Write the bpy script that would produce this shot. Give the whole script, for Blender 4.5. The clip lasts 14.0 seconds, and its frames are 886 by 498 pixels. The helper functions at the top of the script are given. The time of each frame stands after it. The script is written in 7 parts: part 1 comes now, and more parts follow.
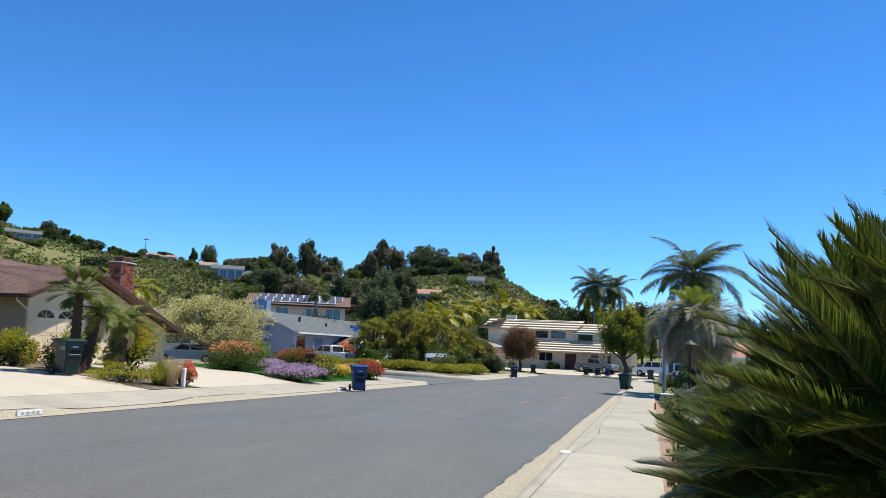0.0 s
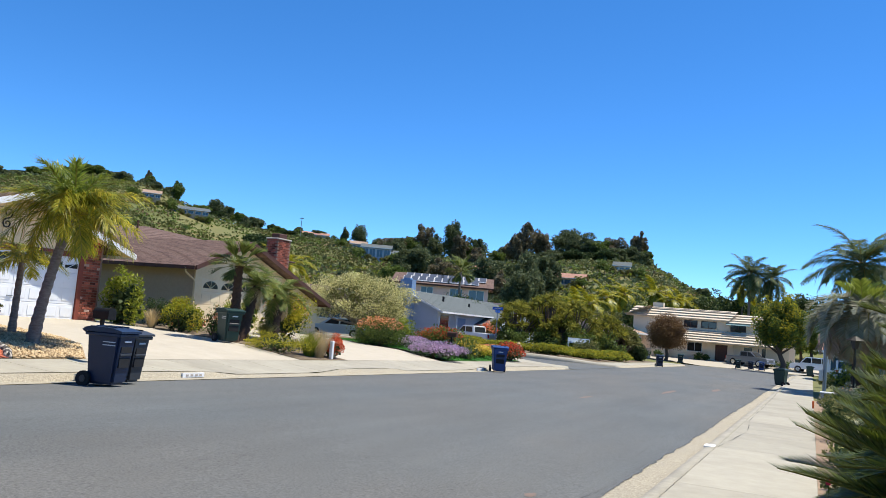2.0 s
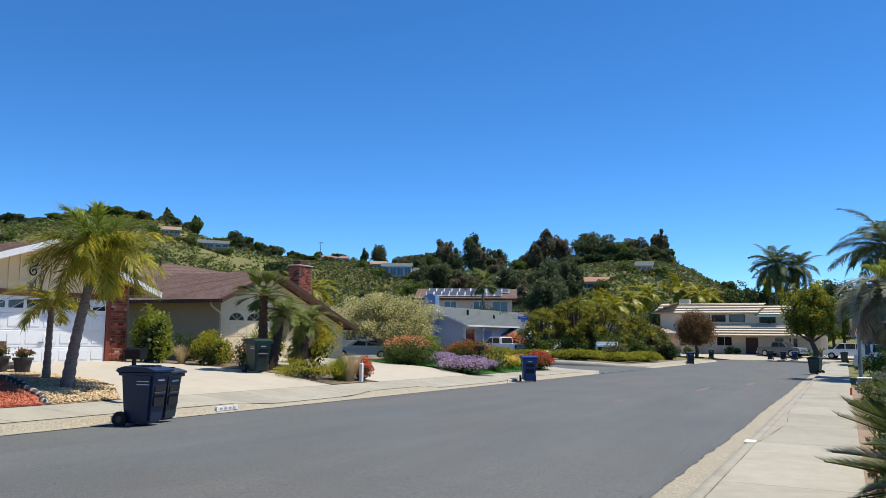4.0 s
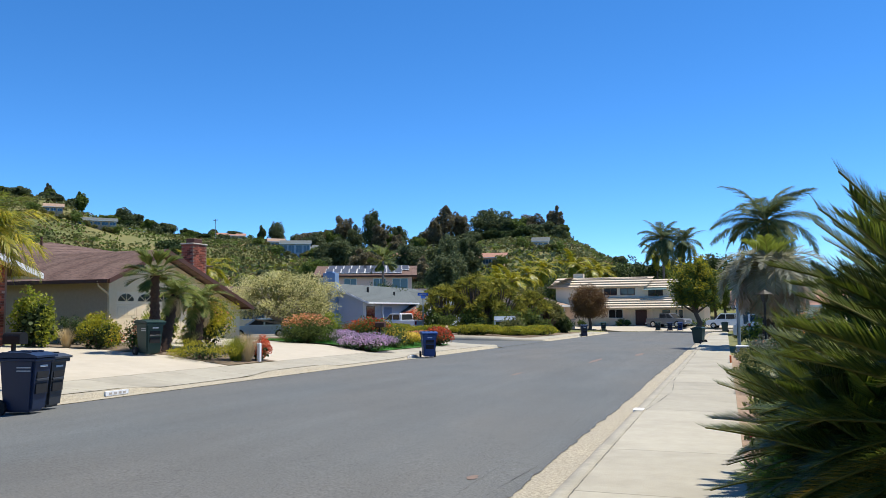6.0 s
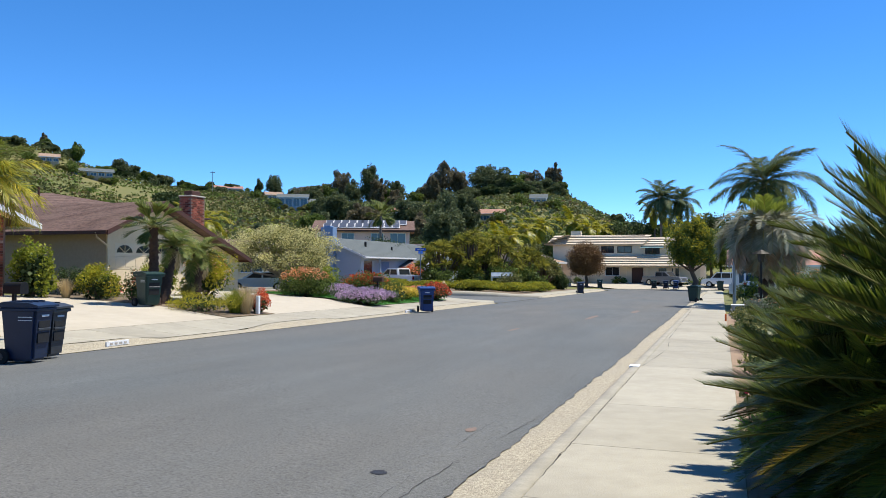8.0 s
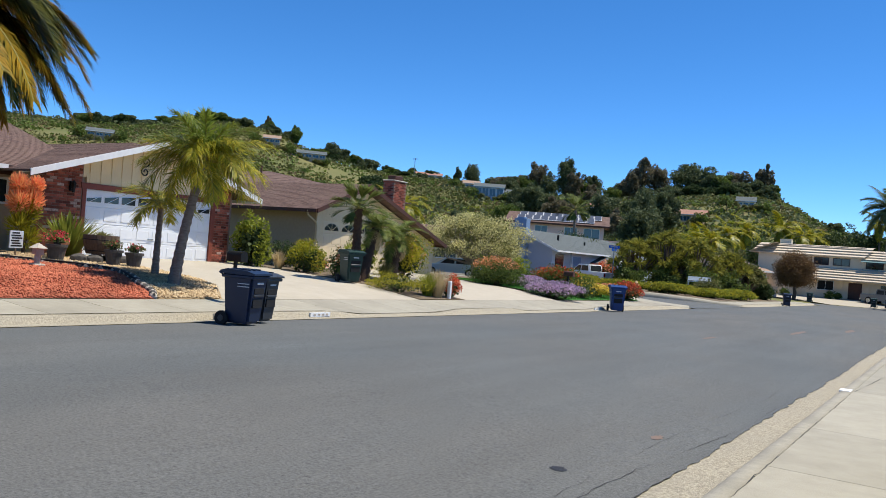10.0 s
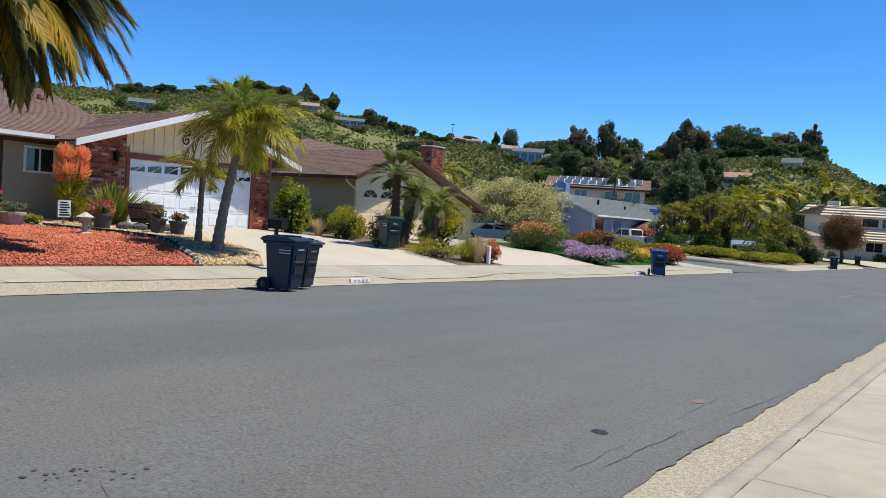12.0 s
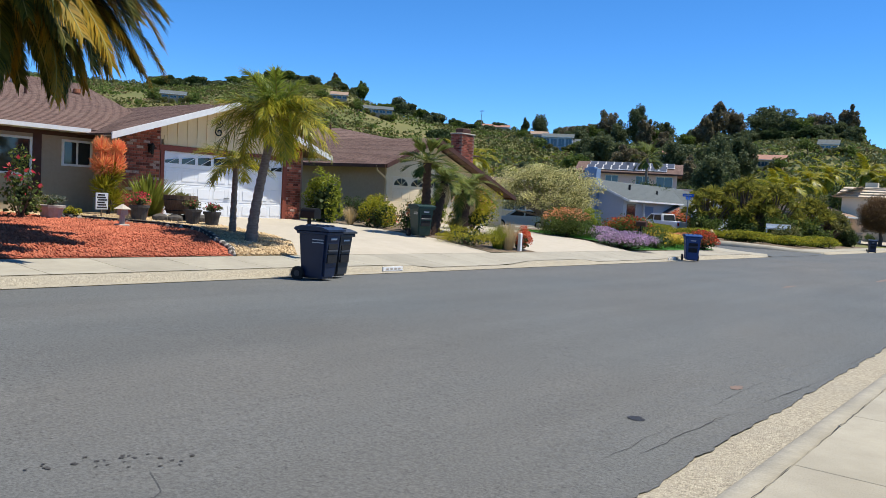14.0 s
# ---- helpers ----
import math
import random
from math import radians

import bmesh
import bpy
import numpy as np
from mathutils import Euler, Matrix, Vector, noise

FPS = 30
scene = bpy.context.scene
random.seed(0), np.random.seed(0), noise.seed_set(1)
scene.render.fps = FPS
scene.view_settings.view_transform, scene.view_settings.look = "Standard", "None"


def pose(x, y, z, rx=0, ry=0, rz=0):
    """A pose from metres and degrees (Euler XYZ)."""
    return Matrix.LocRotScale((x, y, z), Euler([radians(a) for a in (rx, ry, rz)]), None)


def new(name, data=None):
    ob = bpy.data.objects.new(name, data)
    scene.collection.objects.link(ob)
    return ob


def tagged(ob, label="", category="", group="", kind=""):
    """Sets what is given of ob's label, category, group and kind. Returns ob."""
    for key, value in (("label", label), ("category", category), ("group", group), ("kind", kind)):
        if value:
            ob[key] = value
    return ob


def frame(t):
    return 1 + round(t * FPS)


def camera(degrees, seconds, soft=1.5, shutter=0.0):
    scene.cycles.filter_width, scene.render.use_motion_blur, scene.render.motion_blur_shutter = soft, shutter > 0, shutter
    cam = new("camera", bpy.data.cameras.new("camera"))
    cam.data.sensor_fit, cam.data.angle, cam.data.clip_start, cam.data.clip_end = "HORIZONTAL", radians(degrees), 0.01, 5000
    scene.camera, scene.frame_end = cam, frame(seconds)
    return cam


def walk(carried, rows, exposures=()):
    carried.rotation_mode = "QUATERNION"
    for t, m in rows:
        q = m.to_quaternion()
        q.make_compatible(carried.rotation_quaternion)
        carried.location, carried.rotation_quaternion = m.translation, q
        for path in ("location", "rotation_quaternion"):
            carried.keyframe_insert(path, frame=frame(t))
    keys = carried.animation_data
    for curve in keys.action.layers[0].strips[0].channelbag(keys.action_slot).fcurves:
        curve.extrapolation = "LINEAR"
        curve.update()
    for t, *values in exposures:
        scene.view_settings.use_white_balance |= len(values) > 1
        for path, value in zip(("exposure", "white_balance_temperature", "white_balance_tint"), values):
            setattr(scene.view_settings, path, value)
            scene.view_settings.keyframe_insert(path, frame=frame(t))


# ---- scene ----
cam = camera(58.6, 14.0, soft=0.75)
walk(cam, [
    (0, pose(-0.002, -0.019, -0.002, 97.195, -2.447, 14.688)),
    (0.5, pose(-0.002, 0.048, -0.010, 94.233, -1.637, 10.747)),
    (1, pose(-0.000, -0.023, -0.006, 92.014, -2.499, 11.293)),
    (1.5, pose(0.007, -0.014, -0.008, 93.671, -4.138, 16.219)),
    (2, pose(0.044, 0.061, -0.028, 95.283, -4.873, 24.974)),
    (2.5, pose(0.055, 0.118, -0.037, 95.071, -3.536, 28.859)),
    (2.7, pose(0.031, 0.043, -0.023, 96.061, -1.654, 28.142)),
    (4.8, pose(0.020, 0.014, -0.003, 95.990, -0.080, 25.449)),
    (5, pose(0.029, 0.032, -0.003, 95.935, 0.030, 24.437)),
    (5.5, pose(0.031, 0.040, 0.003, 95.293, 0.231, 22.066)),
    (6, pose(0.030, 0.028, 0.011, 94.537, 0.449, 19.643)),
    (6.5, pose(0.029, 0.033, 0.001, 93.833, 0.353, 18.565)),
    (7, pose(0.028, 0.047, 0.000, 92.279, -0.237, 18.271)),
    (7.2, pose(0.024, -0.010, 0.003, 91.900, -0.415, 18.140)),
    (9.3, pose(-0.039, -0.012, 0.014, 90.280, -2.124, 27.605)),
    (9.5, pose(-0.036, -0.017, 0.016, 90.384, -3.014, 29.689)),
    (10, pose(-0.036, -0.008, 0.014, 90.176, -4.475, 33.216)),
    (10.5, pose(-0.032, -0.008, 0.006, 89.365, -4.628, 34.629)),
    (11, pose(-0.038, -0.003, -0.000, 88.557, -4.631, 35.033)),
    (11.5, pose(-0.047, 0.006, 0.000, 87.932, -4.571, 35.547)),
    (12, pose(-0.051, 0.007, -0.002, 87.499, -3.933, 36.028)),
    (12.5, pose(-0.059, 0.009, 0.005, 87.076, -3.116, 36.165)),
    (13, pose(-0.061, -0.012, 0.002, 86.756, -3.096, 37.509)),
    (13.5, pose(-0.055, -0.046, 0.008, 86.647, -3.149, 38.120)),
    (14, pose(-0.058, -0.045, 0.009, 86.446, -3.193, 38.184)),
], [(0.0, 0.74), (1.2, 0.74), (2.0, 0.8), (2.45, 0.6), (4.8, 0.56), (5.5, 0.66), (6.2, 0.74), (7.2, 0.82), (9.5, 0.56), (11.0, 0.55), (14.0, 0.63)])

# ---- light ----
SUN = Vector((0.29, 0.25, 0.925)).normalized()
world = bpy.data.worlds.new("sky")
scene.world = world
world.use_nodes = True
wn = world.node_tree.nodes
sky = wn.new("ShaderNodeTexSky")
sky.sky_type = "NISHITA"
sky.sun_disc = False
sky.sun_elevation = math.asin(SUN.z)
sky.sun_rotation = math.atan2(SUN.x, SUN.y)
sky.air_density, sky.dust_density, sky.ozone_density, sky.altitude = 0.7, 0.0, 5.0, 1500
deep = wn.new("ShaderNodeHueSaturation")
deep.inputs["Saturation"].default_value = 1.16
tint = wn.new("ShaderNodeMix")
tint.data_type, tint.blend_type = "RGBA", "MULTIPLY"
tint.inputs[0].default_value = 1.0
tint.inputs[7].default_value = (0.82, 0.925, 1.0, 1)
world.node_tree.links.new(sky.outputs[0], tint.inputs[6])
world.node_tree.links.new(tint.outputs[2], deep.inputs["Color"])
world.node_tree.links.new(deep.outputs[0], wn["Background"].inputs[0])
wn["Background"].inputs[1].default_value = 0.135
sun_data = bpy.data.lights.new("sun", "SUN")
sun_data.energy, sun_data.angle, sun_data.color = 4.2, radians(0.53), (1.0, 0.94, 0.83)
sun = new("sun", sun_data)
sun.rotation_mode = "QUATERNION"
sun.rotation_quaternion = SUN.to_track_quat("Z", "Y")
sun.location = (30, 40, 120)



# ---- materials ----
def node_mat(name):
    m = bpy.data.materials.new(name)
    m.use_nodes = True
    t = m.node_tree
    return m, t, t.nodes["Principled BSDF"]


def mat(name, a, b=None, scale=4.0, rough=0.8, metal=0.0, bump=0.2, bump_scale=None, stain=None, stain_scale=0.6,
        stain_amount=0.35, per_piece=0.0, spec=0.3, stretch=(1, 1, 1), fine=0.25):
    """Surface with two scales of variation: grain a..b, large stains, fine relief, and tone per piece."""
    m, t, p = node_mat(name)
    L = t.links.new
    b = b or tuple(c * 0.75 for c in a)
    geo = t.nodes.new("ShaderNodeNewGeometry")
    mp = t.nodes.new("ShaderNodeMapping")
    mp.inputs["Scale"].default_value = stretch
    L(geo.outputs["Position"], mp.inputs[0])
    n1 = t.nodes.new("ShaderNodeTexNoise")
    n1.inputs["Scale"].default_value, n1.inputs["Detail"].default_value, n1.inputs["Roughness"].default_value = scale, 6, 0.65
    L(mp.outputs[0], n1.inputs["Vector"])
    r1 = t.nodes.new("ShaderNodeMapRange")
    r1.inputs["From Min"].default_value, r1.inputs["From Max"].default_value = 0.5 - fine, 0.5 + fine
    L(n1.outputs["Fac"], r1.inputs["Value"])
    mix = t.nodes.new("ShaderNodeMix")
    mix.data_type = "RGBA"
    mix.inputs[6].default_value, mix.inputs[7].default_value = (*a, 1), (*b, 1)
    L(r1.outputs[0], mix.inputs[0])
    out = mix.outputs[2]
    if stain:
        n2 = t.nodes.new("ShaderNodeTexNoise")
        n2.inputs["Scale"].default_value, n2.inputs["Detail"].default_value = stain_scale, 4
        L(geo.outputs["Position"], n2.inputs["Vector"])
        r2 = t.nodes.new("ShaderNodeMapRange")
        r2.inputs["From Min"].default_value, r2.inputs["From Max"].default_value = 0.45, 0.75
        r2.inputs["To Max"].default_value = stain_amount
        L(n2.outputs["Fac"], r2.inputs["Value"])
        m2 = t.nodes.new("ShaderNodeMix")
        m2.data_type = "RGBA"
        L(r2.outputs[0], m2.inputs[0])
        L(out, m2.inputs[6])
        m2.inputs[7].default_value = (*stain, 1)
        out = m2.outputs[2]
    if per_piece:
        oi = t.nodes.new("ShaderNodeObjectInfo")
        r3 = t.nodes.new("ShaderNodeMapRange")
        r3.inputs["To Min"].default_value, r3.inputs["To Max"].default_value = 1 - per_piece, 1 + per_piece
        L(oi.outputs["Random"], r3.inputs["Value"])
        hsv = t.nodes.new("ShaderNodeHueSaturation")
        L(r3.outputs[0], hsv.inputs["Value"])
        L(out, hsv.inputs["Color"])
        out = hsv.outputs[0]
    L(out, p.inputs["Base Color"])
    p.inputs["Roughness"].default_value, p.inputs["Metallic"].default_value = rough, metal
    p.inputs["Specular IOR Level"].default_value = spec
    if bump:
        n3 = t.nodes.new("ShaderNodeTexNoise")
        n3.inputs["Scale"].default_value, n3.inputs["Detail"].default_value = bump_scale or scale * 6, 4
        L(mp.outputs[0], n3.inputs["Vector"])
        bp = t.nodes.new("ShaderNodeBump")
        bp.inputs["Strength"].default_value, bp.inputs["Distance"].default_value = bump, 0.02
        L(n3.outputs["Fac"], bp.inputs["Height"])
        L(bp.outputs[0], p.inputs["Normal"])
    return m


def leaf_mat(name, a, b, through_light=0.35, rough=0.62, spec=0.18):
    """Leaves: tone varies from leaf to leaf, some light passes through."""
    m, t, p = node_mat(name)
    L = t.links.new
    geo = t.nodes.new("ShaderNodeNewGeometry")
    mix = t.nodes.new("ShaderNodeMix")
    mix.data_type = "RGBA"
    mix.inputs[6].default_value, mix.inputs[7].default_value = (*a, 1), (*b, 1)
    L(geo.outputs["Random Per Island"], mix.inputs[0])
    n1 = t.nodes.new("ShaderNodeTexNoise")
    n1.inputs["Scale"].default_value = 1.2
    L(geo.outputs["Position"], n1.inputs["Vector"])
    r1 = t.nodes.new("ShaderNodeMapRange")
    r1.inputs["From Min"].default_value, r1.inputs["From Max"].default_value = 0.3, 0.7
    r1.inputs["To Min"].default_value, r1.inputs["To Max"].default_value = 0.7, 1.25
    L(n1.outputs["Fac"], r1.inputs["Value"])
    hsv = t.nodes.new("ShaderNodeHueSaturation")
    L(mix.outputs[2], hsv.inputs["Color"])
    L(r1.outputs[0], hsv.inputs["Value"])
    L(hsv.outputs[0], p.inputs["Base Color"])
    p.inputs["Roughness"].default_value, p.inputs["Specular IOR Level"].default_value = rough, spec
    tr = t.nodes.new("ShaderNodeBsdfTranslucent")
    L(hsv.outputs[0], tr.inputs["Color"])
    ms = t.nodes.new("ShaderNodeMixShader")
    ms.inputs[0].default_value = through_light
    L(p.outputs[0], ms.inputs[1])
    L(tr.outputs[0], ms.inputs[2])
    L(ms.outputs[0], t.nodes["Material Output"].inputs[0])
    return m


def asphalt_mat():
    """Worn asphalt: pale and dark aggregate, long tyre streaks, broad blotches and open pores."""
    m, t, p = node_mat("asphalt")
    L = t.links.new
    geo = t.nodes.new("ShaderNodeNewGeometry")

    def tex(scale, detail, stretch, lo, hi, to0, to1, rough=0.6):
        mp = t.nodes.new("ShaderNodeMapping")
        mp.inputs["Scale"].default_value = stretch
        L(geo.outputs["Position"], mp.inputs[0])
        n = t.nodes.new("ShaderNodeTexNoise")
        n.inputs["Scale"].default_value, n.inputs["Detail"].default_value, n.inputs["Roughness"].default_value = scale, detail, rough
        L(mp.outputs[0], n.inputs["Vector"])
        r = t.nodes.new("ShaderNodeMapRange")
        for key, v in (("From Min", lo), ("From Max", hi), ("To Min", to0), ("To Max", to1)):
            r.inputs[key].default_value = v
        L(n.outputs["Fac"], r.inputs["Value"])
        return n, r.outputs[0]

    grain_node, grain = tex(42, 8, (1, 1, 1), 0.32, 0.68, 0.42, 1.62, 0.85)
    _, pores = tex(26, 3, (1, 1, 1), 0.28, 0.4, 0.55, 1.0)
    _, streak = tex(1.1, 5, (1.3, 0.07, 1), 0.3, 0.7, 0.93, 1.06)
    _, blotch = tex(0.5, 6, (1, 0.5, 1), 0.3, 0.7, 0.92, 1.08)
    _, hue = tex(0.22, 3, (1, 0.4, 1), 0.35, 0.65, 0, 1)
    mix = t.nodes.new("ShaderNodeMix")
    mix.data_type = "RGBA"
    mix.inputs[6].default_value, mix.inputs[7].default_value = (0.101, 0.109, 0.109, 1), (0.113, 0.112, 0.104, 1)
    L(hue, mix.inputs[0])
    total = grain
    for other in (pores, streak, blotch):
        mul = t.nodes.new("ShaderNodeMath")
        mul.operation = "MULTIPLY"
        L(total, mul.inputs[0])
        L(other, mul.inputs[1])
        total = mul.outputs[0]
    hsv = t.nodes.new("ShaderNodeHueSaturation")
    L(mix.outputs[2], hsv.inputs["Color"])
    L(total, hsv.inputs["Value"])
    L(hsv.outputs[0], p.inputs["Base Color"])
    p.inputs["Roughness"].default_value, p.inputs["Specular IOR Level"].default_value = 0.9, 0.3
    bp = t.nodes.new("ShaderNodeBump")
    bp.inputs["Strength"].default_value, bp.inputs["Distance"].default_value = 0.5, 0.012
    L(grain_node.outputs["Fac"], bp.inputs["Height"])
    L(bp.outputs[0], p.inputs["Normal"])
    return m


def glass_mat(name, tint=(0.02, 0.025, 0.03)):
    m, t, p = node_mat(name)
    p.inputs["Base Color"].default_value = (*tint, 1)
    p.inputs["Roughness"].default_value = 0.05
    p.inputs["Specular IOR Level"].default_value = 0.6
    return m


M = {
    "asphalt": asphalt_mat(),
    "concrete": mat("concrete", (0.37, 0.345, 0.275), (0.3, 0.278, 0.22), 4, 0.88, bump=0.3, bump_scale=70, stain=(0.23, 0.21, 0.165), stain_scale=0.7, stain_amount=0.6, per_piece=0.07),
    "drive": mat("drive", (0.43, 0.385, 0.305), (0.37, 0.33, 0.26), 2.5, 0.85, bump=0.25, bump_scale=50, stain=(0.3, 0.265, 0.205), stain_scale=0.35, stain_amount=0.5, per_piece=0.05),
    "kerb": mat("kerb", (0.36, 0.335, 0.27), (0.27, 0.25, 0.2), 9, 0.88, bump=0.4, bump_scale=50, stain=(0.22, 0.205, 0.165), stain_scale=1.2, stain_amount=0.6),
    "gutter": mat("gutter", (0.5, 0.445, 0.33), (0.24, 0.21, 0.155), 34, 0.9, bump=1.0, bump_scale=70, stain=(0.33, 0.3, 0.235), stain_scale=1.5, stain_amount=0.5, fine=0.16),
    "seam": mat("seam", (0.06, 0.058, 0.056), (0.045, 0.044, 0.043), 10, 0.9),
    "patch": mat("patch", (0.03, 0.03, 0.032), (0.02, 0.02, 0.02), 10, 0.6),
    "rust": mat("rust", (0.2, 0.13, 0.095), (0.14, 0.12, 0.105), 12, 0.8),
    "white_paint": mat("white_paint", (0.82, 0.82, 0.8), (0.7, 0.7, 0.68), 6, 0.5, bump=0.05),
    "soil": mat("soil", (0.2, 0.15, 0.1), (0.12, 0.09, 0.06), 5, 0.95, bump=0.6, stain=(0.1, 0.09, 0.05), stain_scale=0.2),
    "bare_soil": mat("bare_soil", (0.34, 0.24, 0.165), (0.22, 0.155, 0.1), 7, 0.95, bump=0.6, stain=(0.16, 0.12, 0.08), stain_scale=0.6),
    "hill": mat("hill", (0.105, 0.13, 0.032), (0.19, 0.15, 0.062), 0.05, 0.95, bump=0.8, bump_scale=0.4, stain=(0.08, 0.11, 0.03), stain_scale=0.02, stain_amount=0.8),
    "red_gravel": mat("red_gravel", (0.36, 0.1, 0.055), (0.3, 0.08, 0.045), 30, 0.9, bump=0.8, bump_scale=60),
    "tan_gravel": mat("tan_gravel", (0.42, 0.3, 0.16), (0.28, 0.2, 0.11), 30, 0.9, bump=0.8, bump_scale=60),
    "lawn": mat("lawn", (0.05, 0.17, 0.025), (0.03, 0.11, 0.015), 8, 0.9, bump=0.6, bump_scale=80),
    "roof_brown": mat("roof_brown", (0.2, 0.125, 0.1), (0.085, 0.056, 0.046), 5, 0.95, bump=0.6, bump_scale=30, stain=(0.2, 0.14, 0.11), stain_scale=0.8, stretch=(1, 1, 5), fine=0.16),
    "roof_grey": mat("roof_grey", (0.125, 0.14, 0.138), (0.085, 0.1, 0.1), 12, 0.95, bump=0.4),
    "tile_cream": mat("tile_cream", (0.6, 0.51, 0.39), (0.46, 0.38, 0.29), 5, 0.85, bump=0.2),
    "tile_tan": mat("tile_tan", (0.34, 0.24, 0.17), (0.26, 0.18, 0.13), 4, 0.85),
    "tile_red": mat("tile_red", (0.36, 0.2, 0.14), (0.28, 0.15, 0.11), 3, 0.85),
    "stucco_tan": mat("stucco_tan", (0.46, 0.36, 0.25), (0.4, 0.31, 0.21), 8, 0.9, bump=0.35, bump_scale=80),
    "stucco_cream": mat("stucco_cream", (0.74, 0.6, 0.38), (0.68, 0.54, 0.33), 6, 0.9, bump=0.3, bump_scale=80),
    "stucco_peach": mat("stucco_peach", (0.88, 0.71, 0.5), (0.82, 0.65, 0.45), 5, 0.9, bump=0.3, bump_scale=60),
    "stucco_pink": mat("stucco_pink", (0.84, 0.58, 0.5), (0.78, 0.53, 0.45), 5, 0.9, bump=0.3, bump_scale=60),
    "siding_blue": mat("siding_blue", (0.45, 0.5, 0.56), (0.41, 0.46, 0.52), 5, 0.7, bump=0.1),
    "chimney_blue": mat("chimney_blue", (0.2, 0.3, 0.45), (0.17, 0.26, 0.4), 5, 0.8, bump=0.2),
    "siding_cream": mat("siding_cream", (0.78, 0.62, 0.36), (0.72, 0.57, 0.33), 6, 0.6, bump=0.1, stretch=(1, 6, 0.6)),
    "trim_red": mat("trim_red", (0.26, 0.07, 0.045), (0.2, 0.055, 0.035), 8, 0.6, bump=0.1),
    "trim_brown": mat("trim_brown", (0.1, 0.045, 0.03), (0.07, 0.03, 0.02), 8, 0.6, bump=0.1),
    "brick": mat("brick", (0.34, 0.1, 0.06), (0.2, 0.06, 0.04), 9, 0.9, bump=0.4, per_piece=0.65),
    "brick_pale": mat("brick_pale", (0.55, 0.45, 0.38), (0.34, 0.14, 0.09), 16, 0.9, bump=0.3, per_piece=0.2),
    "mortar": mat("mortar", (0.3, 0.2, 0.15), (0.22, 0.15, 0.11), 14, 0.95, bump=0.3),
    "garage_white": mat("garage_white", (0.8, 0.82, 0.84), (0.76, 0.78, 0.8), 3, 0.45, bump=0.03),
    "garage_cream": mat("garage_cream", (0.72, 0.6, 0.4), (0.68, 0.56, 0.37), 3, 0.5, bump=0.03),
    "glass": glass_mat("glass"),
    "glass_blue": glass_mat("glass_blue", (0.05, 0.1, 0.14)),
    "iron": mat("iron", (0.012, 0.012, 0.012), (0.02, 0.018, 0.016), 8, 0.5, 0.3, bump=0.1),
    "galv": mat("galv", (0.3, 0.33, 0.35), (0.24, 0.26, 0.28), 8, 0.5, 0.5, bump=0.05),
    "bin_navy": mat("bin_navy", (0.008, 0.018, 0.046), (0.012, 0.023, 0.055), 5, 0.42, bump=0.05, spec=0.4),
    "bin_blue": mat("bin_blue", (0.012, 0.045, 0.16), (0.016, 0.05, 0.17), 5, 0.45, bump=0.05, spec=0.4),
    "bin_grey": mat("bin_grey", (0.03, 0.034, 0.04), (0.04, 0.044, 0.05), 5, 0.45, bump=0.05, spec=0.4),
    "bin_green": mat("bin_green", (0.012, 0.035, 0.03), (0.016, 0.045, 0.038), 5, 0.45, bump=0.05, spec=0.4),
    "rubber": mat("rubber", (0.012, 0.012, 0.013), (0.02, 0.02, 0.02), 8, 0.8, bump=0.1),
    "print_white": mat("print_white", (0.5, 0.52, 0.54), (0.6, 0.62, 0.64), 8, 0.6, bump=0),
    "sign_blue": mat("sign_blue", (0.02, 0.12, 0.5), (0.02, 0.1, 0.45), 4, 0.4, bump=0),
    "wood_old": mat("wood_old", (0.2, 0.13, 0.085), (0.1, 0.065, 0.045), 6, 0.9, bump=0.6, stretch=(4, 4, 0.6)),
    "terracotta": mat("terracotta", (0.36, 0.14, 0.07), (0.28, 0.11, 0.06), 6, 0.85, bump=0.2),
    "stone_dark": mat("stone_dark", (0.12, 0.11, 0.1), (0.06, 0.055, 0.05), 6, 0.9, bump=0.6),
    "stone_light": mat("stone_light", (0.5, 0.45, 0.38), (0.36, 0.32, 0.27), 6, 0.9, bump=0.5),
    "car_white": mat("car_white", (0.8, 0.81, 0.82), (0.78, 0.79, 0.8), 2, 0.25, bump=0, spec=0.5),
    "car_grey": mat("car_grey", (0.22, 0.23, 0.24), (0.2, 0.21, 0.22), 2, 0.3, 0.4, bump=0, spec=0.5),
    "car_blue": mat("car_blue", (0.42, 0.55, 0.68), (0.4, 0.52, 0.65), 2, 0.25, 0.2, bump=0, spec=0.5),
    "chrome": mat("chrome", (0.7, 0.7, 0.72), (0.65, 0.65, 0.67), 2, 0.2, 0.9, bump=0),
    "lamp_red": mat("lamp_red", (0.4, 0.02, 0.02), (0.35, 0.02, 0.02), 2, 0.3, bump=0),
    "solar": mat("solar", (0.05, 0.06, 0.085), (0.065, 0.075, 0.1), 2, 0.45, 0, bump=0, spec=0.2),
    "bark": mat("bark", (0.15, 0.11, 0.08), (0.08, 0.06, 0.045), 7, 0.95, bump=0.8, stretch=(2, 2, 0.6)),
    "palm_bark": mat("palm_bark", (0.27, 0.225, 0.19), (0.11, 0.085, 0.07), 7, 0.95, bump=0.9, bump_scale=20, stretch=(1, 1, 3)),
    "palm_bark_dark": mat("palm_bark_dark", (0.09, 0.055, 0.035), (0.04, 0.025, 0.018), 12, 0.95, bump=1.0, bump_scale=24),
    "bark_pale": mat("bark_pale", (0.36, 0.31, 0.25), (0.22, 0.18, 0.14), 4, 0.9, bump=0.5),
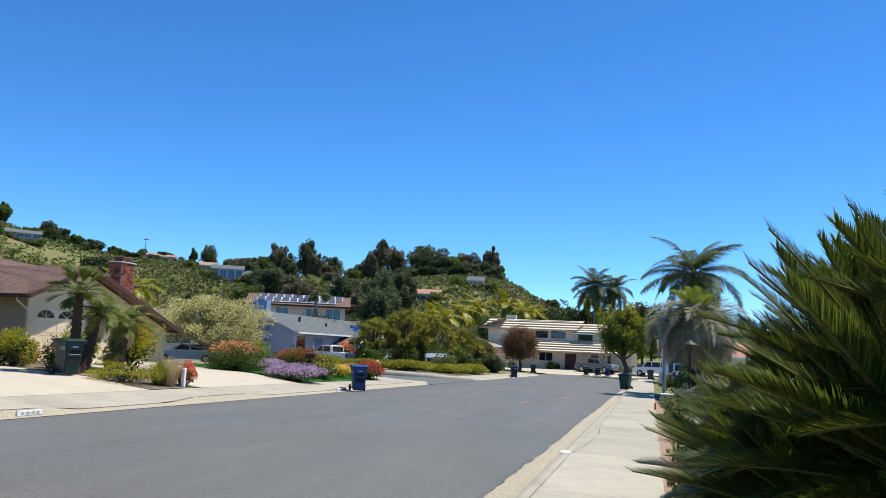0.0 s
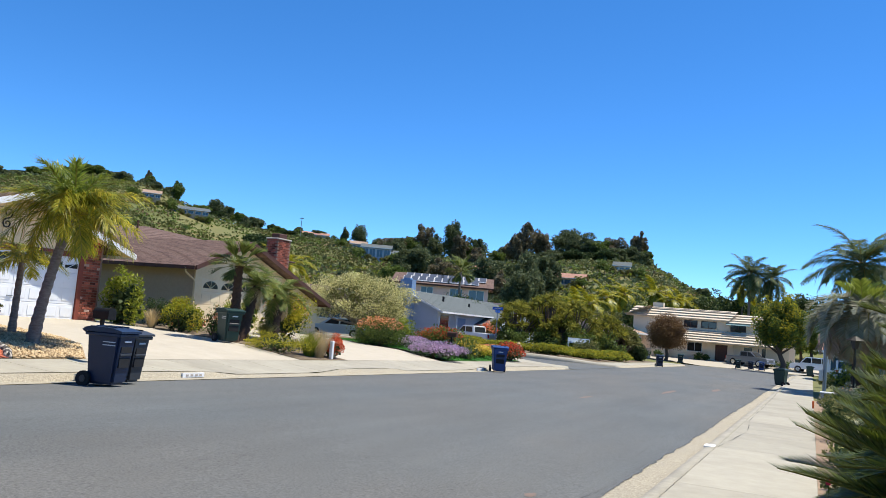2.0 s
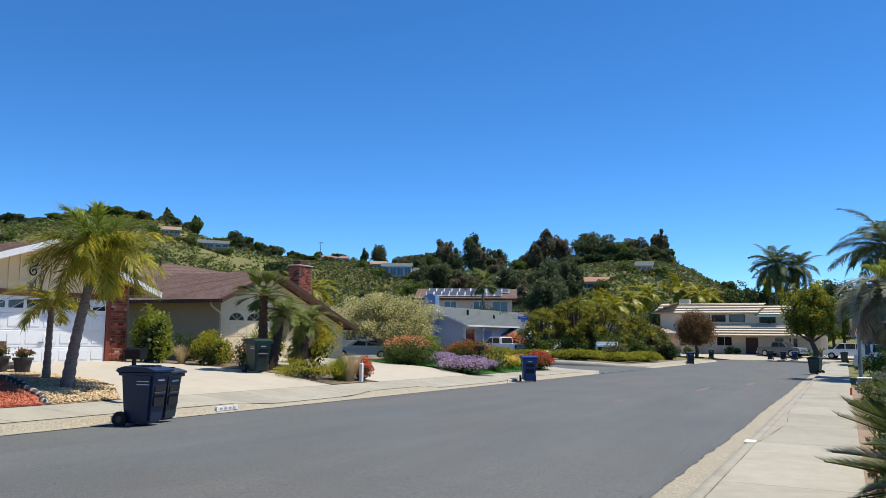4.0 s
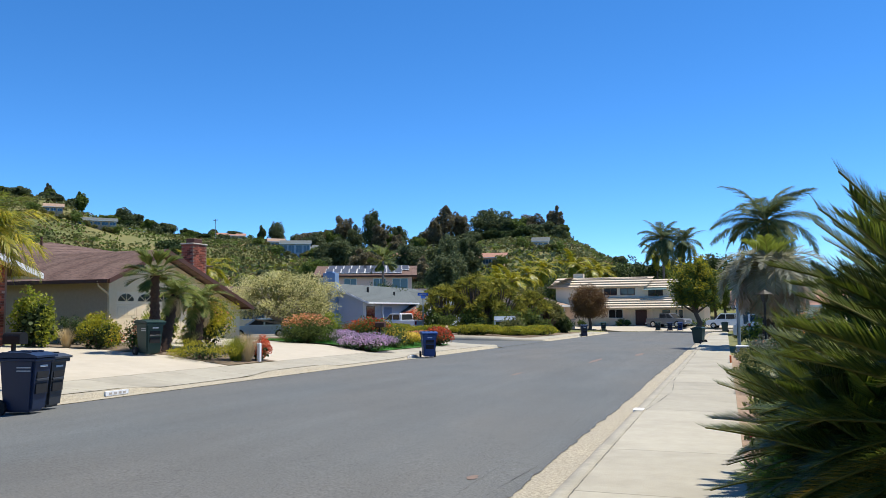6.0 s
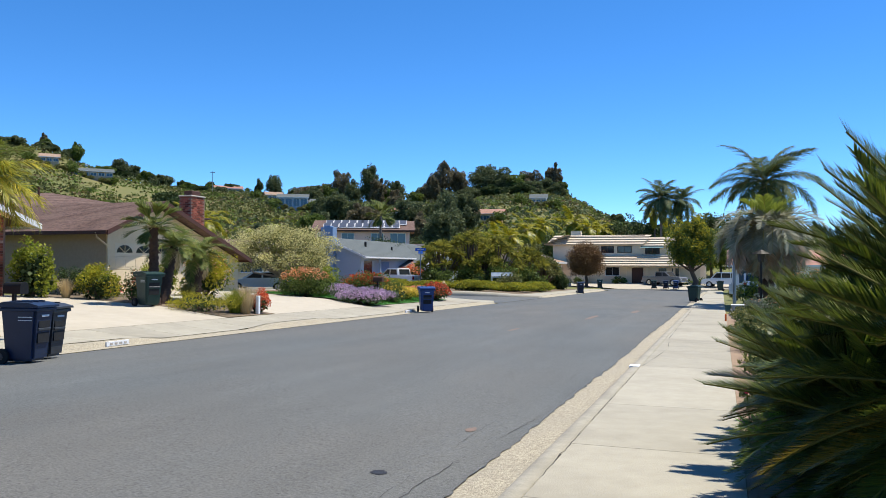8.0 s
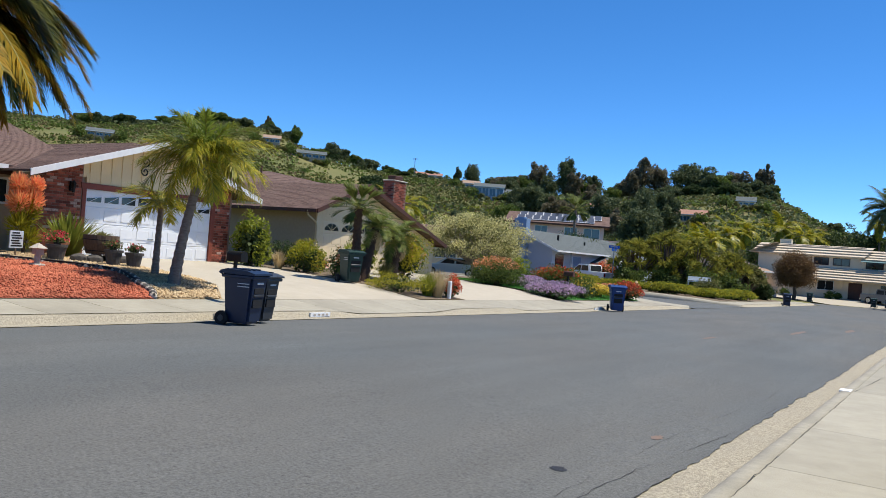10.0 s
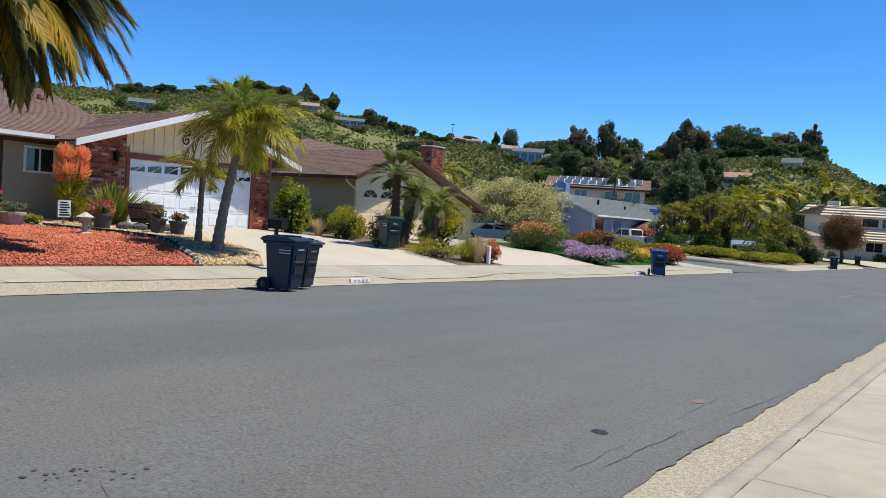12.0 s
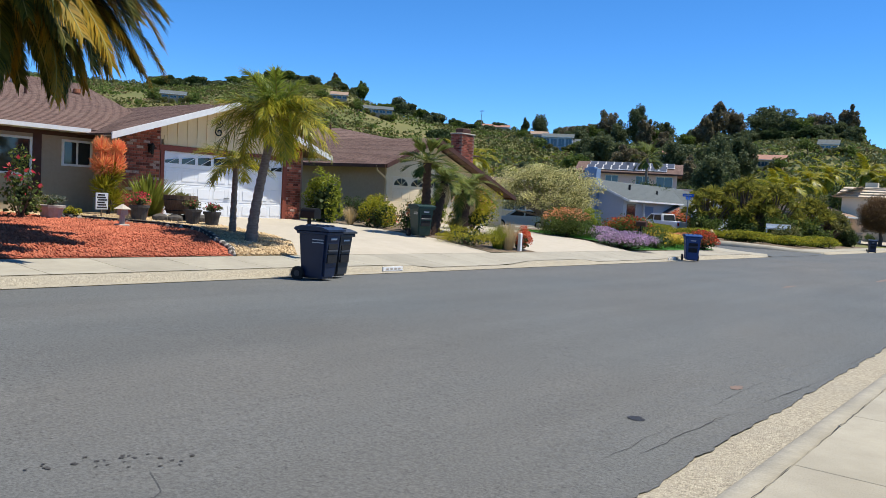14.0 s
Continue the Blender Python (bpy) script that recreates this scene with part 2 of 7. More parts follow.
    "hydrant": mat("hydrant", (0.6, 0.42, 0.2), (0.5, 0.34, 0.16), 4, 0.5, bump=0.1),
    "paling": mat("paling", (0.72, 0.58, 0.46), (0.62, 0.5, 0.4), 4, 0.8, bump=0.2),
    "awning": mat("awning", (0.12, 0.2, 0.2), (0.1, 0.17, 0.17), 4, 0.8, bump=0.1),
    "orange_tape": mat("orange_tape", (0.75, 0.16, 0.04), (0.65, 0.13, 0.03), 4, 0.7, bump=0),
    "straw": leaf_mat("straw", (0.5, 0.38, 0.2), (0.62, 0.5, 0.3), 0.4, 0.8),
    "queen": leaf_mat("queen", (0.15, 0.2, 0.02), (0.58, 0.48, 0.04), 0.45, 0.4, 0.3),
    "queen_green": leaf_mat("queen_green", (0.1, 0.15, 0.025), (0.26, 0.3, 0.04), 0.45, 0.4, 0.3),
    "queen_far": leaf_mat("queen_far", (0.07, 0.11, 0.04), (0.16, 0.19, 0.09), 0.35),
    "canary": leaf_mat("canary", (0.05, 0.07, 0.014), (0.17, 0.16, 0.025), 0.38, 0.5, 0.15),
    "canary_gold": leaf_mat("canary_gold", (0.46, 0.27, 0.02), (0.24, 0.2, 0.025), 0.45, 0.5, 0.15),
    "butia": leaf_mat("butia", (0.22, 0.23, 0.15), (0.46, 0.43, 0.32), 0.4),
    "butia_new": leaf_mat("butia_new", (0.17, 0.22, 0.03), (0.3, 0.34, 0.06), 0.45),
    "dead_frond": leaf_mat("dead_frond", (0.3, 0.22, 0.15), (0.46, 0.36, 0.26), 0.35, 0.8),
    "pygmy": leaf_mat("pygmy", (0.08, 0.12, 0.03), (0.22, 0.25, 0.06), 0.38),
    "sago": leaf_mat("sago", (0.022, 0.052, 0.009), (0.14, 0.17, 0.02), 0.36, 0.4, 0.35),
    # gold of old fronds, brightened to paint in sun on the lower fronds
    "sago_old_sunlit": leaf_mat("sago_old_sunlit", (0.1, 0.11, 0.015), (0.46, 0.3, 0.035), 0.45, 0.45, 0.3),
    "sago_rachis": leaf_mat("sago_rachis", (0.08, 0.1, 0.02), (0.16, 0.14, 0.03), 0.1),
    "rachis": leaf_mat("rachis", (0.24, 0.22, 0.06), (0.32, 0.26, 0.08), 0.1),
    "leaf_green": leaf_mat("leaf_green", (0.08, 0.12, 0.025), (0.16, 0.21, 0.045)),
    "lily": leaf_mat("lily", (0.1, 0.24, 0.035), (0.2, 0.38, 0.07), 0.4),
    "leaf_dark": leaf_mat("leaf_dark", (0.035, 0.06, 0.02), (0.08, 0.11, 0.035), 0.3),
    "leaf_lime": leaf_mat("leaf_lime", (0.17, 0.21, 0.025), (0.31, 0.33, 0.04), 0.45),
    "leaf_yellow": leaf_mat("leaf_yellow", (0.26, 0.25, 0.02), (0.46, 0.4, 0.035), 0.45),
    "leaf_olive": leaf_mat("leaf_olive", (0.12, 0.13, 0.04), (0.24, 0.23, 0.08), 0.32),
    "leaf_maroon": leaf_mat("leaf_maroon", (0.13, 0.07, 0.035), (0.23, 0.14, 0.06), 0.3),
    "leaf_grey": leaf_mat("leaf_grey", (0.12, 0.15, 0.11), (0.2, 0.22, 0.16), 0.25),
    "yucca": leaf_mat("yucca", (0.1, 0.115, 0.02), (0.34, 0.31, 0.05), 0.4),
    # euc and pine leaves are lightened to put distance haze in their colour
    "euc": leaf_mat("euc", (0.12, 0.115, 0.065), (0.23, 0.185, 0.11), 0.35),
    "pine": leaf_mat("pine", (0.075, 0.1, 0.045), (0.14, 0.165, 0.075), 0.38),
    "scrub": leaf_mat("scrub", (0.075, 0.09, 0.025), (0.18, 0.18, 0.06), 0.25),
    "scrub_brown": leaf_mat("scrub_brown", (0.17, 0.12, 0.06), (0.26, 0.2, 0.1), 0.25),
    "fl_white": leaf_mat("fl_white", (0.5, 0.46, 0.16), (0.74, 0.68, 0.34), 0.35),
    "fl_lilac": leaf_mat("fl_lilac", (0.36, 0.22, 0.4), (0.7, 0.52, 0.66), 0.35),
    "fl_red": leaf_mat("fl_red", (0.5, 0.05, 0.03), (0.65, 0.14, 0.05), 0.35),
    "fl_orange": leaf_mat("fl_orange", (0.7, 0.25, 0.1), (0.75, 0.38, 0.2), 0.35),
    "fl_yellow": leaf_mat("fl_yellow", (0.75, 0.5, 0.04), (0.8, 0.62, 0.15), 0.35),
    "fl_pink": leaf_mat("fl_pink", (0.7, 0.04, 0.09), (0.8, 0.12, 0.14), 0.35),
    "firestick": leaf_mat("firestick", (0.85, 0.24, 0.12), (0.88, 0.5, 0.2), 0.35),
    "agave": leaf_mat("agave", (0.13, 0.17, 0.025), (0.32, 0.34, 0.06), 0.25, 0.4),
}


# ---- mesh helpers ----
def np_mesh(name, V, F, material, smooth=False):
    V, F = np.asarray(V, np.float32), np.asarray(F, np.int32)
    me = bpy.data.meshes.new(name)
    n, k = F.shape
    me.vertices.add(len(V))
    me.vertices.foreach_set("co", V.ravel())
    me.loops.add(n * k)
    me.loops.foreach_set("vertex_index", F.ravel())
    me.polygons.add(n)
    me.polygons.foreach_set("loop_start", np.arange(0, n * k, k, dtype=np.int32))
    if smooth:
        me.polygons.foreach_set("use_smooth", np.ones(n, bool))
    me.update(calc_edges=True)
    me.materials.append(material)
    return me


def np_part(name, V, F, material, parent=None, label="", smooth=False):
    ob = new(name, np_mesh(name, V, F, material, smooth))
    ob.parent = parent
    return tagged(ob, label)


def part(name, bm, material, parent=None, label="", smooth=False):
    me = bpy.data.meshes.new(name)
    bm.normal_update()
    bm.to_mesh(me)
    bm.free()
    if smooth:
        for p in me.polygons:
            p.use_smooth = True
    me.materials.append(material)
    ob = new(name, me)
    ob.parent = parent
    return tagged(ob, label)


def thing(name, x, y, z, label, category, group="", rz=0.0, kind=""):
    ob = new(name)
    ob.empty_display_size = 0.2
    ob.matrix_basis = pose(x, y, z, 0, 0, rz)
    return tagged(ob, label, category, group, kind)


def box(bm, x0, x1, y0, y1, z0, z1, bevel=0.0):
    vs = [bm.verts.new((x, y, z)) for z in (z0, z1) for y in (y0, y1) for x in (x0, x1)]
    fs = [bm.faces.new([vs[i] for i in f]) for f in ((0, 2, 3, 1), (4, 5, 7, 6), (0, 1, 5, 4), (2, 6, 7, 3), (0, 4, 6, 2), (1, 3, 7, 5))]
    if bevel:
        bmesh.ops.bevel(bm, geom=list({e for f in fs for e in f.edges}), offset=bevel, segments=1, affect="EDGES")
    return bm


def boxes(*rows, bevel=0.0):
    bm = bmesh.new()
    for r in rows:
        box(bm, *r, bevel=bevel)
    return bm


def prism(profile, axis, a, b):
    """A closed profile in the plane across axis, pushed from a to b."""
    bm = bmesh.new()

    def at(p, q):
        return {"x": (q, p[0], p[1]), "y": (p[0], q, p[1]), "z": (p[0], p[1], q)}[axis]

    v0, v1 = [bm.verts.new(at(p, a)) for p in profile], [bm.verts.new(at(p, b)) for p in profile]
    n = len(profile)
    bm.faces.new(v0)
    bm.faces.new(v1[::-1])
    for i in range(n):
        bm.faces.new((v0[i], v1[i], v1[(i + 1) % n], v0[(i + 1) % n]))
    bmesh.ops.recalc_face_normals(bm, faces=bm.faces)
    return bm


def slab(corners, thick):
    """A flat sheet of four corners with thickness, straight down."""
    bm = bmesh.new()
    top, low = [bm.verts.new(c) for c in corners], [bm.verts.new((c[0], c[1], c[2] - thick)) for c in corners]
    n = len(corners)
    bm.faces.new(top)
    bm.faces.new(low[::-1])
    for i in range(n):
        bm.faces.new((top[i], low[i], low[(i + 1) % n], top[(i + 1) % n]))
    bmesh.ops.recalc_face_normals(bm, faces=bm.faces)
    return bm


def tube_arrays(path, radii, sides=8):
    P = np.array(path, float)
    R = np.broadcast_to(np.asarray(radii, float), (len(P),))
    T = np.gradient(P, axis=0)
    T /= np.linalg.norm(T, axis=1, keepdims=True) + 1e-9
    ref = np.where(np.abs(T[:, 2:3]) < 0.9, [[0, 0, 1.0]], [[1.0, 0, 0]])
    A = np.cross(T, ref)
    A /= np.linalg.norm(A, axis=1, keepdims=True) + 1e-9
    B = np.cross(T, A)
    th = np.linspace(0, 2 * np.pi, sides, endpoint=False)
    V = P[:, None] + R[:, None, None] * (np.cos(th)[None, :, None] * A[:, None] + np.sin(th)[None, :, None] * B[:, None])
    i, j = np.meshgrid(np.arange(len(P) - 1), np.arange(sides), indexing="ij")
    k = (j + 1) % sides
    F = np.stack([i * sides + j, i * sides + k, (i + 1) * sides + k, (i + 1) * sides + j], -1).reshape(-1, 4)
    return V.reshape(-1, 3), F


def join(chunks):
    V, F, n = [], [], 0
    for v, f in chunks:
        V.append(v)
        F.append(f + n)
        n += len(v)
    return np.concatenate(V), np.concatenate(F)


def cyl(bm, x, y, z0, z1, r0, r1=None, sides=12):
    r1 = r0 if r1 is None else r1
    bmesh.ops.create_cone(bm, cap_ends=True, segments=sides, radius1=r0, radius2=r1, depth=z1 - z0,
                          matrix=Matrix.Translation((x, y, (z0 + z1) / 2)))
    return bm


def disc_wheel(bm, x, y, z, r, w, axis="y", sides=16):
    rot = Matrix.Rotation(radians(90), 4, "X" if axis == "y" else "Y")
    bmesh.ops.create_cone(bm, cap_ends=True, segments=sides, radius1=r, radius2=r, depth=w, matrix=Matrix.Translation((x, y, z)) @ rot)
    return bm


# ---- lie of the land ----
def street_z(y):
    y = np.asarray(y, float)
    return -1.6 - 0.0105 * np.clip(y, -60, 100) - 0.002 * np.clip(y - 100, 0, 100)


def lot_rise(x, y):
    d = -12.5 - x
    k = np.clip(1 - (np.asarray(y, float) - 30) * 0.018, 0.45, 1)
    return 0.13 + np.interp(d, [0, 1.5, 4.3, 11, 40], [0, 0.05, 0.37, 0.62, 0.7]) * k


def gz(x, y):
    """Height of the finished ground."""
    x, y = np.asarray(x, float), np.asarray(y, float)
    side = (y > 44) & (y < 57) & (x < -12.4)
    far = y > 101
    z = street_z(y)
    left = np.where(side, 0.02 + 0.006 * (-12.5 - x), lot_rise(x, y))
    right = 0.13 + np.clip(x - 2, 0, 30) * 0.01
    cross = np.clip((y - 101) / 8, 0, 1) * 0.6 + 0.1
    return z + np.where(far, cross, np.where(x < -12.5, left, np.where(x > -1.48, right, 0)))


# skyline angles as seen from the camera at the origin; they shape the hill
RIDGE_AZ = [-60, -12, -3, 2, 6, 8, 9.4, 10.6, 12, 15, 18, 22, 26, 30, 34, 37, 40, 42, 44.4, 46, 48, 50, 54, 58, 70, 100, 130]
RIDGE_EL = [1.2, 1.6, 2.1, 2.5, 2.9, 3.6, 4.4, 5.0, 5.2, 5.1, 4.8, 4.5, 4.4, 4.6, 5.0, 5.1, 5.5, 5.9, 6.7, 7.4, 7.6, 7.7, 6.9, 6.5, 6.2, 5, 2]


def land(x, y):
    """The plain with its lots, and the hill behind the houses, shaped to fit the camera's view."""
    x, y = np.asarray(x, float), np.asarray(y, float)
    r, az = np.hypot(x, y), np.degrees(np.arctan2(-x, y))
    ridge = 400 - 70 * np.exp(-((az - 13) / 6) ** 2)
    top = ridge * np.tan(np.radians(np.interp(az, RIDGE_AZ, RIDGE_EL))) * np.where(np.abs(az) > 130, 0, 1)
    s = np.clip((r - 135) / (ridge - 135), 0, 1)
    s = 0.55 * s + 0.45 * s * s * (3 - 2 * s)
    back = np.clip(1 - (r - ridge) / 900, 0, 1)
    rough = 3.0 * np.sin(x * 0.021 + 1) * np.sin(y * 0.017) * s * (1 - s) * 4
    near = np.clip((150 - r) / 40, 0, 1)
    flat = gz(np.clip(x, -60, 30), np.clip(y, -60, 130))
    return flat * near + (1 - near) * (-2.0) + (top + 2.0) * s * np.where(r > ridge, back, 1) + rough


def ground_at(x, y):
    return float(land(x, y))


def sheet(name, xs, ys, height, material, lift=0.0, kind="structure", label="", category="", parent=None, smooth=True):
    X, Y = np.meshgrid(xs, ys, indexing="ij")
    Z = height(X, Y) + lift
    nx, ny = X.shape
    i, j = np.meshgrid(np.arange(nx - 1), np.arange(ny - 1), indexing="ij")
    F = np.stack([i * ny + j, (i + 1) * ny + j, (i + 1) * ny + j + 1, i * ny + j + 1], -1).reshape(-1, 4)
    ob = np_part(name, np.stack([X, Y, Z], -1).reshape(-1, 3), F, material, parent, "", smooth)
    return tagged(ob, label, category, "", kind)


def band(name, xs, lo, hi, height, material, lift, steps=14, **tags):
    """A piece of ground between two edges lo(x) and hi(x), given as points, laid on the land."""
    xs = np.asarray(xs, float)
    a, b = np.interp(-xs, -np.array([p[0] for p in lo])[::1], [p[1] for p in lo]), np.interp(-xs, -np.array([p[0] for p in hi]), [p[1] for p in hi])
    s = np.linspace(0, 1, steps)
    X = np.repeat(xs[:, None], steps, 1)
    Y = a[:, None] + (b - a)[:, None] * s
    Z = height(X, Y) + lift
    i, j = np.meshgrid(np.arange(len(xs) - 1), np.arange(steps - 1), indexing="ij")
    F = np.stack([i * steps + j, i * steps + j + 1, (i + 1) * steps + j + 1, (i + 1) * steps + j], -1).reshape(-1, 4)
    ob = np_part(name, np.stack([X, Y, Z], -1).reshape(-1, 3), F, material, None, "", True)
    return tagged(ob, **tags)


# ---- ground, road, walks ----
far = np.array([150, 165, 180, 200, 225, 250, 275, 300, 325, 350, 375, 400, 430, 470, 520, 600, 750, 1000, 1500, 2500, 4000])
gx = np.concatenate([-far[::-1], np.arange(-140, -40, 8), np.arange(-40, -15, 1.5), [-14.45, -14.38, -12.52, -12.48, -9, -5, -1.5, -1.46, 0, 2, 4, 8], np.arange(14, 141, 8), far])
gy = np.concatenate([-far[::-1], np.arange(-140, -8, 10), np.arange(-6, 43, 2.0), [43.9, 44.1, 48, 52, 56.9, 57.1], np.arange(60, 100, 4), [100.9, 101.1], np.arange(104, 141, 4), far])
fine_x, fine_y = np.arange(-420, -140, 14), np.arange(140, 430, 14)
gx = np.unique(np.concatenate([gx, fine_x, np.arange(-140, 60, 14)]))
gy = np.unique(np.concatenate([gy, fine_y]))
gx = gx[np.concatenate([[True], np.diff(gx) > 0.02])]
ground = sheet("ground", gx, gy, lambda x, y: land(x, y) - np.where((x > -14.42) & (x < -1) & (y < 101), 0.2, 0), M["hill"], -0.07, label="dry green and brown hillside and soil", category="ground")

rx = np.array([-12.1, -11.5, -10, -8.5, -7, -5.5, -4, -2.6, -1.975])
road = sheet("road", rx, np.concatenate([np.arange(-40, 101, 2.0)]), lambda x, y: street_z(y) + 0.07 * (1 - ((x + 7) / 5.2) ** 2), M["asphalt"], 0.0,
             label="worn grey asphalt street with faint cracks", category="road")
rng = np.random.default_rng(3)
# ragged tongue of asphalt along the kerb
yy = np.arange(-10, 100, 0.07)
rough = np.convolve(rng.standard_normal(len(yy) + 4), [0.1, 0.2, 0.55, 0.2, 0.1], "valid")
edge = -1.865 + 0.026 * rough + 0.022 * np.sin(yy * 0.42 + 1.2) + 0.008 * np.sin(yy * 1.9)
V = np.concatenate([np.stack([0 * yy - 1.985, yy, street_z(yy) + 0.004], -1), np.stack([edge, yy, street_z(yy) + 0.009], -1)])
n = len(yy)
k = np.arange(n - 1)
tagged(np_part("road_edge", V, np.stack([k, n + k, n + k + 1, k + 1], -1), M["asphalt"]), "ragged worn edge of the asphalt", "road", kind="structure")
side_road = sheet("side_road", np.linspace(-70, -12.06, 22), np.array([44.4, 48, 52, 56.6]), lambda x, y: street_z(y) + 0.02 + 0.006 * (-12.5 - x), M["asphalt"], 0.0,
                  label="grey asphalt side street joining the road", category="road")
cross_road = sheet("cross_road", np.arange(-16, 61, 4.0), np.array([92, 96, 99.0, 100.9]), lambda x, y: street_z(y) - 0.01 + 0 * x, M["asphalt"], 0.012,
                   label="grey asphalt street end", category="road")


def strip(name, prof, ys, material, label, category, bumpy=0.0):
    """A long strip with the profile (x, height over the street) along the road."""
    prof = np.array(prof)
    ys = np.asarray(ys, float)
    V = np.stack([np.repeat(prof[None, :, 0], len(ys), 0), np.repeat(ys[:, None], len(prof), 1), street_z(ys)[:, None] + prof[None, :, 1]], -1)
    V[..., 2] += bumpy * rng.standard_normal(V.shape[:2])
    m = len(prof)
    i, j = np.meshgrid(np.arange(len(ys) - 1), np.arange(m - 1), indexing="ij")
    F = np.stack([i * m + j, i * m + j + 1, (i + 1) * m + j + 1, (i + 1) * m + j], -1).reshape(-1, 4)
    return tagged(np_part(name, V.reshape(-1, 3), F, material), label, category, kind="structure")


strip("gutter", [(-1.99, -0.02), (-1.86, 0.003), (-1.66, 0.008), (-1.53, 0.016), (-1.475, 0.034)], np.arange(-10, 92, 0.4), M["gutter"], "rough exposed aggregate concrete gutter", "gutter", 0.002)
strip("kerb", [(-1.49, 0.0), (-1.462, 0.08), (-1.43, 0.112), (-1.38, 0.125), (-1.28, 0.128), (-1.272, 0.1)], np.arange(-10, 92, 0.5), M["kerb"], "weathered concrete kerb beside the walk", "kerb")
# far kerb, dropped at the driveways
def kerb_height(y):
    return np.interp(y, [-40, 11.2, 12.4, 13.0, 14.6, 15.6, 19.2, 20.4, 23.6, 24.8, 30.6, 31.6, 42, 44], [0.13, 0.13, 0.13, 0.12, 0.12, 0.03, 0.03, 0.13, 0.13, 0.03, 0.03, 0.13, 0.13, 0.02])


def far_kerb(name, y0, y1):
    ys = np.arange(y0, y1 + 0.01, 0.4)
    h = kerb_height(ys) if y1 < 50 else np.full(len(ys), 0.13)
    prof = [(-12.08, 0, 0.004), (-12.42, 0, 0.0), (-12.46, 0.9, 0), (-12.52, 1, 0), (-12.66, 1, 0.004), (-12.7, 1, -0.1)]
    V = np.stack([np.stack([0 * ys + px, ys, street_z(ys) + ph * h + po + (0.01 if ph == 0 else 0)], -1) for px, ph, po in prof], 1)
    m = len(prof)
    i, j = np.meshgrid(np.arange(len(ys) - 1), np.arange(m - 1), indexing="ij")
    F = np.stack([i * m + j, (i + 1) * m + j, (i + 1) * m + j + 1, i * m + j + 1], -1).reshape(-1, 4)
    tagged(np_part(name, V.reshape(-1, 3), F, M["gutter"]), "pale concrete kerb and gutter dropped at driveways", "kerb", kind="structure")


far_kerb("kerb_far", -40, 43.9)
far_kerb("kerb_far", 57.1, 90)


def walk_z(x, y):
    """Walk and driveway surface, which dips to the dropped kerb."""
    x, y = np.asarray(x, float), np.asarray(y, float)
    low = np.clip(1 - (-12.67 - x) / 1.5, 0, 1)
    return gz(x, y) - low * (0.13 - kerb_height(y))


# near walk: slabs with open joints
JOINTS = [-9.0, -6.2, -3.6, -1.1, 1.4, 3.3, 5.2, 7.0, 9.35, 13.5, 16.4, 19.5, 22.4, 25.4, 28.4, 31.4, 34.4, 37.4, 40.4, 43.5, 46.6, 49.7, 52.8, 56, 60, 64, 68, 72, 76, 80, 84, 88, 92]
near_walk = tagged(new("pavement"), "pale concrete pavement slabs with dirty joints", "pavement", kind="structure")
for y0, y1 in zip(JOINTS, JOINTS[1:]):
    z0, z1 = float(street_z(y0)) + 0.128, float(street_z(y1)) + 0.128
    bm = slab([(-1.264, y0 + 0.005, z0), (0.16, y0 + 0.005, z0), (0.16, y1 - 0.005, z1), (-1.264, y1 - 0.005, z1)], 0.09)
    bmesh.ops.bevel(bm, geom=[e for e in bm.edges if all(v.co.z > -9 and v in [w for w in bm.verts][:4] for v in e.verts)], offset=0.004, segments=1, affect="EDGES")
    part("slab", bm, M["concrete"], near_walk)

far_walk = tagged(new("pavement_far"), "pale concrete pavement slabs across the street", "pavement", kind="structure")
for y0 in np.arange(-30, 44, 1.5):
    if y0 + 1.5 > 43.9:
        break
    ys = [y0 + 0.006, y0 + 0.75, y0 + 1.494]
    X, Y = np.meshgrid([-12.665, -13.5, -14.362], ys, indexing="ij")
    Z = walk_z(X, Y) + 0.008
    F = [(i * 3 + j, i * 3 + j + 1, (i + 1) * 3 + j + 1, (i + 1) * 3 + j) for i in range(2) for j in range(2)]
    np_part("slab", np.stack([X, Y, Z], -1).reshape(-1, 3), F, M["concrete"], far_walk)
far_walk_b = tagged(new("pavement_far"), "pale concrete pavement slabs past the side street", "pavement", kind="structure")
for y0 in np.arange(57.2, 90, 1.5):
    X, Y = np.meshgrid([-12.665, -13.5, -14.362], [y0 + 0.006, y0 + 0.75, y0 + 1.494], indexing="ij")
    F = [(i * 3 + j, i * 3 + j + 1, (i + 1) * 3 + j + 1, (i + 1) * 3 + j) for i in range(2) for j in range(2)]
    np_part("slab", np.stack([X, Y, gz(X, Y) + 0.008], -1).reshape(-1, 3), F, M["concrete"], far_walk_b)

dx = np.concatenate([np.linspace(-14.362, -24.0, 24)])
band("driveway", dx, [(-14.3, 12.6), (-16, 13.9), (-18, 14.3), (-21, 14.5), (-24, 14.6)], [(-14.3, 20.75), (-17, 21.0), (-20, 21.6), (-24, 21.6)], walk_z, M["drive"], 0.012,
     label="broad pale concrete driveway sloping up to the garage", category="driveway", kind="structure")
band("driveway", dx, [(-14.3, 23.55), (-17, 23.75), (-20, 24.75), (-24, 26.1)], [(-14.3, 31.0), (-17, 31.8), (-20, 33), (-24, 33.4)], walk_z, M["drive"], 0.012,
     label="pale concrete driveway of the cream house", category="driveway", kind="structure")
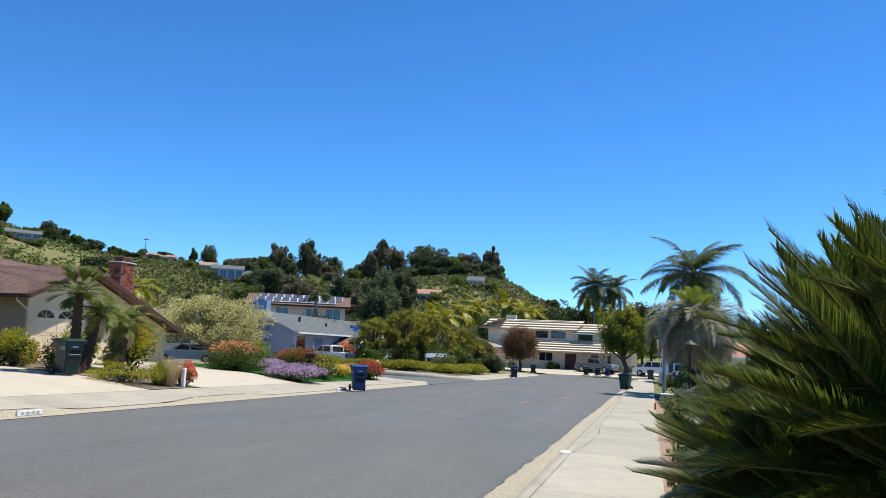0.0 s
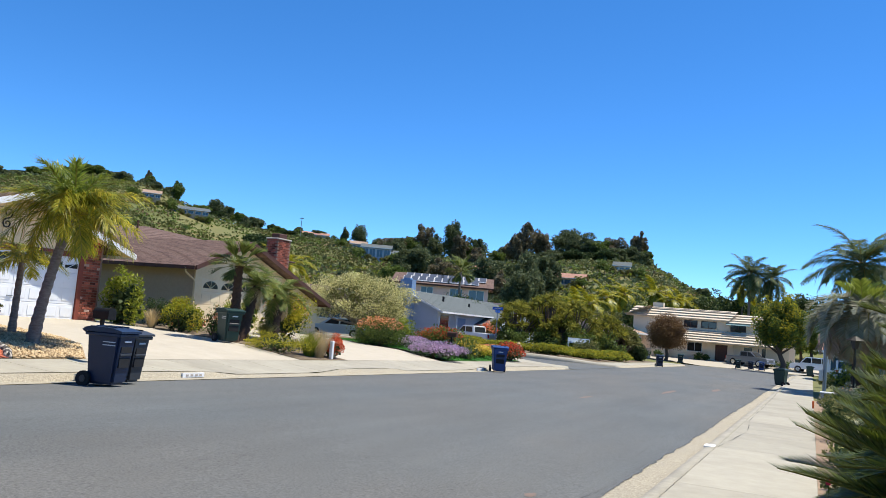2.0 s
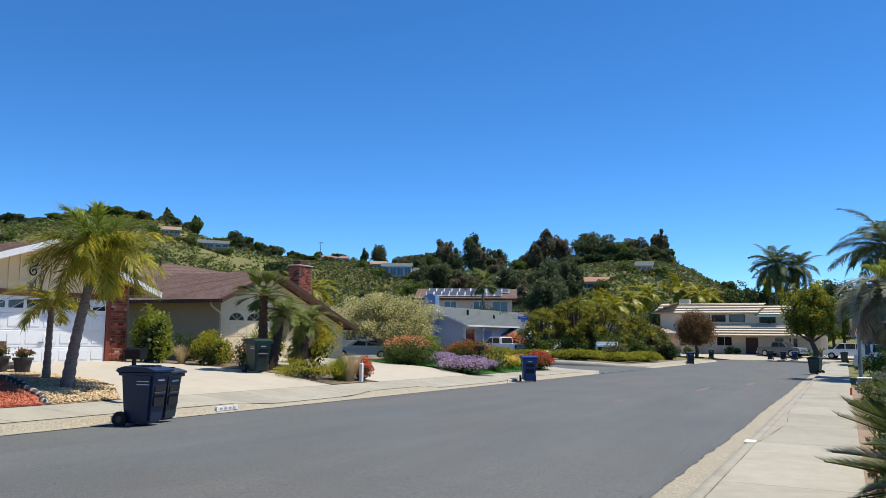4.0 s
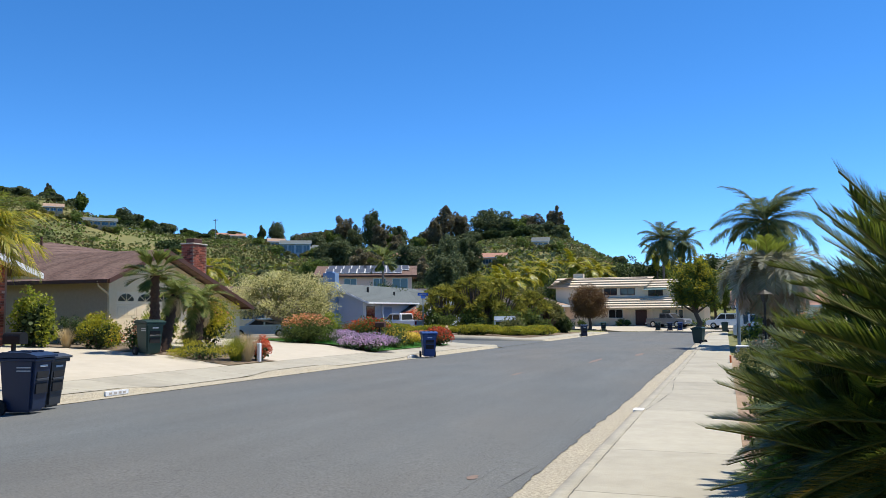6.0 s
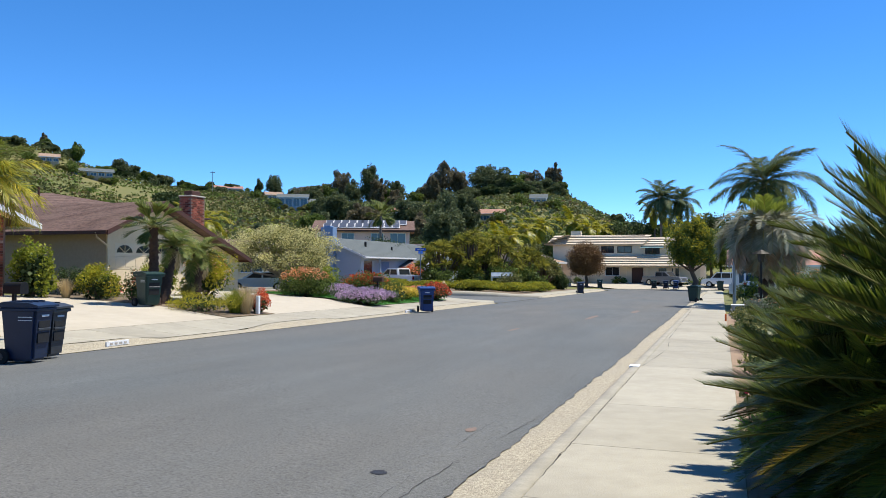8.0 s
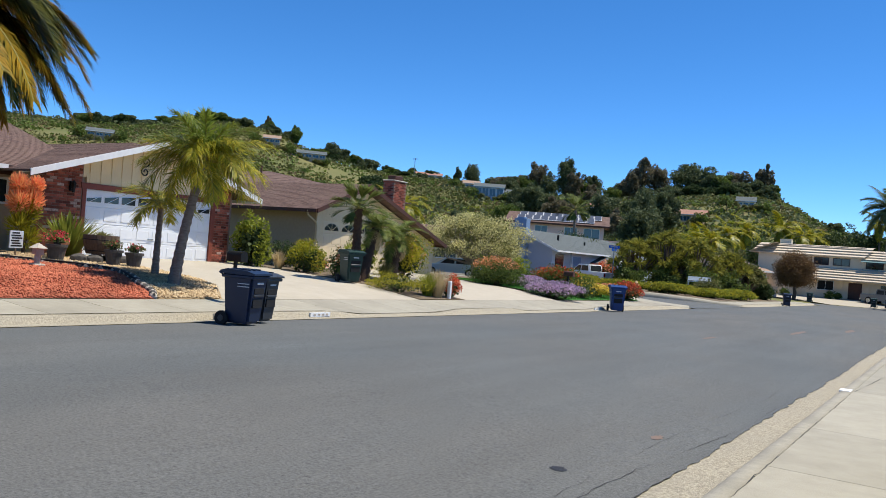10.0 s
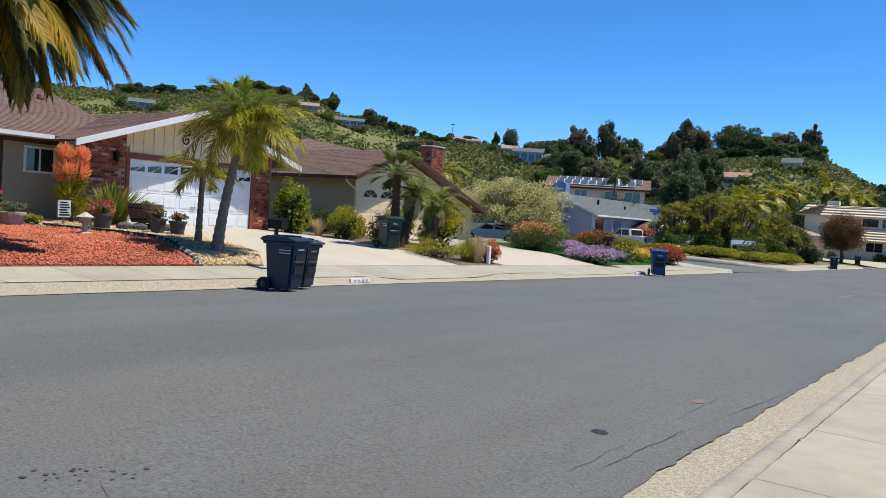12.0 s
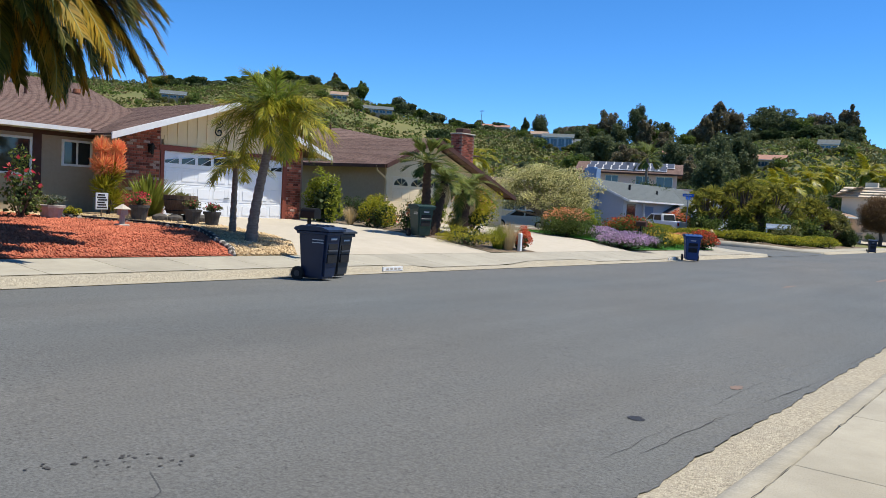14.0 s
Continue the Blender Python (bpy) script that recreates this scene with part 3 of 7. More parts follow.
band("gravel_bed", np.linspace(-14.375, -22.4, 20), [(-14.3, 2.0), (-22.4, 2.0)], [(-14.3, 10.75), (-15, 11.2), (-16, 11.5), (-18, 12.4), (-19.5, 12.0), (-21, 10.5), (-22.4, 9.0)], gz, M["red_gravel"], 0.02,
     label="bed of crushed red lava gravel", category="gravel", kind="structure")
band("gravel_bed", np.linspace(-14.375, -23.4, 20), [(-14.3, 10.85), (-15, 11.3), (-16, 11.6), (-18, 12.5), (-19.5, 12.1), (-21, 10.6), (-22.4, 9.1), (-23.4, 4)],
     [(-14.3, 12.6), (-16, 13.9), (-18, 14.3), (-21, 14.5), (-23.4, 14.6)], gz, M["tan_gravel"], 0.016,
     label="bed of tan river gravel under palms", category="gravel", kind="structure")
band("lawn", np.linspace(-14.4, -22, 14), [(-14.3, 31.6), (-18, 32.8), (-22, 34)], [(-14.3, 41.5), (-22, 41.5)], gz, M["lawn"], 0.03,
     label="bright green artificial lawn behind the walk", category="lawn", kind="structure")
def corner_walk(x, y, y_kerb, sign):
    drop = np.clip(1 - (y_kerb - y) * sign / 0.1, 0, 1)
    return street_z(y) + lot_rise(np.minimum(x, -12.5), y) * (1 - drop) - 0.05 * drop + 0.015


sheet("pavement_corner", np.array([-30, -26, -22, -18, -16, -14.36, -13.4, -12.6, -12.5, -12.45]), np.array([41.4, 42.6, 43.8, 44.2, 44.36, 44.4, 44.45]), lambda x, y: corner_walk(x, y, 44.45, 1) - np.where(x > -12.48, 0.16, 0), M["concrete"], 0,
      label="pale concrete pavement turning into the side street", category="pavement")
sheet("pavement_corner", np.array([-40, -34, -28, -22, -18, -16, -14.36, -13.4, -12.6, -12.5, -12.45]), np.array([56.5, 56.55, 56.65, 56.8, 57.2, 58.4]), lambda x, y: corner_walk(x, y, 56.5, -1) - np.where(x > -12.48, 0.16, 0), M["concrete"], 0,
      label="pale concrete pavement beyond the side street", category="pavement")
sheet("planting_bed", np.linspace(-40, -14.4, 10), np.linspace(58.45, 84, 10), gz, M["soil"], 0.01, label="dark soil under the junipers", category="bed")
sheet("planting_bed", np.linspace(-34, -22.05, 6), np.linspace(34, 41.4, 6), gz, M["soil"], 0.01, label="dark soil behind the lawn", category="bed")
sheet("apron", np.arange(-24, 8, 2.0), np.array([101.0, 104, 107, 110]), gz, M["drive"], 0.02, label="pale concrete apron before the end house", category="driveway")
band("planting_bed", np.linspace(-14.4, -23.6, 12), [(-14.3, 20.8), (-17, 21.05), (-20, 21.65), (-23.6, 21.65)], [(-14.3, 23.5), (-17, 23.7), (-20, 24.7), (-23.6, 26.0)], gz, M["soil"], 0.02,
     label="dark soil planting bed between driveways", category="bed", kind="structure")
for x0, x1, y0, y1, nm in ((0.163, 9, -10, 34, "planting_bed"),):
    sheet(nm, np.concatenate([[x0, 0.3, 0.6], np.linspace(1.2, x1, 6)]), np.linspace(y0, y1, 23), gz, M["bare_soil"], -0.008, label="dark soil yard beside the pavement", category="bed")


# ---- houses ----
def wall_box(name, x0, x1, y0, y1, z0, z1, material, parent, label=""):
    return part(name, boxes((x0, x1, y0, y1, z0, z1)), material, parent, label)


def window(parent, axis, at, a0, a1, z0, z1, out=1, frame_mat=None, glass=None, bars=1, name="window"):
    """A window on a wall whose plane is across axis at `at`, facing out; frame proud, pane recessed."""
    fm, gm, w = frame_mat or M["white_paint"], glass or M["glass"], 0.07

    def bx(p, q, lo, hi, za, zb):
        p, q = sorted((at + out * p, at + out * q))
        return (p, q, lo, hi, za, zb) if axis == "x" else (lo, hi, p, q, za, zb)

    holder = part(name, boxes(bx(0.002, 0.012, a0, a1, z0, z1)), gm, parent)
    rows = [bx(0.0, 0.05, a0 - w, a0, z0 - w, z1 + w), bx(0.0, 0.05, a1, a1 + w, z0 - w, z1 + w), bx(0.0, 0.05, a0, a1, z1, z1 + w), bx(0.0, 0.05, a0, a1, z0 - w, z0)]
    for k in range(1, bars + 1):
        c = a0 + (a1 - a0) * k / (bars + 1)
        rows.append(bx(0.012, 0.04, c - 0.025, c + 0.025, z0, z1))
    part("window_frame", boxes(*rows), fm, holder)
    return holder


def shingle_slope(name, p00, p10, p11, p01, material, parent, courses, thick=0.06, lap=0.009):
    """A roof slope from eave p00-p10 to ridge p01-p11, in courses that step up."""
    bm = bmesh.new()
    a, b, c, d = (Vector(p) for p in (p00, p10, p11, p01))
    nrm = (b - a).cross(d - a).normalized()
    if nrm.z < 0:
        nrm = -nrm
    rows = [(a, b)]
    for k in range(courses):
        s0, s1 = k / courses, (k + 1) / courses
        rows.append((a.lerp(d, s0) + nrm * (thick + lap), b.lerp(c, s0) + nrm * (thick + lap)))
        rows.append((a.lerp(d, s1) + nrm * thick, b.lerp(c, s1) + nrm * thick))
    rows.append((d, c))
    vs = [[bm.verts.new(p) for p in r] for r in rows]
    for r, q in zip(vs, vs[1:]):
        bm.faces.new((r[0], r[1], q[1], q[0]))
    bm.faces.new((vs[0][0], vs[-1][0], vs[-1][1], vs[0][1]))
    bmesh.ops.recalc_face_normals(bm, faces=bm.faces)
    return part(name, bm, material, parent)


def beam(name, p, q, w, h, material, parent, label=""):
    """A board from p to q, w wide across and h deep down."""
    p, q = Vector(p), Vector(q)
    t = (q - p).normalized()
    s = Vector((0, 0, 1)).cross(t).normalized() * (w / 2)
    bm = bmesh.new()
    vs = []
    for e in (p, q):
        for o in (s, -s):
            for dz in (0, -h):
                vs.append(bm.verts.new(e + o + Vector((0, 0, dz))))
    for f in ((0, 1, 3, 2), (4, 6, 7, 5), (0, 4, 5, 1), (2, 3, 7, 6), (0, 2, 6, 4), (1, 5, 7, 3)):
        bm.faces.new([vs[i] for i in f])
    bmesh.ops.recalc_face_normals(bm, faces=bm.faces)
    return part(name, bm, material, parent, label)


def garage_door(parent, x, y0, y1, z0, z1, material, arch):
    """Sectional door facing +x with raised panels and a row of small lights on top."""
    door = part("garage_door", boxes((x - 0.06, x, y0, y1, z0, z1)), material, parent)
    rows, cols = 4, 8
    h, w = (z1 - z0) / rows, (y1 - y0) / cols
    for r in range(rows):
        part("door_section", boxes((x, x + 0.022, y0 + 0.01, y1 - 0.01, z0 + r * h + 0.01, z0 + (r + 1) * h - 0.012), bevel=0.008), material, door)
        for c in range(cols):
            a, b = y0 + c * w + w * 0.12, y0 + (c + 1) * w - w * 0.12
            za, zb = z0 + r * h + h * 0.2, z0 + (r + 1) * h - h * 0.2
            if r == rows - 1:
                continue
            part("panel", boxes((x + 0.022, x + 0.034, a, b, za, zb), bevel=0.01), material, door)
    za, zb = z1 - h * 0.72, z1 - h * 0.22
    for g in range(cols if not arch else 4):
        wg = (y1 - y0) / (cols if not arch else 4)
        a, b = y0 + g * wg + wg * 0.1, y0 + (g + 1) * wg - wg * 0.1
        if arch:
            pts = [((a + b) / 2 + (b - a) / 2 * math.cos(t), za + (zb - za) * 1.15 * math.sin(t)) for t in np.linspace(0, math.pi, 10)]
            light = part("door_light", prism(pts, "x", x + 0.023, x + 0.036), M["glass"], door)
            for t in (0.25, 0.5, 0.75):
                e = ((a + b) / 2 + (b - a) / 2 * math.cos(t * math.pi), za + (zb - za) * 1.15 * math.sin(t * math.pi))
                v, f = tube_arrays([(x + 0.04, (a + b) / 2, za), (x + 0.04, *e)], 0.014, 4)
                np_part("muntin", v, f, material, light)
        else:
            rise = [0.35, 0.6, 0.85, 1.0][g % 4] if g < 4 else [1.0, 0.85, 0.6, 0.35][g % 4]
            rise2 = [0.6, 0.85, 1.0, 1.0][g % 4] if g < 4 else [1.0, 1.0, 0.85, 0.6][g % 4]
            rise, rise2 = (rise, rise2) if g < 4 else (rise2, rise)
            light = part("door_light", prism([(a, za), (b, za), (b, za + (zb - za) * (rise2 if g < 4 else rise)), (a, za + (zb - za) * (rise if g < 4 else rise2))], "x", x + 0.023, x + 0.036), M["glass"], door)
            v, f = tube_arrays([(x + 0.04, a + (b - a) * 0.2, za), (x + 0.04, b, za + (zb - za) * 0.8)], 0.012, 4)
            np_part("muntin", v, f, material, light)
    part("door_handle", boxes((x + 0.03, x + 0.07, (y0 + y1) / 2 - 0.1, (y0 + y1) / 2 + 0.1, z0 + 0.7, z0 + 0.73)), M["galv"], door)
    return door


def pipe(bm_parent, x, y, z0, z1, r, material, name="vent_pipe", cap=0.0):
    bm = bmesh.new()
    cyl(bm, x, y, z0, z1, r)
    if cap:
        cyl(bm, x, y, z1 - 0.02, z1 + 0.12, cap, cap * 0.9)
    return part(name, bm, material, bm_parent)


def house_a():
    h = thing("house", -26, 14, -1.05, "single-storey tan house with brick-flanked white garage", "house")
    h.matrix_basis = Matrix()
    g = -1.08
    fx = -23.5
    # garage block
    wall_box("wall", -34, fx - 0.1, 13.2, 20.8, -1.4, 1.6, M["stucco_tan"], h)
    part("gable", prism([(14.66, 1.5), (20.02, 1.5), (20.02, 1.91), (17.2, 2.86), (14.66, 2.03)], "x", fx - 0.08, fx - 0.02), M["siding_cream"], h, "cream board and batten gable")
    part("header", boxes((fx - 0.08, fx, 14.78, 19.9, 1.32, 1.62)), M["siding_cream"], h)
    for y in np.arange(14.9, 20.2, 0.38):
        top = 1.5 + (2.86 - 1.5) * (1 - abs(y - 17.2) / 4.1)
        part("batten", boxes((fx - 0.02, fx + 0.012, y - 0.02, y + 0.02, 1.33, top)), M["siding_cream"], h)
    part("trim", boxes((fx - 0.03, fx + 0.04, 14.6, 20.05, 1.13, 1.31)), M["trim_red"], h, "dark red board over the garage door")
    part("trim", boxes((fx - 0.05, fx + 0.03, 14.66, 14.79, -1.3, 1.13)), M["trim_red"], h)
    part("trim", boxes((fx - 0.05, fx + 0.03, 19.86, 20.02, -1.3, 1.13)), M["trim_red"], h)
    garage_door(h, fx - 0.06, 14.79, 19.86, g, 1.13, M["garage_white"], False)
    part("brick_backing", prism([(13.2, -1.35), (14.66, -1.35), (14.66, 2.03), (13.2, 1.56)], "x", fx - 0.1, fx - 0.008), M["mortar"], h)
    part("brick_backing", prism([(20.02, -1.35), (20.82, -1.35), (20.82, 1.64), (20.02, 1.91)], "x", fx - 0.1, fx - 0.008), M["mortar"], h)
    # scroll ornament
    pts = []
    for t in np.linspace(0, 1, 44):
        up = 1 if t > 0.5 else -1
        k = abs(t - 0.5) * 2
        rad = 0.17 * (1 - 0.75 * k)
        ang = (k * 2.6 * math.pi)
        cy, cz = 0.0, up * 0.17
        pts.append((fx + 0.03, 16.88 + up * rad * math.sin(ang), 2.1 + cz - up * rad * math.cos(ang)))
    v, f = tube_arrays(pts, 0.024, 6)
    np_part("scroll_ornament", v, f, M["iron"], h, "black wrought iron scroll on the gable", True)
    # wall lantern
    lan = part("wall_lantern", boxes((fx, fx + 0.05, 14.2, 14.3, 1.0, 1.3), (fx + 0.05, fx + 0.2, 14.22, 14.28, 1.24, 1.27)), M["iron"], h)
    bm = bmesh.new()
    cyl(bm, fx + 0.17, 14.25, 0.95, 1.22, 0.05, 0.085, 6)
    cyl(bm, fx + 0.17, 14.25, 1.22, 1.33, 0.1, 0.02, 6)
    part("lantern_glass", bm, M["iron"], lan)
    # garage roof
    for s, ye, ze in ((-1, 12.6, 1.42), (1, 21.75, 1.4)):
        shingle_slope("roof_slope", (-22.9, ye, ze), (-36, ye, ze), (-36, 17.2, 2.93), (-22.9, 17.2, 2.93), M["roof_brown"], h, 30)
        beam("fascia", (-22.86, ye, ze + 0.08), (-22.86, 17.2, 3.01), 0.06, 0.2, M["white_paint"], h, "white barge board")
        beam("soffit", (-23.2, ye, ze - 0.02), (-23.2, 17.2, 2.9), 0.6, 0.02, M["siding_cream"], h)
    beam("fascia", (-22.9, 21.76, 1.46), (-36, 21.76, 1.46), 0.05, 0.16, M["white_paint"], h)
    # main body
    mx = -25.0
    wall_box("wall", -38, mx, -12, 13.2, -1.4, 1.6, M["stucco_tan"], h)
    part("trim", boxes((mx - 0.02, mx + 0.03, -12, 13.2, 1.34, 1.5)), M["trim_brown"], h)
    window(h, "x", mx, 12.2, 13.05, 0.49, 1.18)
    window(h, "x", mx, 8.2, 11.15, 0.14, 1.16, frame_mat=M["white_paint"])
    part("shutter", boxes((mx, mx + 0.04, 11.24, 11.5, -0.9, 1.4)), M["trim_brown"], h)
    shingle_slope("roof_slope", (-24.4, -13, 1.54), (-24.4, 16.2, 1.54), (-32, 16.2, 3.85), (-32, -13, 3.85), M["roof_brown"], h, 44)
    shingle_slope("roof_slope", (-38.5, -13, 1.7), (-38.5, 16.2, 1.7), (-32, 16.2, 3.85), (-32, -13, 3.85), M["roof_brown"], h, 14)
    beam("rain_gutter", (-24.34, -13, 1.62), (-24.34, 12.7, 1.62), 0.12, 0.13, M["white_paint"], h)
    beam("soffit", (-24.75, -13, 1.5), (-24.75, 12.9, 1.5), 0.7, 0.02, M["white_paint"], h)
    pipe(h, -28.6, 12.6, 2.6, 3.25, 0.05, M["trim_brown"])
    pipe(h, -29.8, 15.0, 2.9, 3.3, 0.12, M["terracotta"], "flue", 0.15)
    pipe(h, -31.2, 12.2, 3.5, 3.75, 0.3, M["galv"], "roof_fan", 0.0)
    pipe(h, -30.2, 12.9, 3.2, 3.4, 0.1, M["stone_light"], "flue", 0.14)
    return h


BRICKS = []


def house_b():
    h = thing("house", 0, 0, 0, "single-storey cream stucco house with brown shingle roof", "house")
    fx, g = -23.8, -1.28
    # tan side walls carry the shade in their colour; only the front is cream
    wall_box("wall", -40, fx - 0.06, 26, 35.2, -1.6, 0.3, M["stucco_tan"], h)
    part("front_wall", prism([(25.99, -1.6), (26.44, -1.6), (26.44, 0.96), (31.1, 0.96), (31.1, -1.6), (35.3, -1.6), (35.3, 0.34), (28.8, 2.68), (25.99, 1.5)], "x", fx - 0.07, fx), M["stucco_cream"], h, "cream stucco gable front")
    wall_box("shaded_side_wall", -40, fx - 0.07, 25.985, 26.2, -1.6, 1.4, M["stucco_tan"], h)
    garage_door(h, fx - 0.05, 26.44, 31.1, g, 0.96, M["garage_cream"], True)
    for s, ye, ze in ((-1, 25.3, 1.36), (1, 35.6, 0.3)):
        shingle_slope("roof_slope", (-23.2, ye, ze), (-40, ye, ze), (-40, 28.8, 2.8), (-23.2, 28.8, 2.8), M["roof_brown"], h, 30)
        beam("fascia", (-23.17, ye, ze + 0.08), (-23.17, 28.8, 2.88), 0.05, 0.2, M["trim_brown"], h, "brown barge board")
        beam("fascia", (-23.2, ye + s * 0.02, ze + 0.06), (-40, ye + s * 0.02, ze + 0.06), 0.1, 0.15, M["trim_brown"], h)
    apex, far_end = (-34, 32.8, 3.83), (-44, 32.8, 3.83)
    shingle_slope("back_roof", (-26, 30, 2.45), (-26, 36, 2.5), apex, apex, M["roof_brown"], h, 16)
    shingle_slope("back_roof", (-44, 25.5, 2.2), (-34, 25.5, 2.2), apex, far_end, M["roof_brown"], h, 16)
    shingle_slope("back_roof", (-26, 30, 2.45), (-34, 25.5, 2.2), apex, apex, M["roof_brown"], h, 12)
    shingle_slope("back_roof", (-26, 36, 2.5), (-44, 40, 2.4), far_end, apex, M["roof_brown"], h, 12)
    v, f = tube_arrays([(-23.7, 25.25, 1.35), (-23.72, 25.3, 1.15), (-23.72, 25.85, 0.85), (-23.72, 25.94, 0.7), (-23.72, 25.94, -1.3)], 0.04, 6)
    np_part("downpipe", v, f, M["stucco_cream"], h)
    chim = part("chimney", boxes((-25.8, -25.1, 33.1, 34.2, 0.6, 3.5)), M["mortar"], h, "dark red brick chimney")
    z = 1.3
    k = 0
    while z < 3.42:
        for c in range(6):
            y = 33.1 + (c + (0.5 if k % 2 else 0)) * 0.235
            if y + 0.22 < 34.22:
                part("brick", boxes((-25.1, -25.085, y, y + 0.22, z, z + 0.075)), M["brick"], chim)
        for c in range(4):
            x = -25.8 + (c + (0.5 if k % 2 else 0)) * 0.225
            if x + 0.21 < -25.09:
                part("brick", boxes((x, x + 0.21, 33.085, 33.1, z, z + 0.075)), M["brick"], chim)
        z += 0.088
        k += 1
    part("chimney_cap", boxes((-25.85, -25.05, 33.05, 34.25, 3.5, 3.57), bevel=0.02), M["stone_light"], chim)
    part("spark_guard", boxes((-25.7, -25.2, 33.3, 34.0, 3.57, 3.82), bevel=0.03), M["trim_brown"], chim)
    pipe(h, -33.0, 31.2, 2.6, 4.0, 0.06, M["trim_brown"])
    return h


house_a()
house_b()


def house_c():
    h = thing("house", 0, 0, 0, "light blue house with grey roof and blue chimney", "house")
    zb = -1.9
    # main block, gable end towards the near side, ridge along the street
    part("wall", prism([(-44.5, zb), (-33.0, zb), (-33.0, 1.2), (-36.8, 2.75), (-44.5, 0.7)], "y", 69.6, 92), M["siding_blue"], h)
    for z in np.arange(-1.2, 1.2, 0.3):
        part("siding_board", boxes((-36.2, -33.01, 69.56, 69.6, z, z + 0.29)), M["siding_blue"], h)
    shingle_slope("roof_slope", (-32.2, 69.0, 0.95), (-32.2, 93, 0.95), (-36.8, 93, 2.85), (-36.8, 69.0, 2.85), M["roof_grey"], h, 14)
    shingle_slope("roof_slope", (-45, 69.0, 0.7), (-45, 93, 0.7), (-36.8, 93, 2.85), (-36.8, 69.0, 2.85), M["roof_grey"], h, 14)
    beam("fascia", (-32.2, 68.97, 1.0), (-36.8, 68.97, 2.9), 0.05, 0.18, M["white_paint"], h)
    beam("fascia", (-32.18, 69, 1.0), (-32.18, 93, 1.0), 0.05, 0.16, M["white_paint"], h)
    part("chimney", boxes((-36.9, -35.6, 68.7, 69.55, zb, 3.85), (-36.6, -35.9, 68.8, 69.4, 3.85, 4.0)), M["chimney_blue"], h, "slate blue painted chimney")
    part("porch_post", boxes((-32.7, -32.5, 73.2, 73.4, zb, 0.95)), M["siding_blue"], h)
    # flat dark panels paint the shade of the porch openings
    part("porch_shade_panel", boxes((-33.0, -32.96, 70.3, 72.2, zb, 0.6)), M["glass"], h, "flat dark panel for the shaded porch doorway")
    part("porch_shade_panel", boxes((-33.0, -32.97, 74.2, 76.5, -1.0, 0.5)), M["chimney_blue"], h)
    # wing with a gable to the street
    part("wing", prism([(79.5, zb), (92.5, zb), (92.5, 0.4), (88.5, 2.3), (79.5, 0.0)], "x", -32.9, -30.6), M["siding_blue"], h)
    shingle_slope("roof_slope", (-30.2, 79.0, -0.05), (-36, 79.0, -0.05), (-36, 88.5, 2.5), (-30.2, 88.5, 2.5), M["roof_grey"], h, 9)
    beam("fascia", (-30.17, 79.0, 0.0), (-30.17, 88.5, 2.55), 0.05, 0.2, M["white_paint"], h)
    window(h, "x", -30.6, 84, 86, -0.7, 0.3, glass=M["glass_blue"])
    pipe(h, -34.8, 74.5, 1.9, 2.6, 0.12, M["iron"])
    pipe(h, -34.2, 80, 1.6, 2.2, 0.1, M["iron"])
    return h


def house_pink():
    h = thing("house", -46, 98, 0, "two-storey pink stucco house with rooftop solar panels", "house", rz=22)
    part("wall", boxes((-6.6, 6.2, 0, 9, -2.2, 5.05)), M["stucco_pink"], h)
    shingle_slope("roof_slope", (-7.2, -0.7, 4.95), (6.9, -0.7, 4.95), (6.9, 4.5, 6.5), (-7.2, 4.5, 6.5), M["roof_brown"], h, 10)
    shingle_slope("roof_slope", (-7.2, 9.7, 4.95), (6.9, 9.7, 4.95), (6.9, 4.5, 6.5), (-7.2, 4.5, 6.5), M["roof_brown"], h, 6)
    beam("fascia", (-7.2, -0.72, 5.0), (6.9, -0.72, 5.0), 0.06, 0.22, M["trim_brown"], h)
    for a, b in ((-3.0, -1.4), (1.0, 2.6), (3.6, 5.6)):
        window(h, "y", 0, a, b, 3.0 if a > -2 else 3.6, 4.55, -1, glass=M["glass_blue"])
    window(h, "y", 0, -6.3, -5.8, 3.8, 4.6, -1, glass=M["glass_blue"])
    wall_box("low_wing", 6.2, 8.4, 1, 8, -2.2, 3.2, M["stucco_pink"], h)
    tilt = 1.55 / 5.2
    for row, x0, n in ((0.55, -5.6, 6), (0.55, 0.6, 4), (2.3, -5.4, 5), (2.3, -0.6, 6)):
        for k in range(n):
            xa = x0 + k * 1.08
            if xa > 5.3:
                break
            ya, yb = -0.7 + row, -0.7 + row + 1.6
            bm = slab([(xa, ya, 4.95 + row * tilt + 0.25), (xa + 1.02, ya, 4.95 + row * tilt + 0.25), (xa + 1.02, yb, 4.95 + (row + 1.6) * tilt + 0.45), (xa, yb, 4.95 + (row + 1.6) * tilt + 0.45)], 0.05)
            panel = part("solar_panel", bm, M["white_paint"], h)
            bm = slab([(xa + 0.045, ya + 0.05, 4.95 + row * tilt + 0.275), (xa + 0.975, ya + 0.05, 4.95 + row * tilt + 0.275), (xa + 0.975, yb - 0.05, 4.95 + (row + 1.6) * tilt + 0.447), (xa + 0.045, yb - 0.05, 4.95 + (row + 1.6) * tilt + 0.447)], 0.02)
            part("solar_cell", bm, M["solar"], panel)
    return h


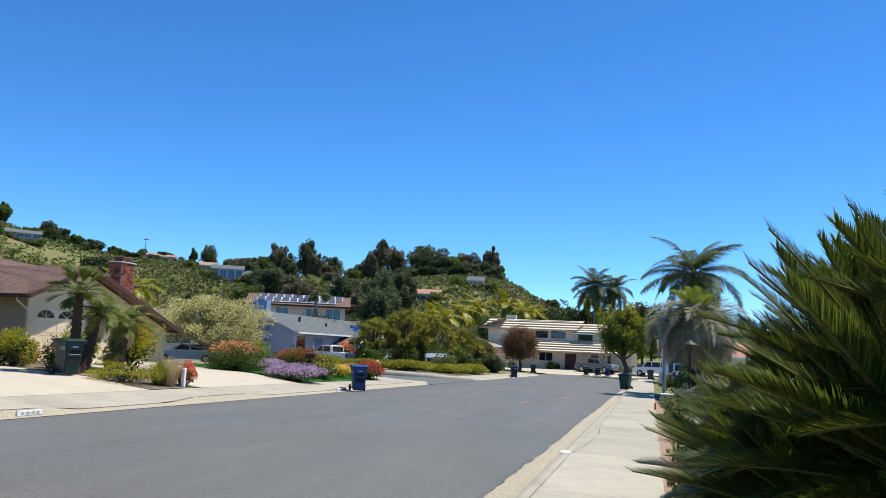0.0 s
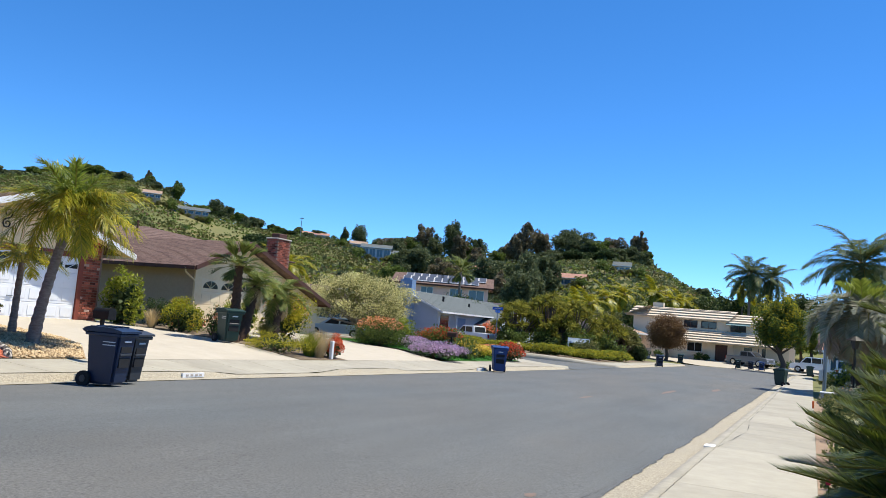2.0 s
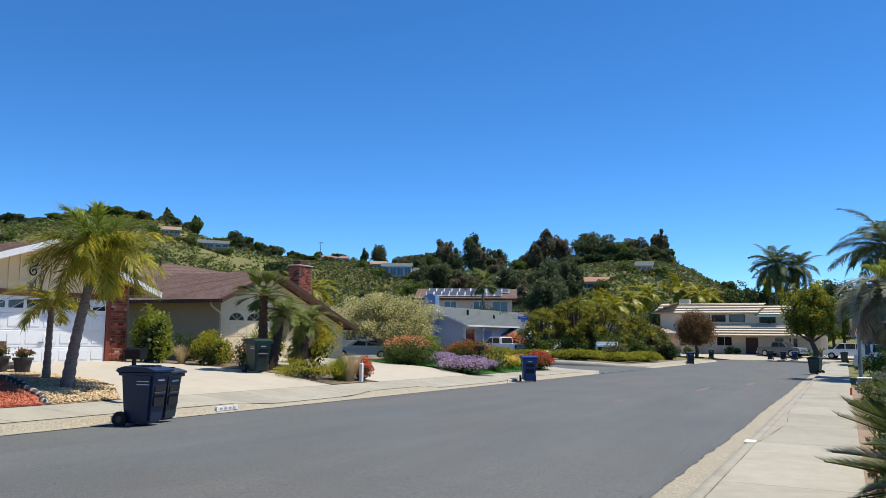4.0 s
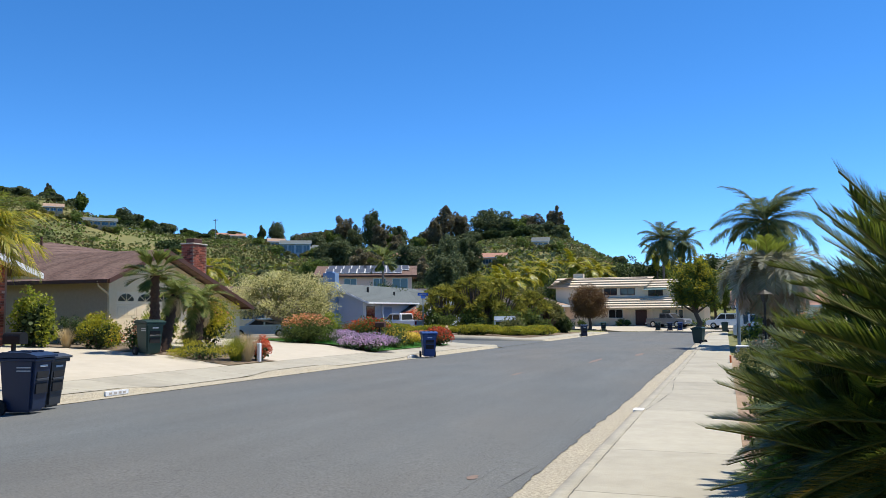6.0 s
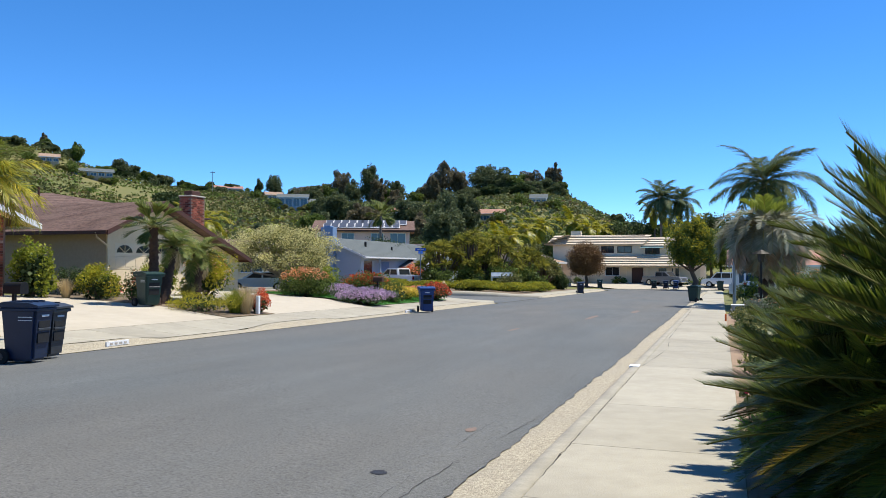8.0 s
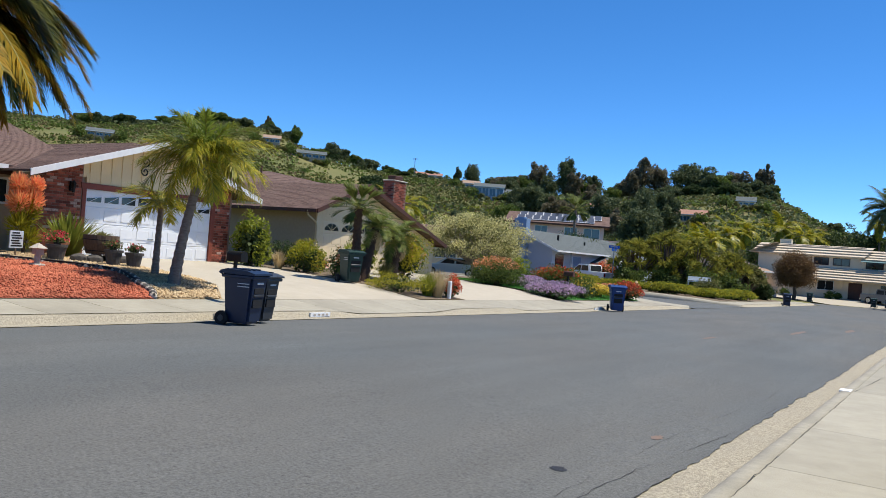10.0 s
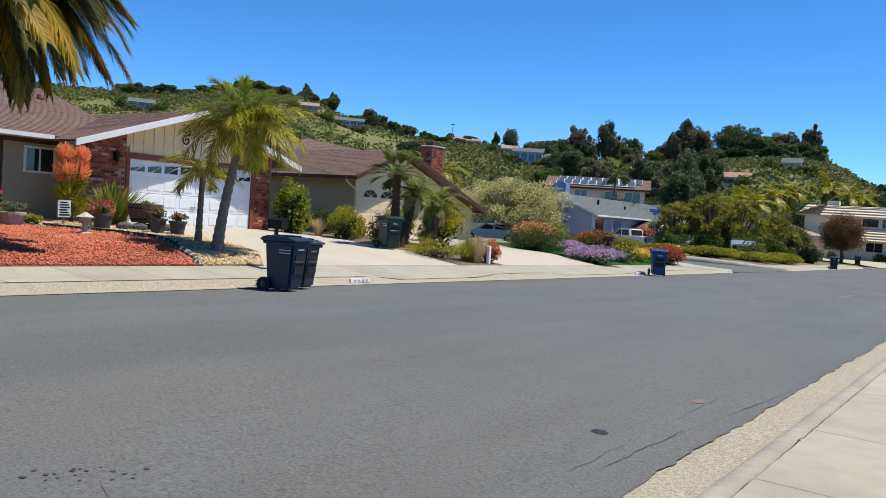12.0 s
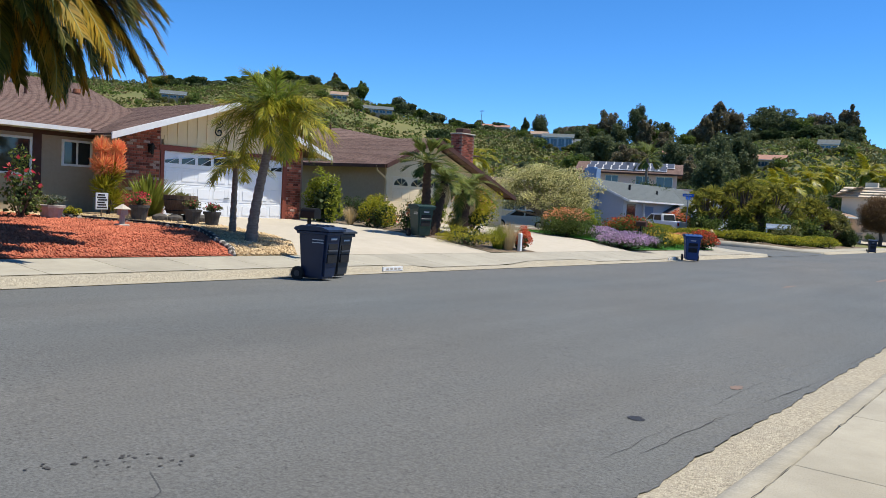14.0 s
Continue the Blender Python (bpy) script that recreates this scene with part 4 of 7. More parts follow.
def tile_course(bm, p, q, up, rows, pitch=0.9):
    """Barrel tile ribs from eave p-q going up by the vector up, with stepped courses."""
    p, q, up = Vector(p), Vector(q), Vector(up)
    nrm = (q - p).cross(up).normalized()
    if nrm.z < 0:
        nrm = -nrm
    levels = [(p, q)]
    for r in range(rows):
        a, b = up * (r / rows), up * ((r + 1) / rows)
        levels += [(p + a + nrm * 0.2, q + a + nrm * 0.2), (p + b + nrm * 0.05, q + b + nrm * 0.05)]
    vs = [[bm.verts.new(c) for c in lv] for lv in levels]
    for r, t in zip(vs, vs[1:]):
        bm.faces.new((r[0], r[1], t[1], t[0]))


def house_d():
    h = thing("house", 0, 0, 0, "two-storey cream house with pale tiled mansard roof", "house")
    y, zb = 109.0, -2.25
    part("wall", boxes((-22.4, -2.2, y + 1.2, y + 12, zb, 3.3)), M["stucco_peach"], h)
    part("wall", boxes((-22.4, -1.9, y, y + 1.2, zb, 0.5)), M["stucco_peach"], h)
    bm = bmesh.new()
    tile_course(bm, (-18.4, y - 1.4, 0.2), (-2.6, y - 1.4, 0.2), (0.0, 2.1, 1.6), 5)
    part("lower_roof", bm, M["tile_cream"], h, "cream tile skirt roof")
    bm = bmesh.new()
    tile_course(bm, (-23.3, y + 0.75, 3.15), (-9.9, y + 0.75, 3.15), (0.9, 2.0, 1.4), 4)
    part("upper_roof", bm, M["tile_cream"], h, "cream tile mansard slope")
    bm = bmesh.new()
    tile_course(bm, (-23.3, y + 12.5, 3.15), (-23.3, y - 0.2, 3.15), (3.2, 0.4, 1.4), 4)
    part("side_roof", bm, M["tile_cream"], h)
    bm = bmesh.new()
    tile_course(bm, (-10.2, y + 0.85, 2.9), (-2.0, y + 0.6, 2.9), (0.0, 2.4, 1.3), 4)
    part("upper_roof", bm, M["tile_cream"], h, "cream tile mansard slope")
    part("flat_roof", boxes((-20.2, -9.9, y + 2.3, y + 12, 4.3, 4.5), (-10, -2, y + 2.8, y + 12, 4.0, 4.15)), M["roof_grey"], h)
    part("chimney", boxes((-20.2, -18.8, y + 3, y + 4, 4, 5.2)), M["stucco_peach"], h)
    for a, b in ((-15.6, -14.0), (-13.4, -11.6), (-9.7, -7.9)):
        window(h, "y", y + 1.2, a, b, 2.15 if b < -9 else 2.0, 2.95 if b < -9 else 2.75, -1, frame_mat=M["trim_brown"], bars=1)
    part("awning", slab([(-10.3, y + 0.2, 2.75), (-7.3, y + 0.2, 2.75), (-7.3, y + 1.2, 3.05), (-10.3, y + 1.2, 3.05)], 0.04), M["awning"], h)
    window(h, "y", y, -14.9, -13.1, -1.0, 0.1, -1, bars=1)
    part("door", boxes((-11.4, -9.9, y - 0.06, y, zb, 0.05)), M["trim_brown"], h, "dark brown double front door")
    for a, b in ((-7.9, -6.9), (-6.2, -5.3)):
        window(h, "y", y, a, b, -1.3, 0.0, -1, frame_mat=M["stucco_peach"], bars=0)
    part("garage_door", boxes((-5.2, -2.6, y - 0.05, y, zb, 0.0)), M["garage_cream"], h)
    for a in (-18.0, -12.2, -9.3, -5.9):
        part("pilaster", boxes((a - 0.15, a + 0.15, y - 0.25, y, zb, 0.35)), M["stucco_peach"], h)
    part("buttress", prism([(-20.8, zb), (-17.2, zb), (-17.2, 1.6)], "y", y - 0.8, y - 0.02), M["stucco_peach"], h)
    return h


house_c()
house_pink()
house_d()


def small_house(x, y, z, w, d, hgt, rz, wall, roof, label, rise=2.6, wins=3, group=""):
    h = thing("house", x, y, z, label, "house", group, rz)
    part("wall", prism([(-d / 2, -1.0), (d / 2, -1.0), (d / 2, hgt), (0, hgt + rise * 0.9), (-d / 2, hgt)], "x", -w / 2, w / 2), wall, h)
    for s in (-1, 1):
        shingle_slope("roof_slope", (-w / 2 - 0.5, s * (d / 2 + 0.6), hgt - 0.15), (w / 2 + 0.5, s * (d / 2 + 0.6), hgt - 0.15), (w / 2 + 0.5, 0, hgt + rise), (-w / 2 - 0.5, 0, hgt + rise), roof, h, 6)
    for k in range(wins):
        a = -w / 2 + w * (k + 0.5) / wins
        window(h, "y", -d / 2, a - min(w * 0.12, 1.0), a + min(w * 0.12, 1.0), 0.9, hgt - 0.6, -1, glass=M["glass_blue"])
    beam("fascia", (-w / 2 - 0.5, -d / 2 - 0.62, hgt - 0.05), (w / 2 + 0.5, -d / 2 - 0.62, hgt - 0.05), 0.06, 0.2, M["white_paint"], h)
    return h


def polar(az, r):
    return -r * math.sin(radians(az)), r * math.cos(radians(az))


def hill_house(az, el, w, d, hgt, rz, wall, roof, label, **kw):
    """A house where the hillside rises to the angle el, as seen from the camera."""
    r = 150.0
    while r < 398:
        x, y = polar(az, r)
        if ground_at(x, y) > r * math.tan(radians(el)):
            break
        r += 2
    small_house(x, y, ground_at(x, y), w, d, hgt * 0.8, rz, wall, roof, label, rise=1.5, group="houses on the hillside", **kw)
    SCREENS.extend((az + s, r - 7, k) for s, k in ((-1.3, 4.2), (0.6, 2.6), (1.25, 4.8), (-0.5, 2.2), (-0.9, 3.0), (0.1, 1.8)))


SCREENS = []


hill_house(34.7, 5.15, 12.9, 9, 3.2, 40, M["stucco_peach"], M["tile_red"], "cream hillside house with red tile roof")
hill_house(31.6, 4.6, 6.8, 8, 3.0, 40, M["stucco_peach"], M["tile_tan"], "pale hillside house with tile roof")
hill_house(30.2, 4.0, 10.2, 10, 5.2, 28, M["siding_blue"], M["roof_grey"], "grey-blue two-storey hillside house", wins=4)
hill_house(43.4, 5.7, 13.6, 10, 3.2, 45, M["stucco_tan"], M["roof_grey"], "tan hillside house with grey roof", wins=5)
hill_house(16.6, 3.1, 12.9, 8, 3.4, 8, M["stucco_peach"], M["tile_red"], "long pink hillside house with red tile roof", wins=7)
hill_house(12.5, 4.5, 5.2, 6, 2.6, 10, M["stucco_peach"], M["roof_grey"], "small pale house below the ridge")
hill_house(57.2, 5.6, 8, 9, 2.8, 55, M["stucco_tan"], M["roof_grey"], "tan house high on the ridge")
hill_house(46.0, 6.5, 6.1, 7, 3.0, 45, M["stucco_tan"], M["tile_tan"], "tan house on the hilltop")
hill_house(22.4, 3.3, 6.1, 8, 3.4, 20, M["stucco_tan"], M["tile_red"], "brown house among the hillside trees")
hill_house(29.0, 4.1, 5.4, 6, 2.6, 30, M["stucco_peach"], M["roof_grey"], "small pale hillside house")
small_house(-44, 62, -1.6, 12, 9, 2.3, 35, M["stucco_tan"], M["roof_grey"], "low house with slate blue roof", 1.7)
small_house(-42.5, 56, -1.4, 11, 8, 2.4, 60, M["stucco_cream"], M["roof_brown"], "low house with brown shingle roof", 1.3)
small_house(-26.0, 106, -2.2, 7, 9, 3.0, 75, M["stucco_pink"], M["tile_tan"], "tan house with pale tile roof", 1.4)
small_house(5.5, 80, -2.2, 9, 8, 2.6, 0, M["white_paint"], M["tile_red"], "white house with weathered red tile roof", 1.3)


# ---- foliage ----
def spin(n, g):
    d = g.standard_normal((n, 3))
    return d / (np.linalg.norm(d, axis=1, keepdims=True) + 1e-9)


def leaf_quads(C, size, g, aspect=0.45, flat=0.0):
    n = len(C)
    D = spin(n, g)
    D[:, 2] *= 1 - flat
    D /= np.linalg.norm(D, axis=1, keepdims=True) + 1e-9
    S = np.cross(D, spin(n, g))
    S /= np.linalg.norm(S, axis=1, keepdims=True) + 1e-9
    L = (size * g.uniform(0.6, 1.3, n))[:, None]
    N = np.cross(D, S) * L * 0.12
    V = np.stack([C - D * L / 2, C + S * L * aspect / 2 + N, C + D * L / 2, C - S * L * aspect / 2 + N], 1).reshape(-1, 3)
    return V, np.arange(4 * n).reshape(-1, 4)


def crown_points(n, radii, g, lumps, shell=0.72, spread=0.3, low=-0.3):
    """Leaf places in uneven clumps near the surface of an ellipsoid, with gaps."""
    K = spin(lumps * 3, g)
    K = K[K[:, 2] > low][:lumps]
    K = K * g.uniform(shell - 0.2, shell + 0.15, (len(K), 1))
    own = g.integers(0, len(K), n)
    s = (spread * g.uniform(0.6, 1.2, len(K)))[own]
    P = K[own] + spin(n, g) * (s * g.uniform(0.25, 1, n) ** 0.5)[:, None]
    return P * np.array(radii), K * np.array(radii)


SEED = [10]


def gen():
    SEED[0] += 1
    return np.random.default_rng(SEED[0])


def bush(name, x, y, w, d, hgt, leaf, label, category="bush", n=900, size=0.07, flowers=None, lumps=26, z=None, group="", spread=0.34, rz=0, aspect=0.5, top=-1.0):
    g = gen()
    z = ground_at(x, y) if z is None else z
    b = thing(name, x, y, z, label, category, group, rz)
    P, K = crown_points(n, (w / 2, d / 2, hgt * 0.62), g, lumps, spread=spread, low=-0.5)
    P[:, 2] = np.abs(P[:, 2] + hgt * 0.4) + 0.02
    v, f = leaf_quads(P, size, g, aspect)
    np_part("foliage", v, f, M[leaf], b)
    # inner leaves take the dark material to paint shade inside the bush
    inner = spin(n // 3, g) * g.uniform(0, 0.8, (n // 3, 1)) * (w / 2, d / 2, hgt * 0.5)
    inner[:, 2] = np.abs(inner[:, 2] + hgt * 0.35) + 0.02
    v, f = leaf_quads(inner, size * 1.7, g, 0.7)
    np_part("inner_shade_foliage", v, f, M["leaf_dark"], b)
    stems = [tube_arrays([(0, 0, -0.05), (k[0] * 0.4, k[1] * 0.4, hgt * 0.25), (k[0] * 0.8, k[1] * 0.8, hgt * 0.45)], [0.03, 0.02, 0.008], 5) for k in K[:7]]
    v, f = join(stems)
    np_part("branchwork", v, f, M["bark"], b)
    if flowers:
        fm, fn, fs = flowers
        Q = spin(fn * 3, g)
        Q = Q[Q[:, 2] > -0.1][:fn] * g.uniform(0.88, 1.06, (1, 1))
        up = K[K[:, 2] > top * hgt] if (K[:, 2] > top * hgt).any() else K
        near = up[g.integers(0, len(up), len(Q))]
        Q = Q * (w / 2, d / 2, hgt * 0.62) * 0.55 + near * 0.55
        Q[:, 2] = np.abs(Q[:, 2] + hgt * 0.42)
        v, f = leaf_quads(Q, fs, g, 0.8)
        np_part("blossoms", v, f, M[fm], b)
    return b


def tree(name, x, y, hgt, crown, leaf, label, n=2500, size=0.2, trunk=0.18, base=None, lumps=40, spread=0.3, bark="bark", z=None, group="", flowers=None, forks=9, aspect=0.5, lean=(0, 0)):
    """A tapered trunk, limbs to the clumps, and a crown of many leaves. crown: half width x, y and half height."""
    g = gen()
    z = ground_at(x, y) if z is None else z
    t = thing(name, x, y, z, label, "tree", group)
    cz = hgt - crown[2]
    c = np.array([lean[0], lean[1], cz])
    P, K = crown_points(n, crown, g, lumps, spread=spread, low=-0.75)
    v, f = leaf_quads(P + c, size, g, aspect)
    core = spin(n // 3, g) * g.uniform(0.1, 0.72, (n // 3, 1)) * np.array(crown)
    w2, f2 = leaf_quads(core + c, size * 1.25, g, 0.7)
    v, f = join([(v, f), (w2, f2)])
    np_part("crown", v, f, M[leaf], t)
    fork = np.array([lean[0] * 0.4, lean[1] * 0.4, max(0.25 * hgt, cz - crown[2] * 0.9)])
    trunk_path = [(0, 0, -0.2), (0.02 * hgt * g.standard_normal(), 0.02 * hgt * g.standard_normal(), fork[2] * 0.5), tuple(fork), tuple(c * 0.7 + fork * 0.3)]
    v, f = tube_arrays(trunk_path, [trunk * 1.25, trunk, trunk * 0.8, trunk * 0.4], 8)
    np_part("trunk", v, f, M[bark], t, smooth=True)
    limbs = []
    for k in K[:forks]:
        e = c + k * 0.9
        m = fork * 0.45 + e * 0.55 + g.standard_normal(3) * 0.05 * hgt
        limbs.append(tube_arrays([tuple(fork), tuple(m), tuple(e)], [trunk * 0.5, trunk * 0.28, trunk * 0.08], 6))
    v, f = join(limbs)
    np_part("branchwork", v, f, M[bark], t, smooth=True)
    if flowers:
        fm, fn, fs = flowers
        Q, _ = crown_points(fn, tuple(q * 1.06 for q in crown), np.random.default_rng(SEED[0]), lumps, shell=0.78, spread=spread, low=-0.6)
        v, f = leaf_quads(Q + c, fs, g, 0.7)
        np_part("blossoms", v, f, M[fm], t)
    return t


# ---- palms ----
def frond_mesh(name, L, n, leaf, width, arch, hang, vee, fwd, material, g, start=0.12, ragged=0.15, stalk="rachis"):
    s = np.linspace(0, 1, 24)
    th = -arch * s
    X, Z = np.concatenate([[0], np.cumsum(np.cos(th))[:-1]]) * L / 24, np.concatenate([[0], np.cumsum(np.sin(th))[:-1]]) * L / 24
    q = np.linspace(start, 0.995, n)
    bx, bz, bt = np.interp(q, s, X), np.interp(q, s, Z), -arch * q
    T = np.stack([np.cos(bt), 0 * bt, np.sin(bt)], -1)
    Nn = np.stack([-np.sin(bt), 0 * bt, np.cos(bt)], -1)
    chunks = []
    for side in (-1, 1):
        l = leaf * np.clip(np.sin(np.pi * (0.16 + 0.8 * q)), 0.25, 1) ** 0.7 * g.uniform(1 - ragged, 1 + ragged, n)
        ve = vee + g.normal(0, ragged, n)
        fw = fwd * (0.7 + 0.8 * q) + g.normal(0, ragged * 0.5, n)
        D = T * fw[:, None] + np.array([0, side, 0]) * np.cos(ve)[:, None] + Nn * np.sin(ve)[:, None]
        D /= np.linalg.norm(D, axis=1, keepdims=True)
        B = np.stack([bx, 0 * bx, bz], -1)
        hg = hang * g.uniform(0.7, 1.3, n)
        down = np.array([0, 0, -1.0])
        mid = B + D * (l * 0.5)[:, None] + down * (l * hg * 0.16)[:, None]
        tip = B + D * (l * (1 - 0.25 * hang))[:, None] + down * (l * hg * 0.62)[:, None]
        W = np.cross(D, Nn)
        W /= np.linalg.norm(W, axis=1, keepdims=True) + 1e-9
        w = width
        V = np.stack([B - W * w * 0.4, B + W * w * 0.4, mid - W * w * 0.5, mid + W * w * 0.5, tip - W * w * 0.06, tip + W * w * 0.06], 1).reshape(-1, 3)
        k = np.arange(n)[:, None] * 6
        F = np.concatenate([k + [0, 1, 3, 2], k + [2, 3, 5, 4]])
        chunks.append((V, F))
    v, f = join(chunks)
    me = np_mesh(name, v, f, material)
    rv, rf = tube_arrays(np.stack([X, 0 * X, Z], -1), np.linspace(0.02, 0.005, 24) * (L / 1.6) ** 0.6, 5)
    rm = np_mesh(name + "_rachis", rv, rf, M[stalk], True)
    return me, rm


def palm(name, x, y, hgt, label, fronds, trunk_r=0.13, lean=(0, 0), bark="palm_bark", z=None, group="", rings=0.1, bulge=1.5, category="palm", phase=0.0, crown_spread=1.0):
    """Ringed trunk and fronds. fronds: rows of (frond meshes, how many, lowest and highest angle over level)."""
    g = gen()
    z = ground_at(x, y) if z is None else z
    p = thing(name, x, y, z, label, category, group)
    n = max(10, int(hgt / 0.09))
    s = np.linspace(0, 1, n)
    path = np.stack([lean[0] * s ** 1.4, lean[1] * s ** 1.4, hgt * s - 0.1 * (1 - s)], -1)
    rad = trunk_r * (1 + (bulge - 1) * np.exp(-s * 7)) * (1 - 0.2 * s) * (1 + rings * np.where(np.arange(n) % 2, 1, -0.4))
    v, f = tube_arrays(path, rad, 10)
    np_part("trunk", v, f, M[bark], p)
    top = path[-1]
    turn = phase
    for meshes, count, lo, hi in fronds:
        for i in range(count):
            me, rm = meshes[i % len(meshes)]
            turn += 137.5 + g.uniform(-12, 12)
            e = lo + (hi - lo) * (i + 0.5) / count + g.uniform(-6, 6)
            m = Matrix.Translation(top) @ pose(0, 0, 0, 0, 0, turn) @ pose(0, 0, 0, g.uniform(-14, 14), -e, 0) @ Matrix.Diagonal((*(g.uniform(0.85, 1.1, 1).repeat(3) * crown_spread), 1))
            a = new("frond", me)
            a.parent, a.matrix_basis = p, m
            b = new("rachis", rm)
            b.parent = a
    return p


G0 = np.random.default_rng(77)
QUEEN = [frond_mesh("queen_frond", L, 66, 0.56, 0.03, a, 1.0, 0.25, 0.6, M["queen"], G0, 0.16, 0.5) for L, a in ((2.3, 1.5), (2.1, 1.9), (2.4, 1.15))]
QUEEN_G = [frond_mesh("queen_frond", 2.0, 60, 0.5, 0.03, a, 0.7, 0.4, 0.8, M["queen_green"], G0, 0.16, 0.5) for a in (0.8, 1.3)]
SMALL = [frond_mesh("small_frond", 1.2, 46, 0.44, 0.024, a, 0.9, 0.2, 0.6, M["queen"], G0, 0.12, 0.3) for a in (1.5, 1.9)]
QFAR = [frond_mesh("queen_frond", 3.3, 84, 0.75, 0.04, a, 0.8, 0.2, 0.55, M["queen_far"], G0) for a in (1.3, 1.7, 1.0)]
QLIME = [frond_mesh("queen_frond", 3.0, 60, 0.8, 0.08, a, 0.8, 0.2, 0.55, M["queen"], G0) for a in (1.3, 1.7, 1.0)]
CANARY = [frond_mesh("date_frond", 3.4, 190, 0.5, 0.028, a, 0.6, 0.3, 0.7, M["canary"], G0) for a in (2.1, 2.5)]
CANARY_LOW = [frond_mesh("date_frond", 4.4, 220, 0.6, 0.03, a, 0.95, 0.25, 0.6, M["canary"], G0) for a in (1.45, 1.75)]
CANARY_GOLD = [frond_mesh("date_frond", 4.7, 230, 0.6, 0.028, a, 1.0, 0.2, 0.6, M["canary_gold"], G0) for a in (1.4, 1.65)]
BUTIA = [frond_mesh("jelly_frond", 2.1, 44, 0.5, 0.035, a, 0.35, 0.55, 0.6, M["butia"], G0) for a in (2.0, 2.5)]
BUTIA_NEW = [frond_mesh("jelly_frond", 1.25, 44, 0.45, 0.03, a, 0.2, 0.5, 0.8, M["butia_new"], G0) for a in (0.7, 1.1)]
DEAD = [frond_mesh("dead_frond", 1.9, 36, 0.5, 0.04, a, 0.9, 0.0, 0.4, M["dead_frond"], G0) for a in (1.2, 1.7)]
PYGMY = [frond_mesh("date_frond", 1.25, 34, 0.36, 0.032, a, 0.35, 0.3, 0.6, M["pygmy"], G0) for a in (1.1, 1.5)]
FAN = [frond_mesh("fan_frond", 0.95, 26, 0.55, 0.035, a, 0.15, 0.4, 1.5, M["pygmy"], G0, 0.5) for a in (0.4, 0.8)]
STRAW = [frond_mesh("dead_frond", 1.0, 30, 0.3, 0.022, a, 0.7, 0.0, 0.5, M["straw"], G0) for a in (1.6, 2.0)]
SAGO = [frond_mesh("sago_frond", L, 150, 0.23, 0.0095, a, 0.05, v, 1.05, M["sago"], G0, 0.08, 0.13, "sago_rachis") for L, a, v in ((1.4, 0.6, 0.55), (1.3, 0.85, 0.45), (1.35, 0.45, 0.6))]
SAGO_UP = [frond_mesh("sago_frond", L, 150, 0.25, 0.0095, a, 0.03, v, 1.1, M["sago"], G0, 0.08, 0.13, "sago_rachis") for L, a, v in ((1.4, 0.1, 0.6), (1.5, 0.3, 0.5), (1.3, -0.1, 0.7), (1.45, 0.4, 0.5))]
SAGO_OLD_SUNLIT = [frond_mesh("sago_frond", 1.3, 140, 0.18, 0.008, a, 0.08, 0.6, 0.9, M["sago_old_sunlit"], G0, 0.1, 0.1, "sago_rachis") for a in (0.6, 0.9)]

palm("queen_palm", -16.02, 12.55, 3.12, "queen palm with yellow-green drooping fronds in gravel", [(QUEEN, 30, -8, 60), (QUEEN_G, 14, 35, 86)], 0.12, (0.2, 0.47), crown_spread=0.8)
palm("queen_palm", -17.7, 13.25, 1.75, "young queen palm with arching fronds in gravel", [(SMALL, 10, 12, 78)], 0.085, (0.05, 0))
cx, cy = polar(71.6, 17.5)
palm("date_palm", cx, cy, 5.3, "large date palm with golden drooping fronds", [(CANARY_GOLD, 64, 2, 32), (CANARY_LOW, 96, 4, 44), (CANARY, 50, 35, 85)], 0.4, bark="palm_bark_dark", rings=0.2)
palm("fan_palm", -17.65, 21.4, 2.55, "short palm with dark fibrous trunk beside driveway", [(FAN, 20, -15, 80), (PYGMY, 6, 10, 60)], 0.17, (-0.05, 0.0), bark="palm_bark_dark", rings=0.2)
palm("date_palm", -17.9, 22.2, 1.95, "leaning pygmy date palm by the driveway", [(PYGMY, 20, -4, 78), (STRAW, 3, -35, -10)], 0.17, (-0.35, 0.95), bark="palm_bark_dark", rings=0.2, crown_spread=0.98)
palm("date_palm", -18.5, 24.6, 1.7, "stout pygmy date palm in the bed", [(PYGMY, 22, -8, 78), (STRAW, 6, -40, -5)], 0.24, (-0.15, 0.5), bark="palm_bark_dark", rings=0.2, crown_spread=1.15)
palm("queen_palm", 2.3, 46, 6.65, "tall queen palm with grey-green fronds", [(QFAR, 26, -20, 80)], 0.15, (-0.1, 0), crown_spread=1.02)
palm("jelly_palm", 2.05, 41.2, 3.9, "blue-grey jelly palm with dead skirt", [(DEAD, 34, -42, 0), (BUTIA, 46, -12, 62), (BUTIA_NEW, 9, 50, 85)], 0.36, bark="palm_bark_dark", rings=0.15, crown_spread=1.5)
palm("queen_palm", -9.3, 134, 13.5, "tall palm behind the end house", [(QFAR, 34, -35, 80)], 0.22, crown_spread=1.55)
palm("queen_palm", -6.2, 136, 13.2, "tall palm with sparse crown behind the end house", [(QFAR, 26, -45, 80)], 0.22, crown_spread=1.3)
palm("fan_palm", -40.6, 91.4, 8.6, "tall fan palm before the pink house", [(FAN, 22, -35, 80)], 0.18, crown_spread=2.2)
